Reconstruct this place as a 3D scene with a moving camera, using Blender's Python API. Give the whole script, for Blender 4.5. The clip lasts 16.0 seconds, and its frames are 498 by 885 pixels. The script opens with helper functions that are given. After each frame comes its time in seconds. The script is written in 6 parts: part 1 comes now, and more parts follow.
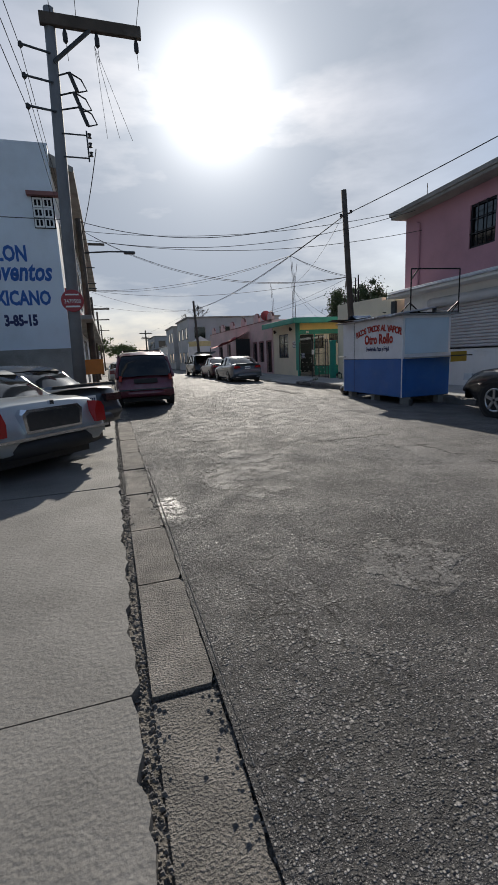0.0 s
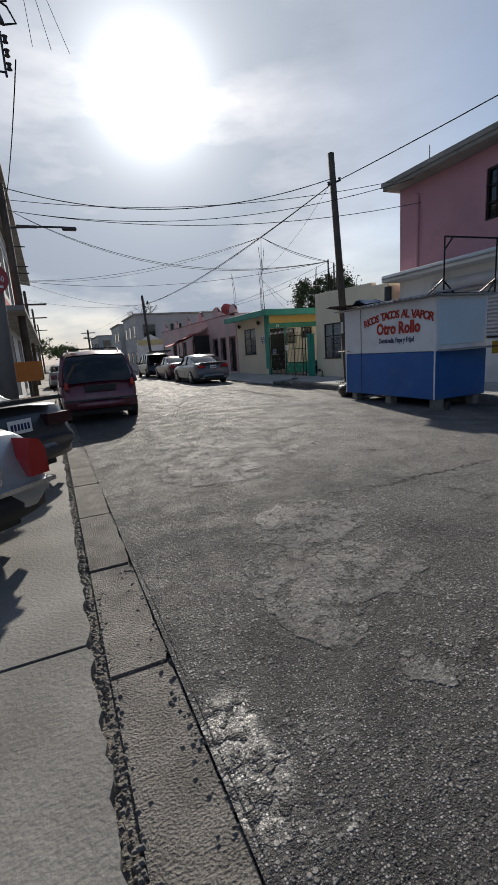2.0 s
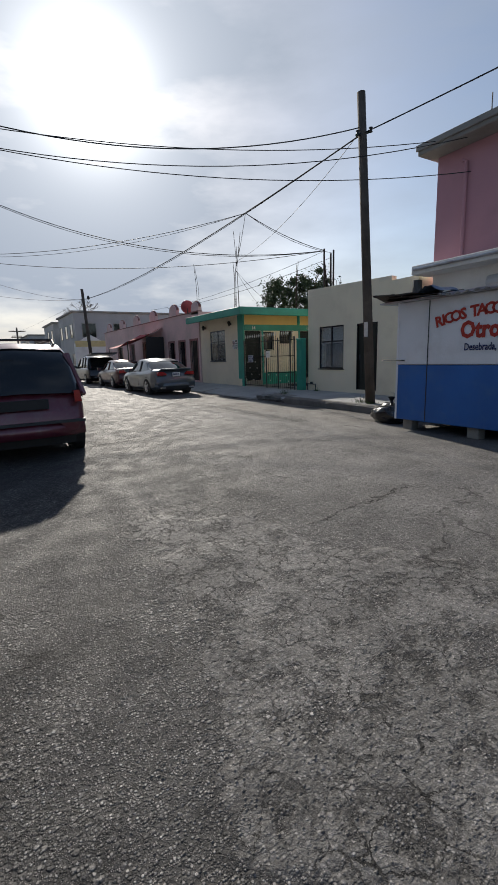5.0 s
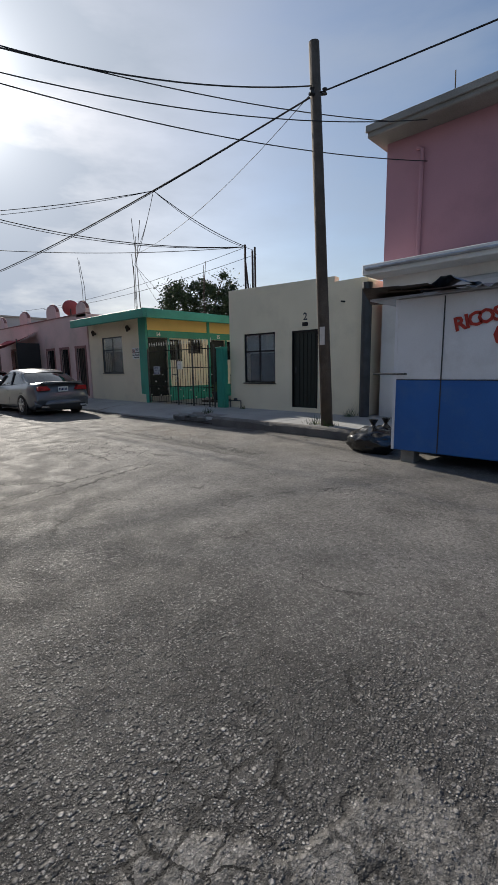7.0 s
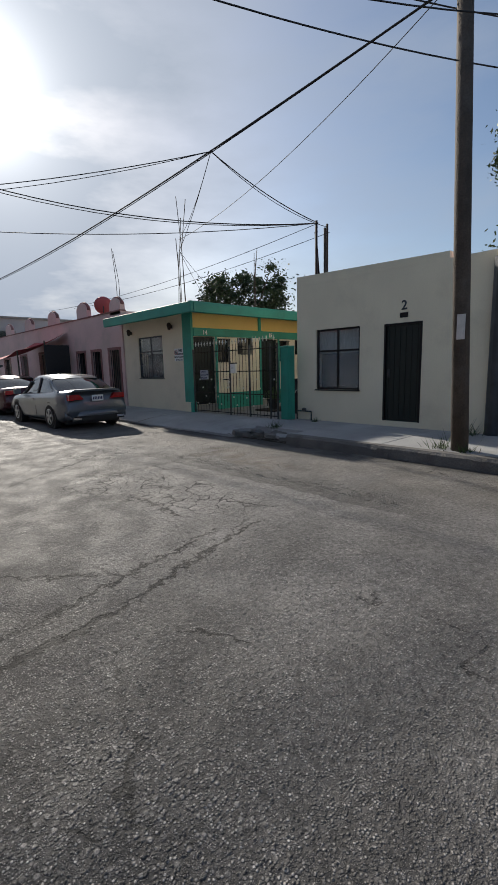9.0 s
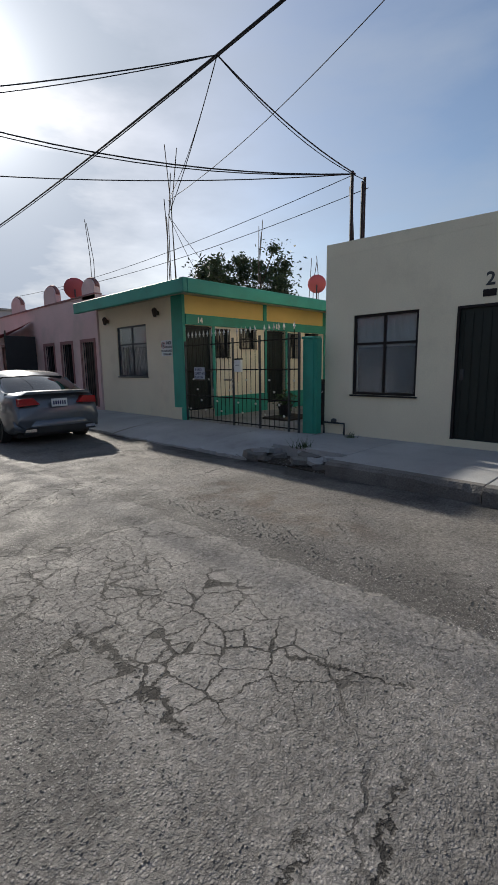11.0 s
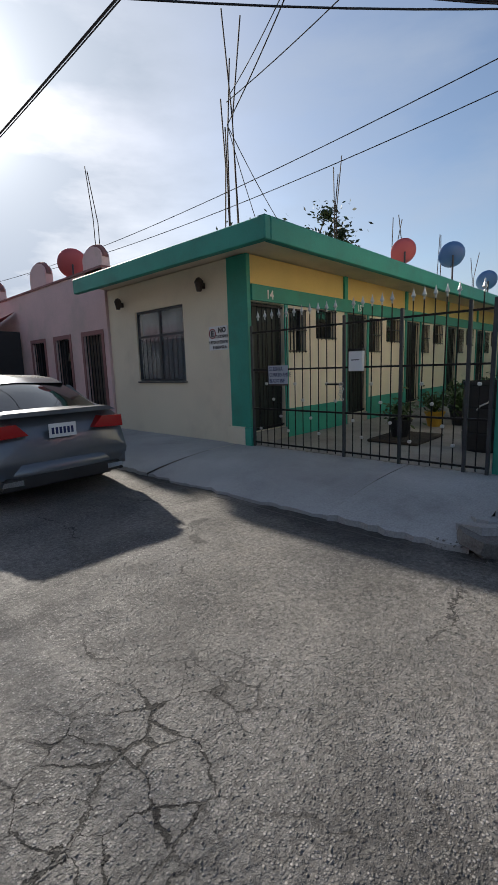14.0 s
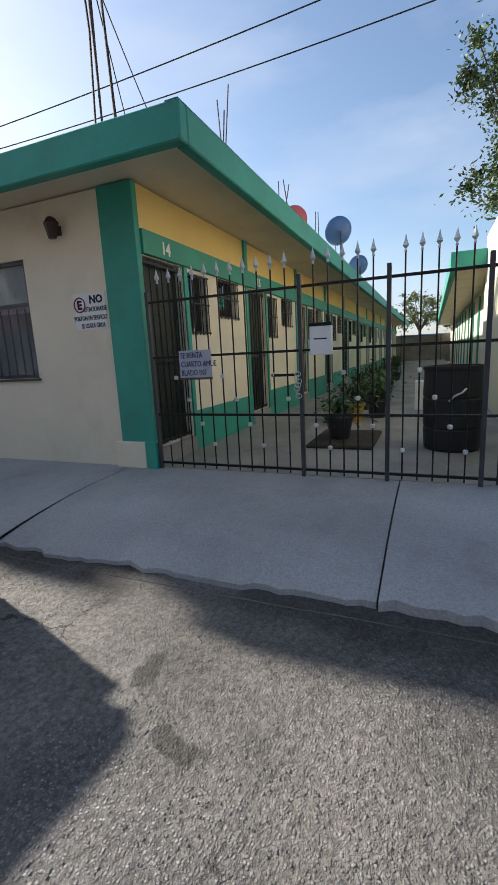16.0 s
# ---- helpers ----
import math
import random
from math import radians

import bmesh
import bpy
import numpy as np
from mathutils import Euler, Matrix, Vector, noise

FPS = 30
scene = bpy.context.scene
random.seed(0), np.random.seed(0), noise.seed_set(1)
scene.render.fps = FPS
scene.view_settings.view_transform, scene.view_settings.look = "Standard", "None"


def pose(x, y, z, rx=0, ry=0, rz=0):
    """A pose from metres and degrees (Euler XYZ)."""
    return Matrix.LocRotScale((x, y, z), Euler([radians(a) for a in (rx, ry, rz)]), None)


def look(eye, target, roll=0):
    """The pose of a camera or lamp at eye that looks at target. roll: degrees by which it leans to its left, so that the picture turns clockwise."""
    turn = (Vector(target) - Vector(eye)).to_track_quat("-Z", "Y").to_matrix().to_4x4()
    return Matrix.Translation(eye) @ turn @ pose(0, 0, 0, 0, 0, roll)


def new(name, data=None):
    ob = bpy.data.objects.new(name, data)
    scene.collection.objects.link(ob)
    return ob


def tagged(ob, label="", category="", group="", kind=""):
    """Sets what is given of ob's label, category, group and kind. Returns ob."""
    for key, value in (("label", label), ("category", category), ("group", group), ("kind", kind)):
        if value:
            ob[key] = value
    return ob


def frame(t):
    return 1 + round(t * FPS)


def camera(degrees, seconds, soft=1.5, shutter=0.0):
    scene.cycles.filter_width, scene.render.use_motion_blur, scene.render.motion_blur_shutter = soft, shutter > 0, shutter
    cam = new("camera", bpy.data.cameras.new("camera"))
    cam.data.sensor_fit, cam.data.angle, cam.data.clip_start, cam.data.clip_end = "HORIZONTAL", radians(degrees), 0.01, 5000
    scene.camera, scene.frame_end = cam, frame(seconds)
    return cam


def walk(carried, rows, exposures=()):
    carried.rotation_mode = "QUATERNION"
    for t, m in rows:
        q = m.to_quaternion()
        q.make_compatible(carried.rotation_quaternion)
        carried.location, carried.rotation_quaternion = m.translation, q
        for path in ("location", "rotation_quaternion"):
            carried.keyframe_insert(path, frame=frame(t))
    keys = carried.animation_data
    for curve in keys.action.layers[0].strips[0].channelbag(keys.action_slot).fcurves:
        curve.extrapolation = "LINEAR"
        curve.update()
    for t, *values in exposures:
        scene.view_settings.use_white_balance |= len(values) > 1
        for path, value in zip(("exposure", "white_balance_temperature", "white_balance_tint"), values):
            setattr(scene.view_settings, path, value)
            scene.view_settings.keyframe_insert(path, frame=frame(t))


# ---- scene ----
cam = camera(59.1, 16.0)
METRES, EYE, TILT, LEAN, TURN = 22.4, 1.5, 0.0, 0.0, -16.8
ROWS = [
    (0.0, 0.0, 0.0, 0.0, -0.52, -11.21, 2.62),
    (0.5, -0.0102, 0.0329, 0.0006, -0.45, -11.37, 2.71),
    (1.0, -0.0195, 0.0661, -0.0002, -1.01, -11.54, 2.76),
    (1.5, -0.0296, 0.0963, 0.0006, -6.28, -11.89, 2.53),
    (2.0, -0.04, 0.1294, 0.0002, -7.33, -11.82, 3.86),
    (2.5, -0.0494, 0.158, 0.0011, -9.95, -11.92, 3.74),
    (3.0, -0.0552, 0.1898, 0.0003, -11.73, -11.87, 2.9),
    (3.5, -0.0617, 0.2212, -0.0002, -12.16, -11.76, 1.41),
    (6.0, -0.0739, 0.3842, -0.0017, -23.08, -10.04, 4.59),
    (6.5, -0.0759, 0.4161, -0.001, -31.04, -10.25, 2.63),
    (7.0, -0.0794, 0.4475, -0.0018, -30.05, -9.89, 1.02),
    (7.5, -0.0804, 0.4801, -0.0009, -28.54, -9.73, 0.77),
    (8.0, -0.0784, 0.5068, 0.0, -30.84, -10.1, 2.62),
    (8.5, -0.0759, 0.5383, 0.0002, -28.05, -9.67, 2.54),
    (9.0, -0.0727, 0.5683, 0.0011, -27.12, -9.63, 1.49),
    (11.5, -0.0301, 0.7206, 0.0002, -30.16, -9.82, 0.75),
    (12.0, -0.0258, 0.7519, 0.0009, -31.21, -9.71, 0.8),
    (12.5, -0.0244, 0.7814, 0.001, -31.38, -9.64, 0.89),
    (13.0, -0.0245, 0.8139, 0.0002, -31.0, -9.52, 0.45),
    (13.5, -0.0261, 0.8437, 0.0001, -30.55, -9.63, 0.73),
    (14.0, -0.0249, 0.8767, -0.0008, -30.51, -9.68, 1.89),
    (14.5, -0.0225, 0.9038, -0.0007, -33.39, -9.89, 2.27),
    (15.0, -0.0162, 0.9338, -0.0006, -35.96, -10.03, 3.03),
    (15.5, -0.0115, 0.9592, -0.0011, -44.53, -10.53, 1.86),
    (16.0, 0.0001, 0.9777, -0.0034, -51.03, -11.29, 2.89),
]
walk(cam, [(t, pose(0, 0, EYE, TILT, LEAN, TURN) @ pose(METRES * x, METRES * y, METRES * z, 90 + pitch, roll, yaw)) for t, x, y, z, yaw, pitch, roll in ROWS],
     [(0.0, 0.3), (3.5, 0.35), (7.0, 0.48), (9.0, 0.42), (12.5, 0.64), (14.5, 0.8), (16.0, 1.28)])

SKY_GAIN, SKY_STRENGTH, SUN_POWER, VEIL = 0.82, 0.10, 3.8, (2.85, 3.3, 4.05)

# ---- world, sun, exposure ----
SUN_YAW, SUN_EL = -14.7, 27.0          # yaw from +y, counter-clockwise; elevation
sun_dir = Vector((-math.sin(radians(SUN_YAW)) * math.cos(radians(SUN_EL)),
                  math.cos(radians(SUN_YAW)) * math.cos(radians(SUN_EL)), math.sin(radians(SUN_EL))))
world = bpy.data.worlds.new("sky")
scene.world = world
world.use_nodes = True
wn, wl = world.node_tree.nodes, world.node_tree.links
wn.clear()


def wnode(kind, **kw):
    n = wn.new(kind)
    for k, v in kw.items():
        n.inputs[k].default_value = v
    return n


sky = wn.new("ShaderNodeTexSky")
sky.sky_type = "NISHITA"
sky.sun_disc = False
sky.sun_elevation = radians(SUN_EL)
sky.sun_rotation = radians(-SUN_YAW)
sky.air_density, sky.dust_density, sky.ozone_density = 1.0, 1.2, 2.0
coords = wn.new("ShaderNodeTexCoord")
stretch = wn.new("ShaderNodeMapping")
stretch.inputs["Scale"].default_value = (1.0, 1.0, 3.2)
wl.new(coords.outputs["Generated"], stretch.inputs["Vector"])
cloud = wn.new("ShaderNodeTexNoise")
cloud.inputs["Scale"].default_value = 2.3
cloud.inputs["Detail"].default_value = 6
cloud.inputs["Roughness"].default_value = 0.55
wl.new(stretch.outputs["Vector"], cloud.inputs["Vector"])
# thin veil of cloud, thicker round the sun and towards the horizon
dot = wn.new("ShaderNodeVectorMath")
dot.operation = "DOT_PRODUCT"
dot.inputs[1].default_value = sun_dir
wl.new(coords.outputs["Generated"], dot.inputs[0])


def wmath(op, a, b, clamp=False):
    n = wn.new("ShaderNodeMath")
    n.operation, n.use_clamp = op, clamp
    for i, v in enumerate((a, b)):
        if isinstance(v, (int, float)):
            n.inputs[i].default_value = v
        else:
            wl.new(v, n.inputs[i])
    return n.outputs[0]


near = wmath("MAXIMUM", dot.outputs["Value"], 0.0)
wide = wmath("POWER", near, 6.0)
tight = wmath("POWER", near, 48.0)
core = wmath("POWER", near, 260.0)
sep = wn.new("ShaderNodeSeparateXYZ")
wl.new(coords.outputs["Generated"], sep.inputs[0])
low = wmath("SUBTRACT", 1.0, wmath("MULTIPLY", wmath("ABSOLUTE", sep.outputs["Z"], 0.0), 2.6, True), True)
veil = wmath("ADD", wmath("MULTIPLY", wide, 1.0), wmath("MULTIPLY", low, 0.35), True)
veil = wmath("ADD", veil, wmath("MULTIPLY", wmath("SUBTRACT", cloud.outputs["Fac"], 0.47), 1.7), True)
mixsky = wn.new("ShaderNodeMix")
mixsky.data_type = "RGBA"
wl.new(veil, mixsky.inputs["Factor"])
tint = wn.new("ShaderNodeMix")
tint.data_type, tint.blend_type = "RGBA", "MULTIPLY"
tint.inputs["Factor"].default_value = 1.0
wl.new(sky.outputs["Color"], tint.inputs["A"])
tint.inputs["B"].default_value = (SKY_GAIN, SKY_GAIN, SKY_GAIN, 1)
wl.new(tint.outputs["Result"], mixsky.inputs["A"])
mixsky.inputs["B"].default_value = (*VEIL, 1)
glow = wmath("ADD", wmath("ADD", wmath("MULTIPLY", tight, 3.0), wmath("MULTIPLY", core, 9.0)), wmath("MULTIPLY", wide, 0.35))
glowcol = wn.new("ShaderNodeMix")
glowcol.data_type, glowcol.blend_type = "RGBA", "ADD"
glowcol.inputs["Factor"].default_value = 1.0
scalecol = wn.new("ShaderNodeVectorMath")
scalecol.operation = "SCALE"
scalecol.inputs[0].default_value = (1.0, 0.985, 0.95)
wl.new(glow, scalecol.inputs["Scale"])
wl.new(mixsky.outputs["Result"], glowcol.inputs["A"])
wl.new(scalecol.outputs["Vector"], glowcol.inputs["B"])
bg = wn.new("ShaderNodeBackground")
bg.inputs["Strength"].default_value = SKY_STRENGTH
wl.new(glowcol.outputs["Result"], bg.inputs["Color"])
wout = wn.new("ShaderNodeOutputWorld")
wl.new(bg.outputs[0], wout.inputs[0])

sun = bpy.data.lights.new("sun", "SUN")
sun.energy, sun.angle, sun.color = SUN_POWER, radians(1.2), (1.0, 0.93, 0.82)
sun_ob = new("sun", sun)
sun_ob.matrix_world = look((0, 0, 30), Vector((0, 0, 30)) - sun_dir)

# ---- materials ----


def mat(name, col, rough=0.7, metal=0.0, vary=0.12, scale=3.0, fine=0.06, fscale=60.0, bump=0.15, bscale=None,
        dirt=None, dirt_amt=0.0, dscale=1.2, per_object=0.0, spec=0.5):
    """A painted or mineral surface: colour that varies at two scales, stains of a second colour, fine relief."""
    m = bpy.data.materials.new(name)
    m.use_nodes = True
    n, l = m.node_tree.nodes, m.node_tree.links
    b = n["Principled BSDF"]
    b.inputs["Roughness"].default_value = rough
    b.inputs["Metallic"].default_value = metal
    b.inputs["Specular IOR Level"].default_value = spec
    geo = n.new("ShaderNodeNewGeometry")
    big = n.new("ShaderNodeTexNoise")
    big.inputs["Scale"].default_value, big.inputs["Detail"].default_value = scale, 5
    small = n.new("ShaderNodeTexNoise")
    small.inputs["Scale"].default_value, small.inputs["Detail"].default_value = fscale, 3
    for t in (big, small):
        l.new(geo.outputs["Position"], t.inputs["Vector"])

    def ramp(src, lo, hi):
        r = n.new("ShaderNodeMapRange")
        r.inputs["From Min"].default_value, r.inputs["From Max"].default_value = 0.3, 0.7
        r.inputs["To Min"].default_value, r.inputs["To Max"].default_value = lo, hi
        l.new(src, r.inputs["Value"])
        return r.outputs["Result"]

    mul = n.new("ShaderNodeMath")
    mul.operation = "MULTIPLY"
    l.new(ramp(big.outputs["Fac"], 1 - vary, 1 + vary), mul.inputs[0])
    l.new(ramp(small.outputs["Fac"], 1 - fine, 1 + fine), mul.inputs[1])
    val = mul.outputs[0]
    if per_object:
        info = n.new("ShaderNodeObjectInfo")
        mr = n.new("ShaderNodeMapRange")
        mr.inputs["To Min"].default_value, mr.inputs["To Max"].default_value = 1 - per_object, 1 + per_object
        l.new(info.outputs["Random"], mr.inputs["Value"])
        m2 = n.new("ShaderNodeMath")
        m2.operation = "MULTIPLY"
        l.new(val, m2.inputs[0])
        l.new(mr.outputs["Result"], m2.inputs[1])
        val = m2.outputs[0]
    vm = n.new("ShaderNodeVectorMath")
    vm.operation = "SCALE"
    vm.inputs[0].default_value = col
    l.new(val, vm.inputs["Scale"])
    out = vm.outputs["Vector"]
    if dirt:
        dn = n.new("ShaderNodeTexNoise")
        dn.inputs["Scale"].default_value, dn.inputs["Detail"].default_value = dscale, 8
        dn.inputs["Roughness"].default_value = 0.65
        l.new(geo.outputs["Position"], dn.inputs["Vector"])
        dr = n.new("ShaderNodeMapRange")
        dr.inputs["From Min"].default_value, dr.inputs["From Max"].default_value = 0.5, 0.72
        dr.inputs["To Max"].default_value = dirt_amt
        l.new(dn.outputs["Fac"], dr.inputs["Value"])
        mx = n.new("ShaderNodeMix")
        mx.data_type = "RGBA"
        l.new(dr.outputs["Result"], mx.inputs["Factor"])
        l.new(out, mx.inputs["A"])
        mx.inputs["B"].default_value = (*dirt, 1)
        out = mx.outputs["Result"]
    l.new(out, b.inputs["Base Color"])
    if bump:
        bt = n.new("ShaderNodeTexNoise")
        bt.inputs["Scale"].default_value, bt.inputs["Detail"].default_value = bscale or fscale, 4
        l.new(geo.outputs["Position"], bt.inputs["Vector"])
        bp = n.new("ShaderNodeBump")
        bp.inputs["Strength"].default_value, bp.inputs["Distance"].default_value = bump, 0.02
        l.new(bt.outputs["Fac"], bp.inputs["Height"])
        l.new(bp.outputs["Normal"], b.inputs["Normal"])
    return m


def plain(name, col, rough=0.5, metal=0.0, coat=0.0, spec=0.5):
    m = bpy.data.materials.new(name)
    m.use_nodes = True
    b = m.node_tree.nodes["Principled BSDF"]
    b.inputs["Base Color"].default_value = (*col, 1)
    b.inputs["Roughness"].default_value, b.inputs["Metallic"].default_value = rough, metal
    b.inputs["Coat Weight"].default_value = coat
    b.inputs["Specular IOR Level"].default_value = spec
    return m


def car_paint(name, col, metal=0.4):
    m = mat(name, col, 0.32, metal, 0.05, 2.0, 0.05, 300, 0.02, 200, (0.25, 0.23, 0.2), 0.25, 3.0)
    m.node_tree.nodes["Principled BSDF"].inputs["Coat Weight"].default_value = 0.8
    m.node_tree.nodes["Principled BSDF"].inputs["Coat Roughness"].default_value = 0.08
    return m


def asphalt_material(far):
    """Worn asphalt; far: the stretch beyond the stall, with the crazed patch, else the stretch before it."""
    m = bpy.data.materials.new("asphalt")
    m.use_nodes = True
    n, l = m.node_tree.nodes, m.node_tree.links
    b = n["Principled BSDF"]
    geo = n.new("ShaderNodeNewGeometry")
    pos = geo.outputs["Position"]

    def math_(op, a, c, clamp=False):
        k = n.new("ShaderNodeMath")
        k.operation, k.use_clamp = op, clamp
        for i, v in enumerate((a, c)):
            if isinstance(v, (int, float)):
                k.inputs[i].default_value = v
            else:
                l.new(v, k.inputs[i])
        return k.outputs[0]

    def tex(scale, detail=5, rough=0.55, dist=0.0, vec=None):
        k = n.new("ShaderNodeTexNoise")
        k.inputs["Scale"].default_value, k.inputs["Detail"].default_value = scale, detail
        k.inputs["Roughness"].default_value, k.inputs["Distortion"].default_value = rough, dist
        l.new(vec or pos, k.inputs["Vector"])
        return k.outputs["Fac"]

    def step(v, lo, hi, a=0.0, c=1.0):
        k = n.new("ShaderNodeMapRange")
        k.interpolation_type = "SMOOTHSTEP"
        k.inputs["From Min"].default_value, k.inputs["From Max"].default_value = lo, hi
        k.inputs["To Min"].default_value, k.inputs["To Max"].default_value = a, c
        l.new(v, k.inputs["Value"])
        return k.outputs["Result"]

    # warped positions make ragged borders
    wn_ = n.new("ShaderNodeTexNoise")
    wn_.inputs["Scale"].default_value, wn_.inputs["Detail"].default_value = 1.6, 6
    l.new(pos, wn_.inputs["Vector"])
    off = n.new("ShaderNodeVectorMath")
    off.operation = "SUBTRACT"
    l.new(wn_.outputs["Color"], off.inputs[0])
    off.inputs[1].default_value = (0.5, 0.5, 0.5)
    sc = n.new("ShaderNodeVectorMath")
    sc.operation = "SCALE"
    sc.inputs["Scale"].default_value = 0.9
    l.new(off.outputs[0], sc.inputs[0])
    wadd = n.new("ShaderNodeVectorMath")
    l.new(pos, wadd.inputs[0])
    l.new(sc.outputs[0], wadd.inputs[1])
    wpos = wadd.outputs[0]

    def blob(x, y, rx, ry, soft=0.12, turn=0.0):
        mp = n.new("ShaderNodeMapping")
        mp.vector_type = "TEXTURE"
        mp.inputs["Location"].default_value = (x, y, 0)
        mp.inputs["Rotation"].default_value = (0, 0, radians(turn))
        mp.inputs["Scale"].default_value = (rx, ry, 50)
        l.new(wpos, mp.inputs["Vector"])
        ln = n.new("ShaderNodeVectorMath")
        ln.operation = "LENGTH"
        l.new(mp.outputs[0], ln.inputs[0])
        return step(ln.outputs["Value"], 1 - soft, 1 + soft, 1.0, 0.0)

    def union(*parts):
        out = parts[0]
        for p in parts[1:]:
            out = math_("MAXIMUM", out, p)
        return out

    # worn top layer where a paler, flaking layer shows
    pale = None
    if not far:
        pale = union(blob(1.45, 5.45, 0.42, 0.62, 0.05, -15), blob(1.1, 5.0, 0.28, 0.42, 0.05), blob(1.75, 5.1, 0.4, 0.28, 0.05), blob(1.9, 6.2, 0.4, 0.5, 0.06), blob(1.75, 8.35, 0.7, 0.75, 0.06, -20),
                     blob(2.1, 9.55, 0.62, 0.95, 0.06, 20), blob(2.1, 10.3, 0.5, 0.5, 0.06), blob(1.75, 10.75, 0.3, 0.4, 0.06), blob(1.9, 2.45, 0.5, 0.38, 0.05), blob(1.35, 4.4, 0.1, 0.1, 0.1), blob(2.75, 8.9, 0.5, 0.6, 0.06))
        pale = math_("MULTIPLY", pale, step(tex(5.0, 8, 0.68), 0.36, 0.5))
    broad = tex(0.55, 6, 0.6, 0.4)
    smooth_lane = step(math_("ADD", broad, 0.0), 0.47, 0.6)
    sx = n.new("ShaderNodeSeparateXYZ")
    l.new(wpos, sx.inputs[0])
    straight = n.new("ShaderNodeSeparateXYZ")
    l.new(pos, straight.inputs[0])
    wob = math_("MULTIPLY", math_("SUBTRACT", tex(2.2, 6, 0.65), 0.5), 0.35)
    ex, ey = math_("ADD", straight.outputs["X"], wob), math_("ADD", straight.outputs["Y"], wob)
    right = step(sx.outputs["X"], 2.2, 4.2)
    dusty = math_("MULTIPLY", step(sx.outputs["X"], 5.9, 7.6), step(tex(0.9, 5), 0.3, 0.58))
    # later patch of finer asphalt with a clean edge
    slab = loose = None
    if far:
        slab = math_("MULTIPLY", math_("MULTIPLY", step(ex, 6.06, 6.1, 1.0, 0.0), step(ex, 4.2, 4.5)), math_("MULTIPLY", step(ey, 18.5, 18.55, 1.0, 0.0), step(ey, 14.6, 15.6)))
        loose = math_("MULTIPLY", math_("MULTIPLY", step(ex, 6.08, 6.12), step(ex, 6.3, 6.75, 1.0, 0.0)), math_("MULTIPLY", step(ey, 14.0, 15.0), step(ey, 19.0, 20.0, 1.0, 0.0)))

    # stones of the top layer, of two sizes and uneven tone
    def stones(scale, lo, hi):
        v = n.new("ShaderNodeTexVoronoi")
        v.inputs["Scale"].default_value = scale
        l.new(pos, v.inputs["Vector"])
        sp = n.new("ShaderNodeSeparateColor")
        l.new(v.outputs["Color"], sp.inputs[0])
        proud = step(sp.outputs["Green"], lo, hi)
        dome = math_("MULTIPLY", step(v.outputs["Distance"], 0.25, 0.6, 1.0, 0.0), proud)
        return dome, math_("MULTIPLY", dome, step(sp.outputs["Red"], 0.15, 0.95, 0.08, 1.0))

    big_dome, big_tone = stones(44, 0.45, 0.75)
    mid_dome, mid_tone = stones(85, 0.2, 0.7)
    small_dome, small_tone = stones(180, 0.15, 0.7)
    coarse = math_("MULTIPLY", step(tex(1.7, 6, 0.65), 0.38, 0.62), math_("SUBTRACT", 1.0, math_("MULTIPLY", right, 0.8)))
    stone = math_("MAXIMUM", math_("MULTIPLY", big_dome, coarse), math_("MAXIMUM", math_("MULTIPLY", mid_dome, 0.7), math_("MULTIPLY", small_dome, 0.4)))
    tone = math_("MAXIMUM", math_("MULTIPLY", big_tone, coarse), math_("MAXIMUM", mid_tone, math_("MULTIPLY", small_tone, 0.7)))
    # jittered flat positions give crooked cracks
    jit = n.new("ShaderNodeTexNoise")
    jit.inputs["Scale"].default_value, jit.inputs["Detail"].default_value, jit.inputs["Roughness"].default_value = 7.0, 6, 0.7
    l.new(pos, jit.inputs["Vector"])
    joff = n.new("ShaderNodeVectorMath")
    joff.operation = "SUBTRACT"
    l.new(jit.outputs["Color"], joff.inputs[0])
    joff.inputs[1].default_value = (0.5, 0.5, 0.5)

    def flat_warp(src, amount, squeeze=(1, 1, 0)):
        a = n.new("ShaderNodeVectorMath")
        a.operation = "SCALE"
        a.inputs["Scale"].default_value = amount
        l.new(joff.outputs[0], a.inputs[0])
        b_ = n.new("ShaderNodeVectorMath")
        l.new(src, b_.inputs[0])
        l.new(a.outputs[0], b_.inputs[1])
        c_ = n.new("ShaderNodeVectorMath")
        c_.operation = "MULTIPLY"
        c_.inputs[1].default_value = squeeze
        l.new(b_.outputs[0], c_.inputs[0])
        return c_.outputs[0]

    def cracks(scale, width, warp, src=None, squeeze=(1, 1, 0)):
        v = n.new("ShaderNodeTexVoronoi")
        v.feature = "DISTANCE_TO_EDGE"
        v.inputs["Scale"].default_value = scale
        l.new(flat_warp(src or pos, warp, squeeze), v.inputs["Vector"])
        w = step(tex(3.3, 4), 0.35, 0.7, width * 0.25, width * 1.6)
        return step(math_("DIVIDE", v.outputs["Distance"], w), 0.7, 1.1, 1.0, 0.0)

    long_ = math_("MULTIPLY", math_("MULTIPLY", cracks(0.55, 0.006, 0.25, wpos), step(tex(0.8, 3), 0.5, 0.6)), 0.7)
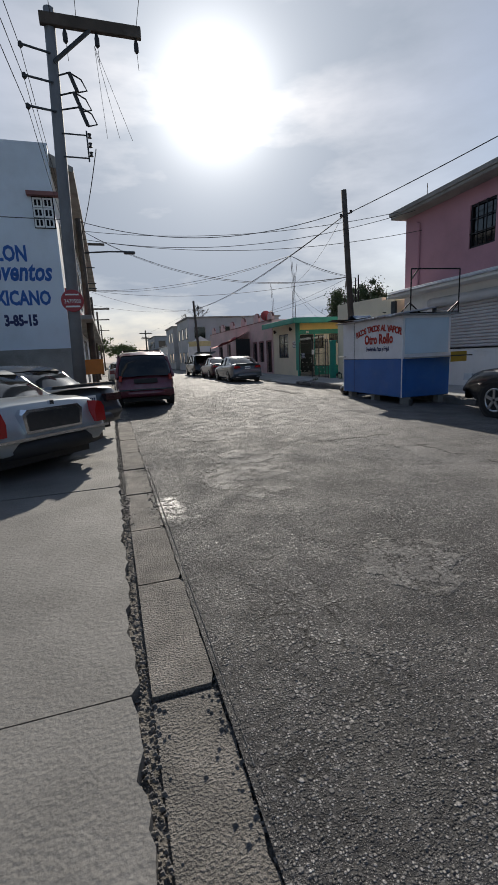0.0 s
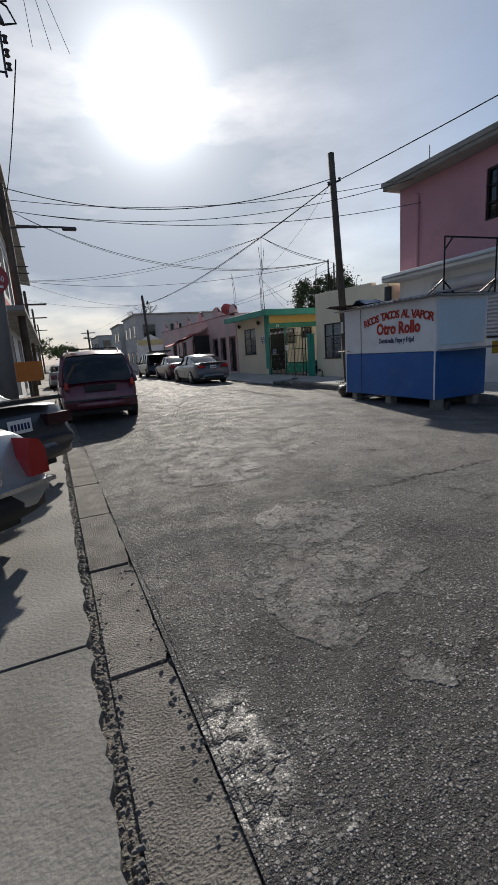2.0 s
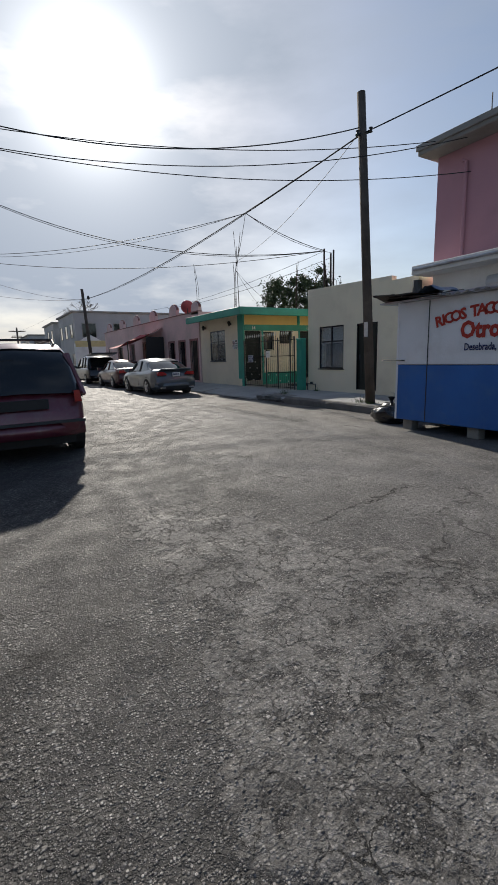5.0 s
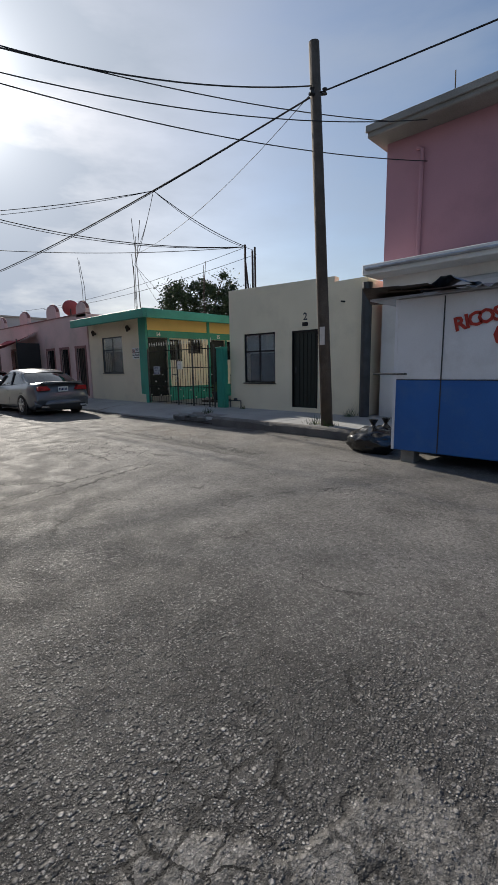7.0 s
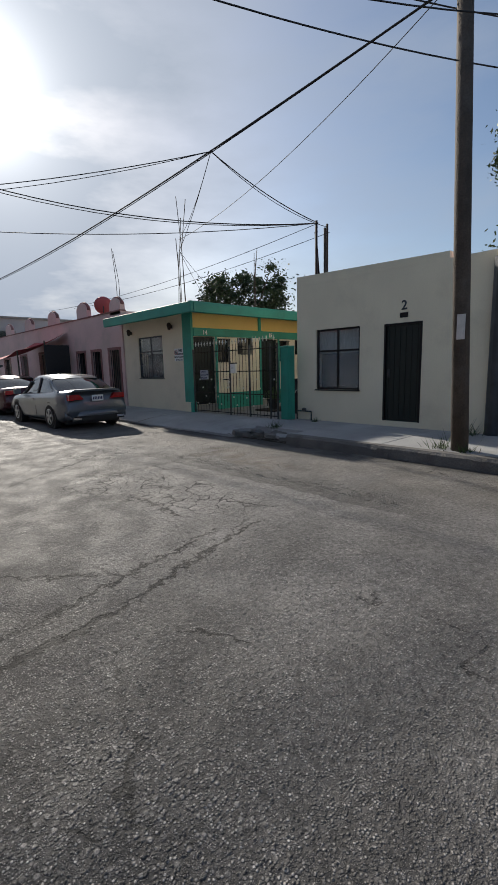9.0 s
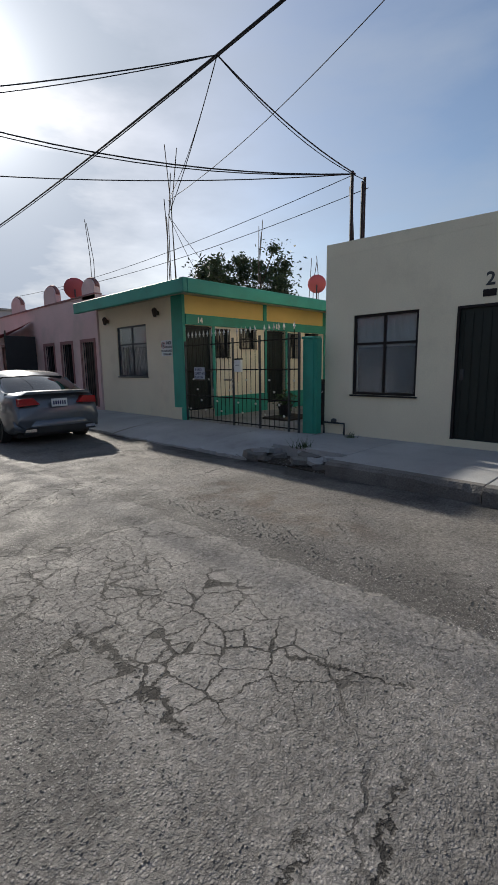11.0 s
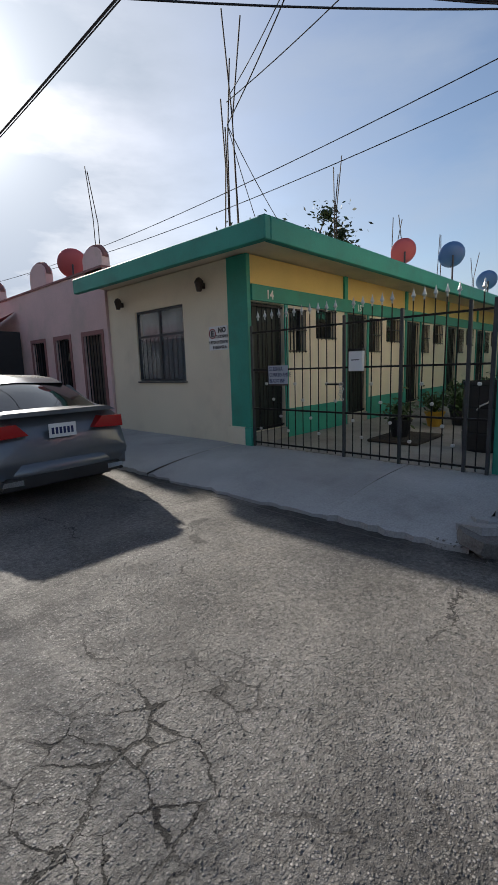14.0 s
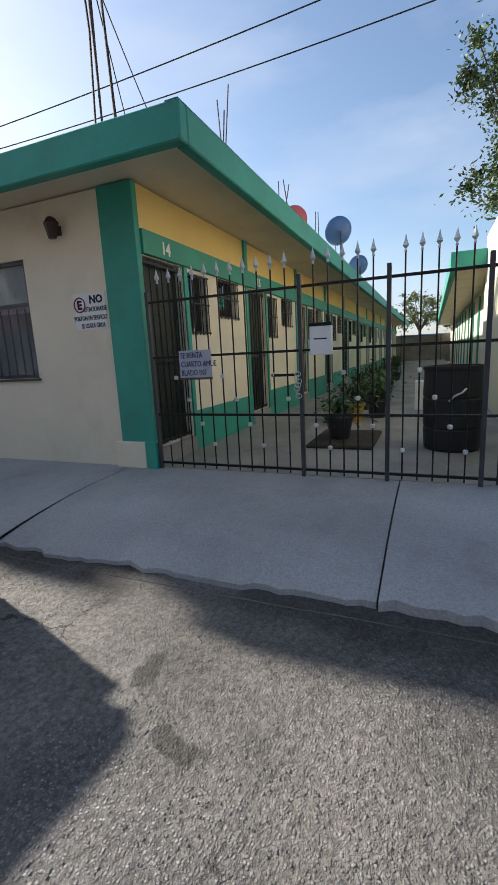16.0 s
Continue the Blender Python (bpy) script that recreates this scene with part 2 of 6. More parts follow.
    if far:
        craze = math_("MULTIPLY", cracks(4.8, 0.027, 0.13), union(blob(4.95, 17.2, 0.6, 1.35, 0.2, 8), blob(4.7, 18.2, 0.7, 0.5, 0.3), blob(5.6, 20.3, 0.8, 0.4, 0.4)))
        fine_craze = math_("MULTIPLY", math_("MULTIPLY", cracks(9.0, 0.024, 0.1), blob(4.7, 17.9, 0.6, 0.8, 0.4)), 0.8)
        crack = union(craze, fine_craze, long_)
    else:
        flake = math_("MULTIPLY", math_("MULTIPLY", cracks(8.0, 0.026, 0.17), pale), step(tex(2.8, 5), 0.42, 0.56))
        early = math_("MULTIPLY", cracks(6.0, 0.03, 0.14), union(blob(0.95, 2.2, 0.3, 0.6, 0.4), blob(1.9, 11.1, 0.5, 0.3, 0.3)))
        crack = union(flake, early, long_)

    def seam(x0, y0, x1, y1, width):
        """A crooked open crack from one spot to another."""
        ln = math.hypot(x1 - x0, y1 - y0)
        mp = n.new("ShaderNodeMapping")
        mp.vector_type = "TEXTURE"
        mp.inputs["Location"].default_value = ((x0 + x1) / 2, (y0 + y1) / 2, 0)
        mp.inputs["Rotation"].default_value = (0, 0, math.atan2(y1 - y0, x1 - x0))
        mp.inputs["Scale"].default_value = (ln / 2, width * 1.35, 50)
        l.new(flat_warp(pos, 0.36, (1, 1, 0)), mp.inputs["Vector"])
        k = n.new("ShaderNodeVectorMath")
        k.operation = "LENGTH"
        l.new(mp.outputs[0], k.inputs[0])
        return step(k.outputs["Value"], 0.7, 1.05, 1.0, 0.0)

    if far:
        gap = union(seam(1.9, 14.95, 3.4, 15.1, 0.035), seam(3.1, 15.05, 5.1, 15.6, 0.018), seam(2.0, 15.15, 4.8, 15.75, 0.014), seam(3.45, 15.6, 2.8, 16.15, 0.016), seam(3.4, 14.65, 3.65, 14.2, 0.012),
                    seam(4.62, 17.4, 4.6, 16.2, 0.022), seam(5.2, 16.5, 5.4, 15.7, 0.016), seam(3.6, 18.9, 5.9, 20.4, 0.014))
    else:
        gap = union(seam(4.4, 10.3, 3.5, 10.15, 0.012), seam(3.6, 10.2, 2.7, 10.05, 0.01), seam(1.05, 7.95, 1.7, 7.45, 0.03), seam(2.4, 6.5, 4.7, 6.5, 0.012))
    gap = math_("MULTIPLY", gap, step(tex(9, 4), 0.34, 0.44))
    crack = math_("MAXIMUM", crack, gap)
    # wet hollow by the gutter, oil drips, dried mud
    wet = brown = None
    spots = math_("MULTIPLY", step(tex(2.6, 4, 0.5), 0.66, 0.74), 0.5)
    if far:
        spots = union(spots, blob(7.47, 21.64, 0.09, 0.07, 0.25), blob(7.86, 22.05, 0.08, 0.09, 0.25), math_("MULTIPLY", step(sx.outputs["X"], 8.2, 8.5), step(tex(1.1, 5), 0.32, 0.52)))
        brown = math_("MULTIPLY", union(blob(7.3, 18.5, 0.6, 0.8, 0.5), blob(7.0, 17.5, 0.45, 0.7, 0.5)), step(tex(3.5, 6, 0.65), 0.38, 0.6))
    else:
        wet = math_("MULTIPLY", blob(0.44, 4.25, 0.13, 0.36, 0.35), step(tex(14, 4), 0.36, 0.5))
    # colour
    c1 = n.new("ShaderNodeMix")
    c1.data_type = "RGBA"
    l.new(tone, c1.inputs["Factor"])
    c1.inputs["A"].default_value = (0.045, 0.043, 0.043, 1)
    c1.inputs["B"].default_value = (0.37, 0.352, 0.34, 1)

    def over(under, fac, col):
        k = n.new("ShaderNodeMix")
        k.data_type = "RGBA"
        l.new(fac, k.inputs["Factor"])
        l.new(under, k.inputs["A"])
        k.inputs["B"].default_value = (*col, 1)
        return k.outputs["Result"]

    c = over(c1.outputs["Result"], math_("MULTIPLY", right, math_("ADD", math_("MULTIPLY", smooth_lane, 0.3), 0.38)), (0.21, 0.2, 0.19))
    if far:
        c = over(c, math_("MULTIPLY", slab, 0.45), (0.21, 0.2, 0.192))
        c = over(c, math_("MULTIPLY", loose, math_("MULTIPLY", step(tone, 0.3, 0.6, 1.0, 0.0), 0.55)), (0.04, 0.037, 0.035))
        c = over(c, math_("MULTIPLY", brown, 0.8), (0.085, 0.06, 0.042))
    else:
        c = over(c, math_("MULTIPLY", pale, 0.5), (0.21, 0.2, 0.19))
    c = over(c, math_("MULTIPLY", dusty, 0.66), (0.19, 0.175, 0.155))
    c = over(c, math_("MULTIPLY", spots, 0.75), (0.04, 0.038, 0.036))
    c = over(c, math_("MULTIPLY", crack, 0.96), (0.013, 0.012, 0.012))
    gain = math_("MULTIPLY", step(tex(1.3, 6, 0.6), 0.25, 0.75, 0.72, 1.22), step(tex(34, 5, 0.75), 0.32, 0.68, 0.6, 1.4))
    vs = n.new("ShaderNodeVectorMath")
    vs.operation = "SCALE"
    l.new(c, vs.inputs[0])
    l.new(gain, vs.inputs["Scale"])
    l.new(vs.outputs[0], b.inputs["Base Color"])
    rough = step(tex(3.0, 5), 0.3, 0.7, 0.66, 0.85)
    if wet:
        rough = math_("SUBTRACT", rough, math_("MULTIPLY", wet, 0.42))
    l.new(rough, b.inputs["Roughness"])
    b.inputs["Specular IOR Level"].default_value = 0.35
    raised = slab if far else pale
    h = math_("MULTIPLY", stone, math_("SUBTRACT", 1.0, math_("MAXIMUM", math_("MULTIPLY", raised, 0.7), math_("MULTIPLY", right, 0.6))))
    h = math_("ADD", h, math_("MULTIPLY", tex(8, 6, 0.65), 1.1))
    h = math_("SUBTRACT", h, math_("MULTIPLY", crack, 1.6))
    h = math_("ADD", h, math_("MULTIPLY", raised, 1.4))
    h = math_("ADD", h, math_("MULTIPLY", tex(30, 5, 0.7), 1.0))
    if wet:
        h = math_("MULTIPLY", h, math_("SUBTRACT", 1.0, math_("MULTIPLY", wet, 0.8)))
    bp = n.new("ShaderNodeBump")
    bp.inputs["Strength"].default_value, bp.inputs["Distance"].default_value = 1.0, 0.013
    l.new(h, bp.inputs["Height"])
    l.new(bp.outputs["Normal"], b.inputs["Normal"])
    return m


ASPHALT, ASPHALT_FAR = asphalt_material(False), asphalt_material(True)
CONC = mat("pavement_concrete", (0.17, 0.162, 0.15), 0.8, 0, 0.22, 1.6, 0.2, 70, 0.35, 45, (0.12, 0.11, 0.10), 0.6, 1.4, 0.08)
CONC_R = mat("pavement_concrete_pale", (0.37, 0.37, 0.366), 0.85, 0, 0.18, 1.6, 0.16, 60, 0.25, 50, (0.17, 0.165, 0.16), 0.75, 0.8, 0.06)
GUTTER = mat("gutter_concrete", (0.165, 0.15, 0.132), 0.85, 0, 0.35, 4, 0.45, 90, 0.9, 90, (0.08, 0.073, 0.066), 0.75, 2.2, 0.1)
KERB = mat("kerb_concrete", (0.17, 0.16, 0.148), 0.85, 0, 0.3, 3, 0.25, 60, 0.8, 30, (0.07, 0.065, 0.06), 0.8, 1.5, 0.12)
EARTH = mat("dusty_ground", (0.17, 0.15, 0.125), 0.9, 0, 0.2, 0.3, 0.2, 20, 0.4, 15)
CREAM = mat("cream_paint", (0.79, 0.72, 0.55), 0.75, 0, 0.05, 0.9, 0.03, 40, 0.08, 60, (0.45, 0.40, 0.29), 0.35, 0.8)
CREAM2 = mat("pale_cream_paint", (0.80, 0.71, 0.54), 0.75, 0, 0.05, 0.9, 0.03, 40, 0.08, 60, (0.42, 0.36, 0.27), 0.35, 0.8)
YELLOW = mat("ochre_yellow_paint", (0.80, 0.56, 0.20), 0.7, 0, 0.05, 1.2, 0.03, 50, 0.08, 60)
GREEN = mat("teal_green_paint", (0.03, 0.30, 0.22), 0.55, 0, 0.12, 1.5, 0.05, 50, 0.1, 50, (0.05, 0.17, 0.12), 0.4, 2.0)
SOFFIT = mat("soffit_paint", (0.74, 0.65, 0.48), 0.8, 0, 0.07, 0.8, 0.03, 40, 0.08, 50, (0.4, 0.33, 0.22), 0.4, 1.0)
PINK = mat("mauve_pink_paint", (0.50, 0.26, 0.30), 0.75, 0, 0.06, 0.8, 0.03, 40, 0.1, 50, (0.27, 0.15, 0.17), 0.4, 0.6)
ROSE = mat("faded_rose_paint", (0.70, 0.50, 0.48), 0.8, 0, 0.12, 0.6, 0.05, 30, 0.15, 40, (0.45, 0.38, 0.33), 0.7, 0.7)
ROSE_D = mat("dark_rose_trim", (0.26, 0.12, 0.11), 0.8, 0, 0.15, 2, 0.06, 40, 0.15)
WHITEWALL = mat("whitewash", (0.76, 0.75, 0.73), 0.75, 0, 0.05, 0.9, 0.03, 40, 0.1, 50, (0.42, 0.40, 0.37), 0.5, 0.7)
MURALW = mat("pale_blue_white_paint", (0.68, 0.74, 0.80), 0.7, 0, 0.05, 0.7, 0.03, 40, 0.1, 50, (0.45, 0.47, 0.48), 0.35, 0.6)
BARECONC = mat("bare_concrete", (0.30, 0.285, 0.26), 0.85, 0, 0.2, 1.2, 0.1, 40, 0.3, 40, (0.12, 0.11, 0.1), 0.7, 1.0)
POLEC = mat("pole_concrete", (0.20, 0.20, 0.205), 0.8, 0, 0.15, 1.5, 0.08, 60, 0.2, 60, (0.11, 0.10, 0.1), 0.5, 1.0)
WOODPOLE = mat("tarred_wood", (0.085, 0.066, 0.052), 0.85, 0, 0.25, 3, 0.2, 50, 0.5, 35, (0.16, 0.14, 0.12), 0.5, 2.0)
BLACKIRON = mat("black_iron", (0.018, 0.017, 0.018), 0.45, 0.6, 0.2, 5, 0.1, 80, 0.1)
GREYIRON = mat("grey_iron", (0.06, 0.065, 0.07), 0.5, 0.5, 0.2, 5, 0.1, 80, 0.1)
SILVER = mat("silver_paint", (0.62, 0.62, 0.60), 0.4, 0.4, 0.1, 10, 0.05, 80, 0.05)
STEELDOOR = mat("dark_green_steel", (0.012, 0.02, 0.017), 0.5, 0.2, 0.1, 3, 0.05, 60, 0.05)
SHUTTER = mat("painted_shutter", (0.52, 0.52, 0.53), 0.5, 0.2, 0.08, 1.5, 0.04, 50, 0.05, 50, (0.35, 0.33, 0.31), 0.4, 1.0)
ZINC = mat("galvanised_sheet", (0.42, 0.44, 0.47), 0.38, 0.75, 0.2, 3, 0.08, 60, 0.1, 30, (0.25, 0.2, 0.16), 0.5, 2.0)
KWHITE = mat("kiosk_white_paint", (0.80, 0.79, 0.81), 0.55, 0, 0.05, 1.5, 0.02, 60, 0.05, 30, (0.5, 0.47, 0.44), 0.4, 1.6)
KBLUE = mat("kiosk_blue_paint", (0.022, 0.125, 0.40), 0.5, 0, 0.1, 1.5, 0.05, 60, 0.06, 30, (0.07, 0.17, 0.36), 0.5, 2.2)
KPALE = mat("kiosk_pale_blue_board", (0.55, 0.66, 0.76), 0.5, 0, 0.05, 1.5, 0.02, 60, 0.05)
REDPAINT = plain("red_sign_paint", (0.45, 0.035, 0.02), 0.6)
GLYPHBLUE = plain("blue_sign_paint", (0.02, 0.10, 0.36), 0.6)
INK = plain("dark_blue_ink", (0.02, 0.025, 0.10), 0.6)
BLACK = plain("black_paint", (0.012, 0.012, 0.013), 0.6)
WHITE = plain("white_sign_paint", (0.78, 0.78, 0.76), 0.5)
REDSIGN = plain("red_enamel", (0.33, 0.022, 0.03), 0.4)
ORANGE = mat("orange_board", (0.62, 0.19, 0.03), 0.6, 0, 0.1, 6, 0.05, 80, 0.1)
YSIGN = mat("mustard_board", (0.45, 0.27, 0.025), 0.6, 0, 0.12, 6, 0.05, 80, 0.1)
RUBBER = mat("tyre_rubber", (0.02, 0.02, 0.02), 0.85, 0, 0.2, 10, 0.1, 100, 0.1)
ALLOY = plain("alloy_rim", (0.55, 0.56, 0.58), 0.3, 0.9)
CHROME = plain("chrome", (0.75, 0.76, 0.78), 0.12, 1.0)
CARGLASS = plain("tinted_glass", (0.012, 0.014, 0.016), 0.06, 0.0, 0.3)
LAMPRED = plain("red_lens", (0.42, 0.012, 0.012), 0.18, 0, 0.6)
LAMPCLEAR = plain("clear_lens", (0.65, 0.66, 0.68), 0.1, 0.3, 0.6)
PLASTIC = mat("black_plastic", (0.022, 0.022, 0.023), 0.55, 0, 0.1, 6, 0.05, 80, 0.05)
BAG = plain("black_bag_plastic", (0.01, 0.01, 0.011), 0.25, 0, 0.3)
WIRE = plain("wire_sheath", (0.016, 0.016, 0.018), 0.7)
LEAF = mat("leaf", (0.055, 0.095, 0.028), 0.6, 0, 0.45, 1.4, 0.35, 12, 0)
LEAFDARK = mat("dark_leaf", (0.035, 0.06, 0.022), 0.6, 0, 0.4, 1.4, 0.35, 12, 0)
LEAFPALE = mat("pale_leaf", (0.13, 0.16, 0.05), 0.6, 0, 0.4, 1.0, 0.3, 12, 0)
BARK = mat("bark", (0.09, 0.07, 0.055), 0.9, 0, 0.3, 8, 0.2, 40, 0.6)
SOIL = mat("damp_soil", (0.05, 0.04, 0.03), 0.95, 0, 0.3, 6, 0.2, 60, 0.7)
RUST = mat("rusty_rebar", (0.055, 0.04, 0.033), 0.8, 0.3, 0.3, 10, 0.2, 60, 0.2)
CURTAIN = mat("pale_curtain", (0.5, 0.49, 0.46), 0.9, 0, 0.1, 3, 0.05, 50, 0.1)
# near-black colour standing in for the shade inside rooms and vent holes
INSIDE_SHADE = plain("inside_shade_black", (0.01, 0.01, 0.011), 0.9)
REDCLOTH = mat("red_awning_cloth", (0.42, 0.06, 0.07), 0.85, 0, 0.15, 3, 0.05, 60, 0.1)
DISHRED = plain("red_dish_paint", (0.46, 0.09, 0.10), 0.5)
DISHBLUE = plain("blue_dish_paint", (0.06, 0.16, 0.36), 0.45)
LAMPBROWN = plain("brown_lantern_metal", (0.05, 0.038, 0.03), 0.5, 0.4)

GLASS = bpy.data.materials.new("window_glass")
GLASS.use_nodes = True
_g = GLASS.node_tree.nodes["Principled BSDF"]
_g.inputs["Base Color"].default_value = (0.75, 0.8, 0.82, 1)
_g.inputs["Roughness"].default_value = 0.03
_g.inputs["Transmission Weight"].default_value = 0.85
_g.inputs["IOR"].default_value = 1.3

# ---- mesh helpers ----


def thing(name, label, category, group="", at=(0, 0, 0), turn=0.0, kind=""):
    ob = new(name)
    ob.empty_display_size = 0.2
    ob.matrix_basis = pose(*at, 0, 0, turn)
    return tagged(ob, label, category, group, kind)


def mesh_of(bm, material, name="mesh", smooth=False):
    me = bpy.data.meshes.new(name)
    bm.normal_update()
    bm.to_mesh(me)
    bm.free()
    for m in (material if isinstance(material, (list, tuple)) else [material]):
        me.materials.append(m)
    if smooth:
        for p in me.polygons:
            p.use_smooth = True
    return me


def part(name, bm, material, parent=None, label="", smooth=False):
    ob = new(name, mesh_of(bm, material, name, smooth))
    if parent:
        ob.parent = parent
    if label:
        ob["label"] = label
    return ob


def single(name, bm, material, label, category, group="", kind="", smooth=False):
    return tagged(part(name, bm, material, None, "", smooth), label, category, group, kind)


def add_box(bm, lo, hi, bevel=0.0, m=None):
    v = [bm.verts.new((x, y, z)) for x in (lo[0], hi[0]) for y in (lo[1], hi[1]) for z in (lo[2], hi[2])]
    f = [bm.faces.new([v[i] for i in q]) for q in ((0, 1, 3, 2), (4, 6, 7, 5), (0, 4, 5, 1), (2, 3, 7, 6), (0, 2, 6, 4), (1, 5, 7, 3))]
    if bevel:
        edges = list({e for q in f for e in q.edges})
        r = bmesh.ops.bevel(bm, geom=edges, offset=bevel, segments=1, affect="EDGES", profile=0.5)
        v = list({w for q in r["faces"] for w in q.verts} | {w for w in v if w.is_valid})
    if m is not None:
        bmesh.ops.transform(bm, matrix=m, verts=[w for w in v if w.is_valid])
    return v


def box(lo, hi, bevel=0.0, m=None):
    bm = bmesh.new()
    add_box(bm, lo, hi, bevel, m)
    return bm


def add_tube(bm, pts, r, seg=6, r2=None, cap=True):
    """A tube along points, its radius going from r to r2."""
    pts = [Vector(p) for p in pts]
    rings, n = [], len(pts)
    up = None
    for i, p in enumerate(pts):
        d = (pts[min(i + 1, n - 1)] - pts[max(i - 1, 0)]).normalized()
        if up is None:
            up = d.orthogonal().normalized()
        side = d.cross(up).normalized()
        up = side.cross(d).normalized()
        rr = r if r2 is None else r + (r2 - r) * i / (n - 1)
        rings.append([bm.verts.new(p + rr * (math.cos(a) * up + math.sin(a) * side)) for a in (2 * math.pi * k / seg for k in range(seg))])
    for a, b in zip(rings, rings[1:]):
        for k in range(seg):
            bm.faces.new((a[k], a[(k + 1) % seg], b[(k + 1) % seg], b[k]))
    if cap:
        bm.faces.new(rings[0][::-1])
        bm.faces.new(rings[-1])
    return bm


def tube(pts, r, seg=6, r2=None):
    return add_tube(bmesh.new(), pts, r, seg, r2)


def add_prism(bm, outline, depth, m):
    """An outline in the local x-z plane, pushed along local y by depth, put in place by m."""
    a = [bm.verts.new(m @ Vector((x, 0, z))) for x, z in outline]
    b = [bm.verts.new(m @ Vector((x, depth, z))) for x, z in outline]
    bm.faces.new(a)
    bm.faces.new(b[::-1])
    for i in range(len(a)):
        j = (i + 1) % len(a)
        bm.faces.new((a[j], a[i], b[i], b[j]))
    return bm


def prism(outline, depth, m=Matrix()):
    return add_prism(bmesh.new(), outline, depth, m)


def lathe(profile, seg=24, m=Matrix()):
    """A profile of (radius, height) turned about local z."""
    bm = bmesh.new()
    rings = []
    for r, z in profile:
        rings.append([bm.verts.new(m @ Vector((r * math.cos(a), r * math.sin(a), z))) for a in (2 * math.pi * k / seg for k in range(seg))])
    for a, b in zip(rings, rings[1:]):
        for k in range(seg):
            bm.faces.new((a[k], a[(k + 1) % seg], b[(k + 1) % seg], b[k]))
    bm.faces.new(rings[0][::-1])
    bm.faces.new(rings[-1])
    return bm


def wall_mesh(axis, at, thick, u0, u1, z0, z1, holes=()):
    """A wall across `axis` ('x' or 'y') whose outer face lies at `at`, thick towards thick's sign, with holes (u0, u1, z0, z1)."""
    us = sorted({u0, u1, *[h[0] for h in holes], *[h[1] for h in holes]})
    us = [u for u in us if u0 <= u <= u1]
    bm = bmesh.new()
    lo_t, hi_t = min(at, at + thick), max(at, at + thick)
    for a, b in zip(us, us[1:]):
        mid = (a + b) / 2
        zs = [z0]
        for h in sorted([h for h in holes if h[0] < mid < h[1]], key=lambda h: h[2]):
            zs += [h[2], h[3]]
        zs.append(z1)
        for p, q in zip(zs[::2], zs[1::2]):
            if q - p > 1e-4:
                if axis == "x":
                    add_box(bm, (lo_t, a, p), (hi_t, b, q))
                else:
                    add_box(bm, (a, lo_t, p), (b, hi_t, q))
    bmesh.ops.remove_doubles(bm, verts=bm.verts, dist=1e-5)
    return bm


def lettering(text, size, m, material, parent, name="lettering", bold=0.0, align="CENTER", width=1.0, shear=0.0, extrude=0.002):
    """Letters as a thin mesh; m takes text space (x along, y up, z out) to the parent's space."""
    cu = bpy.data.curves.new(name, "FONT")
    cu.body, cu.size, cu.align_x, cu.offset, cu.extrude, cu.shear = text, size, align, bold, extrude, shear
    cu.resolution_u = 2
    tmp = bpy.data.objects.new(name, cu)
    scene.collection.objects.link(tmp)
    bpy.context.view_layer.update()
    me = bpy.data.meshes.new_from_object(tmp.evaluated_get(bpy.context.evaluated_depsgraph_get()))
    bpy.data.objects.remove(tmp)
    bpy.data.curves.remove(cu)
    me.transform(m @ Matrix.Diagonal((width, 1, 1, 1)))
    me.materials.clear()
    me.materials.append(material)
    ob = new(name, me)
    ob.parent = parent
    return ob


def face_west(x, y, z):
    """Text space on a wall that looks towards -x."""
    return Matrix(((0, 0, -1, x), (-1, 0, 0, y), (0, 1, 0, z), (0, 0, 0, 1)))


def face_south(x, y, z):
    """Text space on a wall that looks towards -y."""
    return Matrix(((1, 0, 0, x), (0, 0, -1, y), (0, 1, 0, z), (0, 0, 0, 1)))

# ---- ground, road, pavements ----
single("ground", box((-400, -300, -0.6), (400, 700, -0.08)), EARTH, "dusty bare ground reaching to the horizon", "ground", kind="structure")


def road_height(x, y):
    crown = 0.05 * max(0.0, 1 - ((x - 4.4) / 4.2) ** 2)
    return crown + 0.012 * noise.noise((x * 0.9, y * 0.7, 0)) + 0.006 * noise.noise((x * 3.1, y * 3.1, 4))


def strip(xs, ys, height):
    verts = [(x, y, height(x, y)) for y in ys for x in xs]
    w = len(xs)
    faces = [(j * w + i, j * w + i + 1, (j + 1) * w + i + 1, (j + 1) * w + i) for j in range(len(ys) - 1) for i in range(w - 1)]
    me = bpy.data.meshes.new("road")
    me.from_pydata(verts, [], faces)
    for p in me.polygons:
        p.use_smooth = True
    return me


ROAD_L, KERB_R = 0.33, 8.62
xs = list(np.linspace(ROAD_L, KERB_R + 0.05, 82))
ys = list(np.arange(-20, 0, 0.8)) + list(np.arange(0, 30, 0.1)) + list(np.arange(30, 60, 0.5)) + list(np.arange(60, 260, 5.0))
road_mesh = strip(xs, ys, road_height)
road_mesh.materials.append(ASPHALT)
road_mesh.materials.append(ASPHALT_FAR)
for p in road_mesh.polygons:
    p.material_index = 1 if p.center.y > 12.9 else 0
road = tagged(new("road", road_mesh), "worn grey asphalt road with cracks and pale patches", "road", kind="structure")

# side street far ahead and the lot's ground beside the path
single("road_far", box((-60, 47.5, -0.3), (60, 54.5, -0.012)), ASPHALT_FAR, "side street of worn asphalt crossing ahead", "road", kind="structure")

pav_l = thing("pavement_left", "worn concrete pavement with broken edge beside the gutter", "pavement", kind="structure")
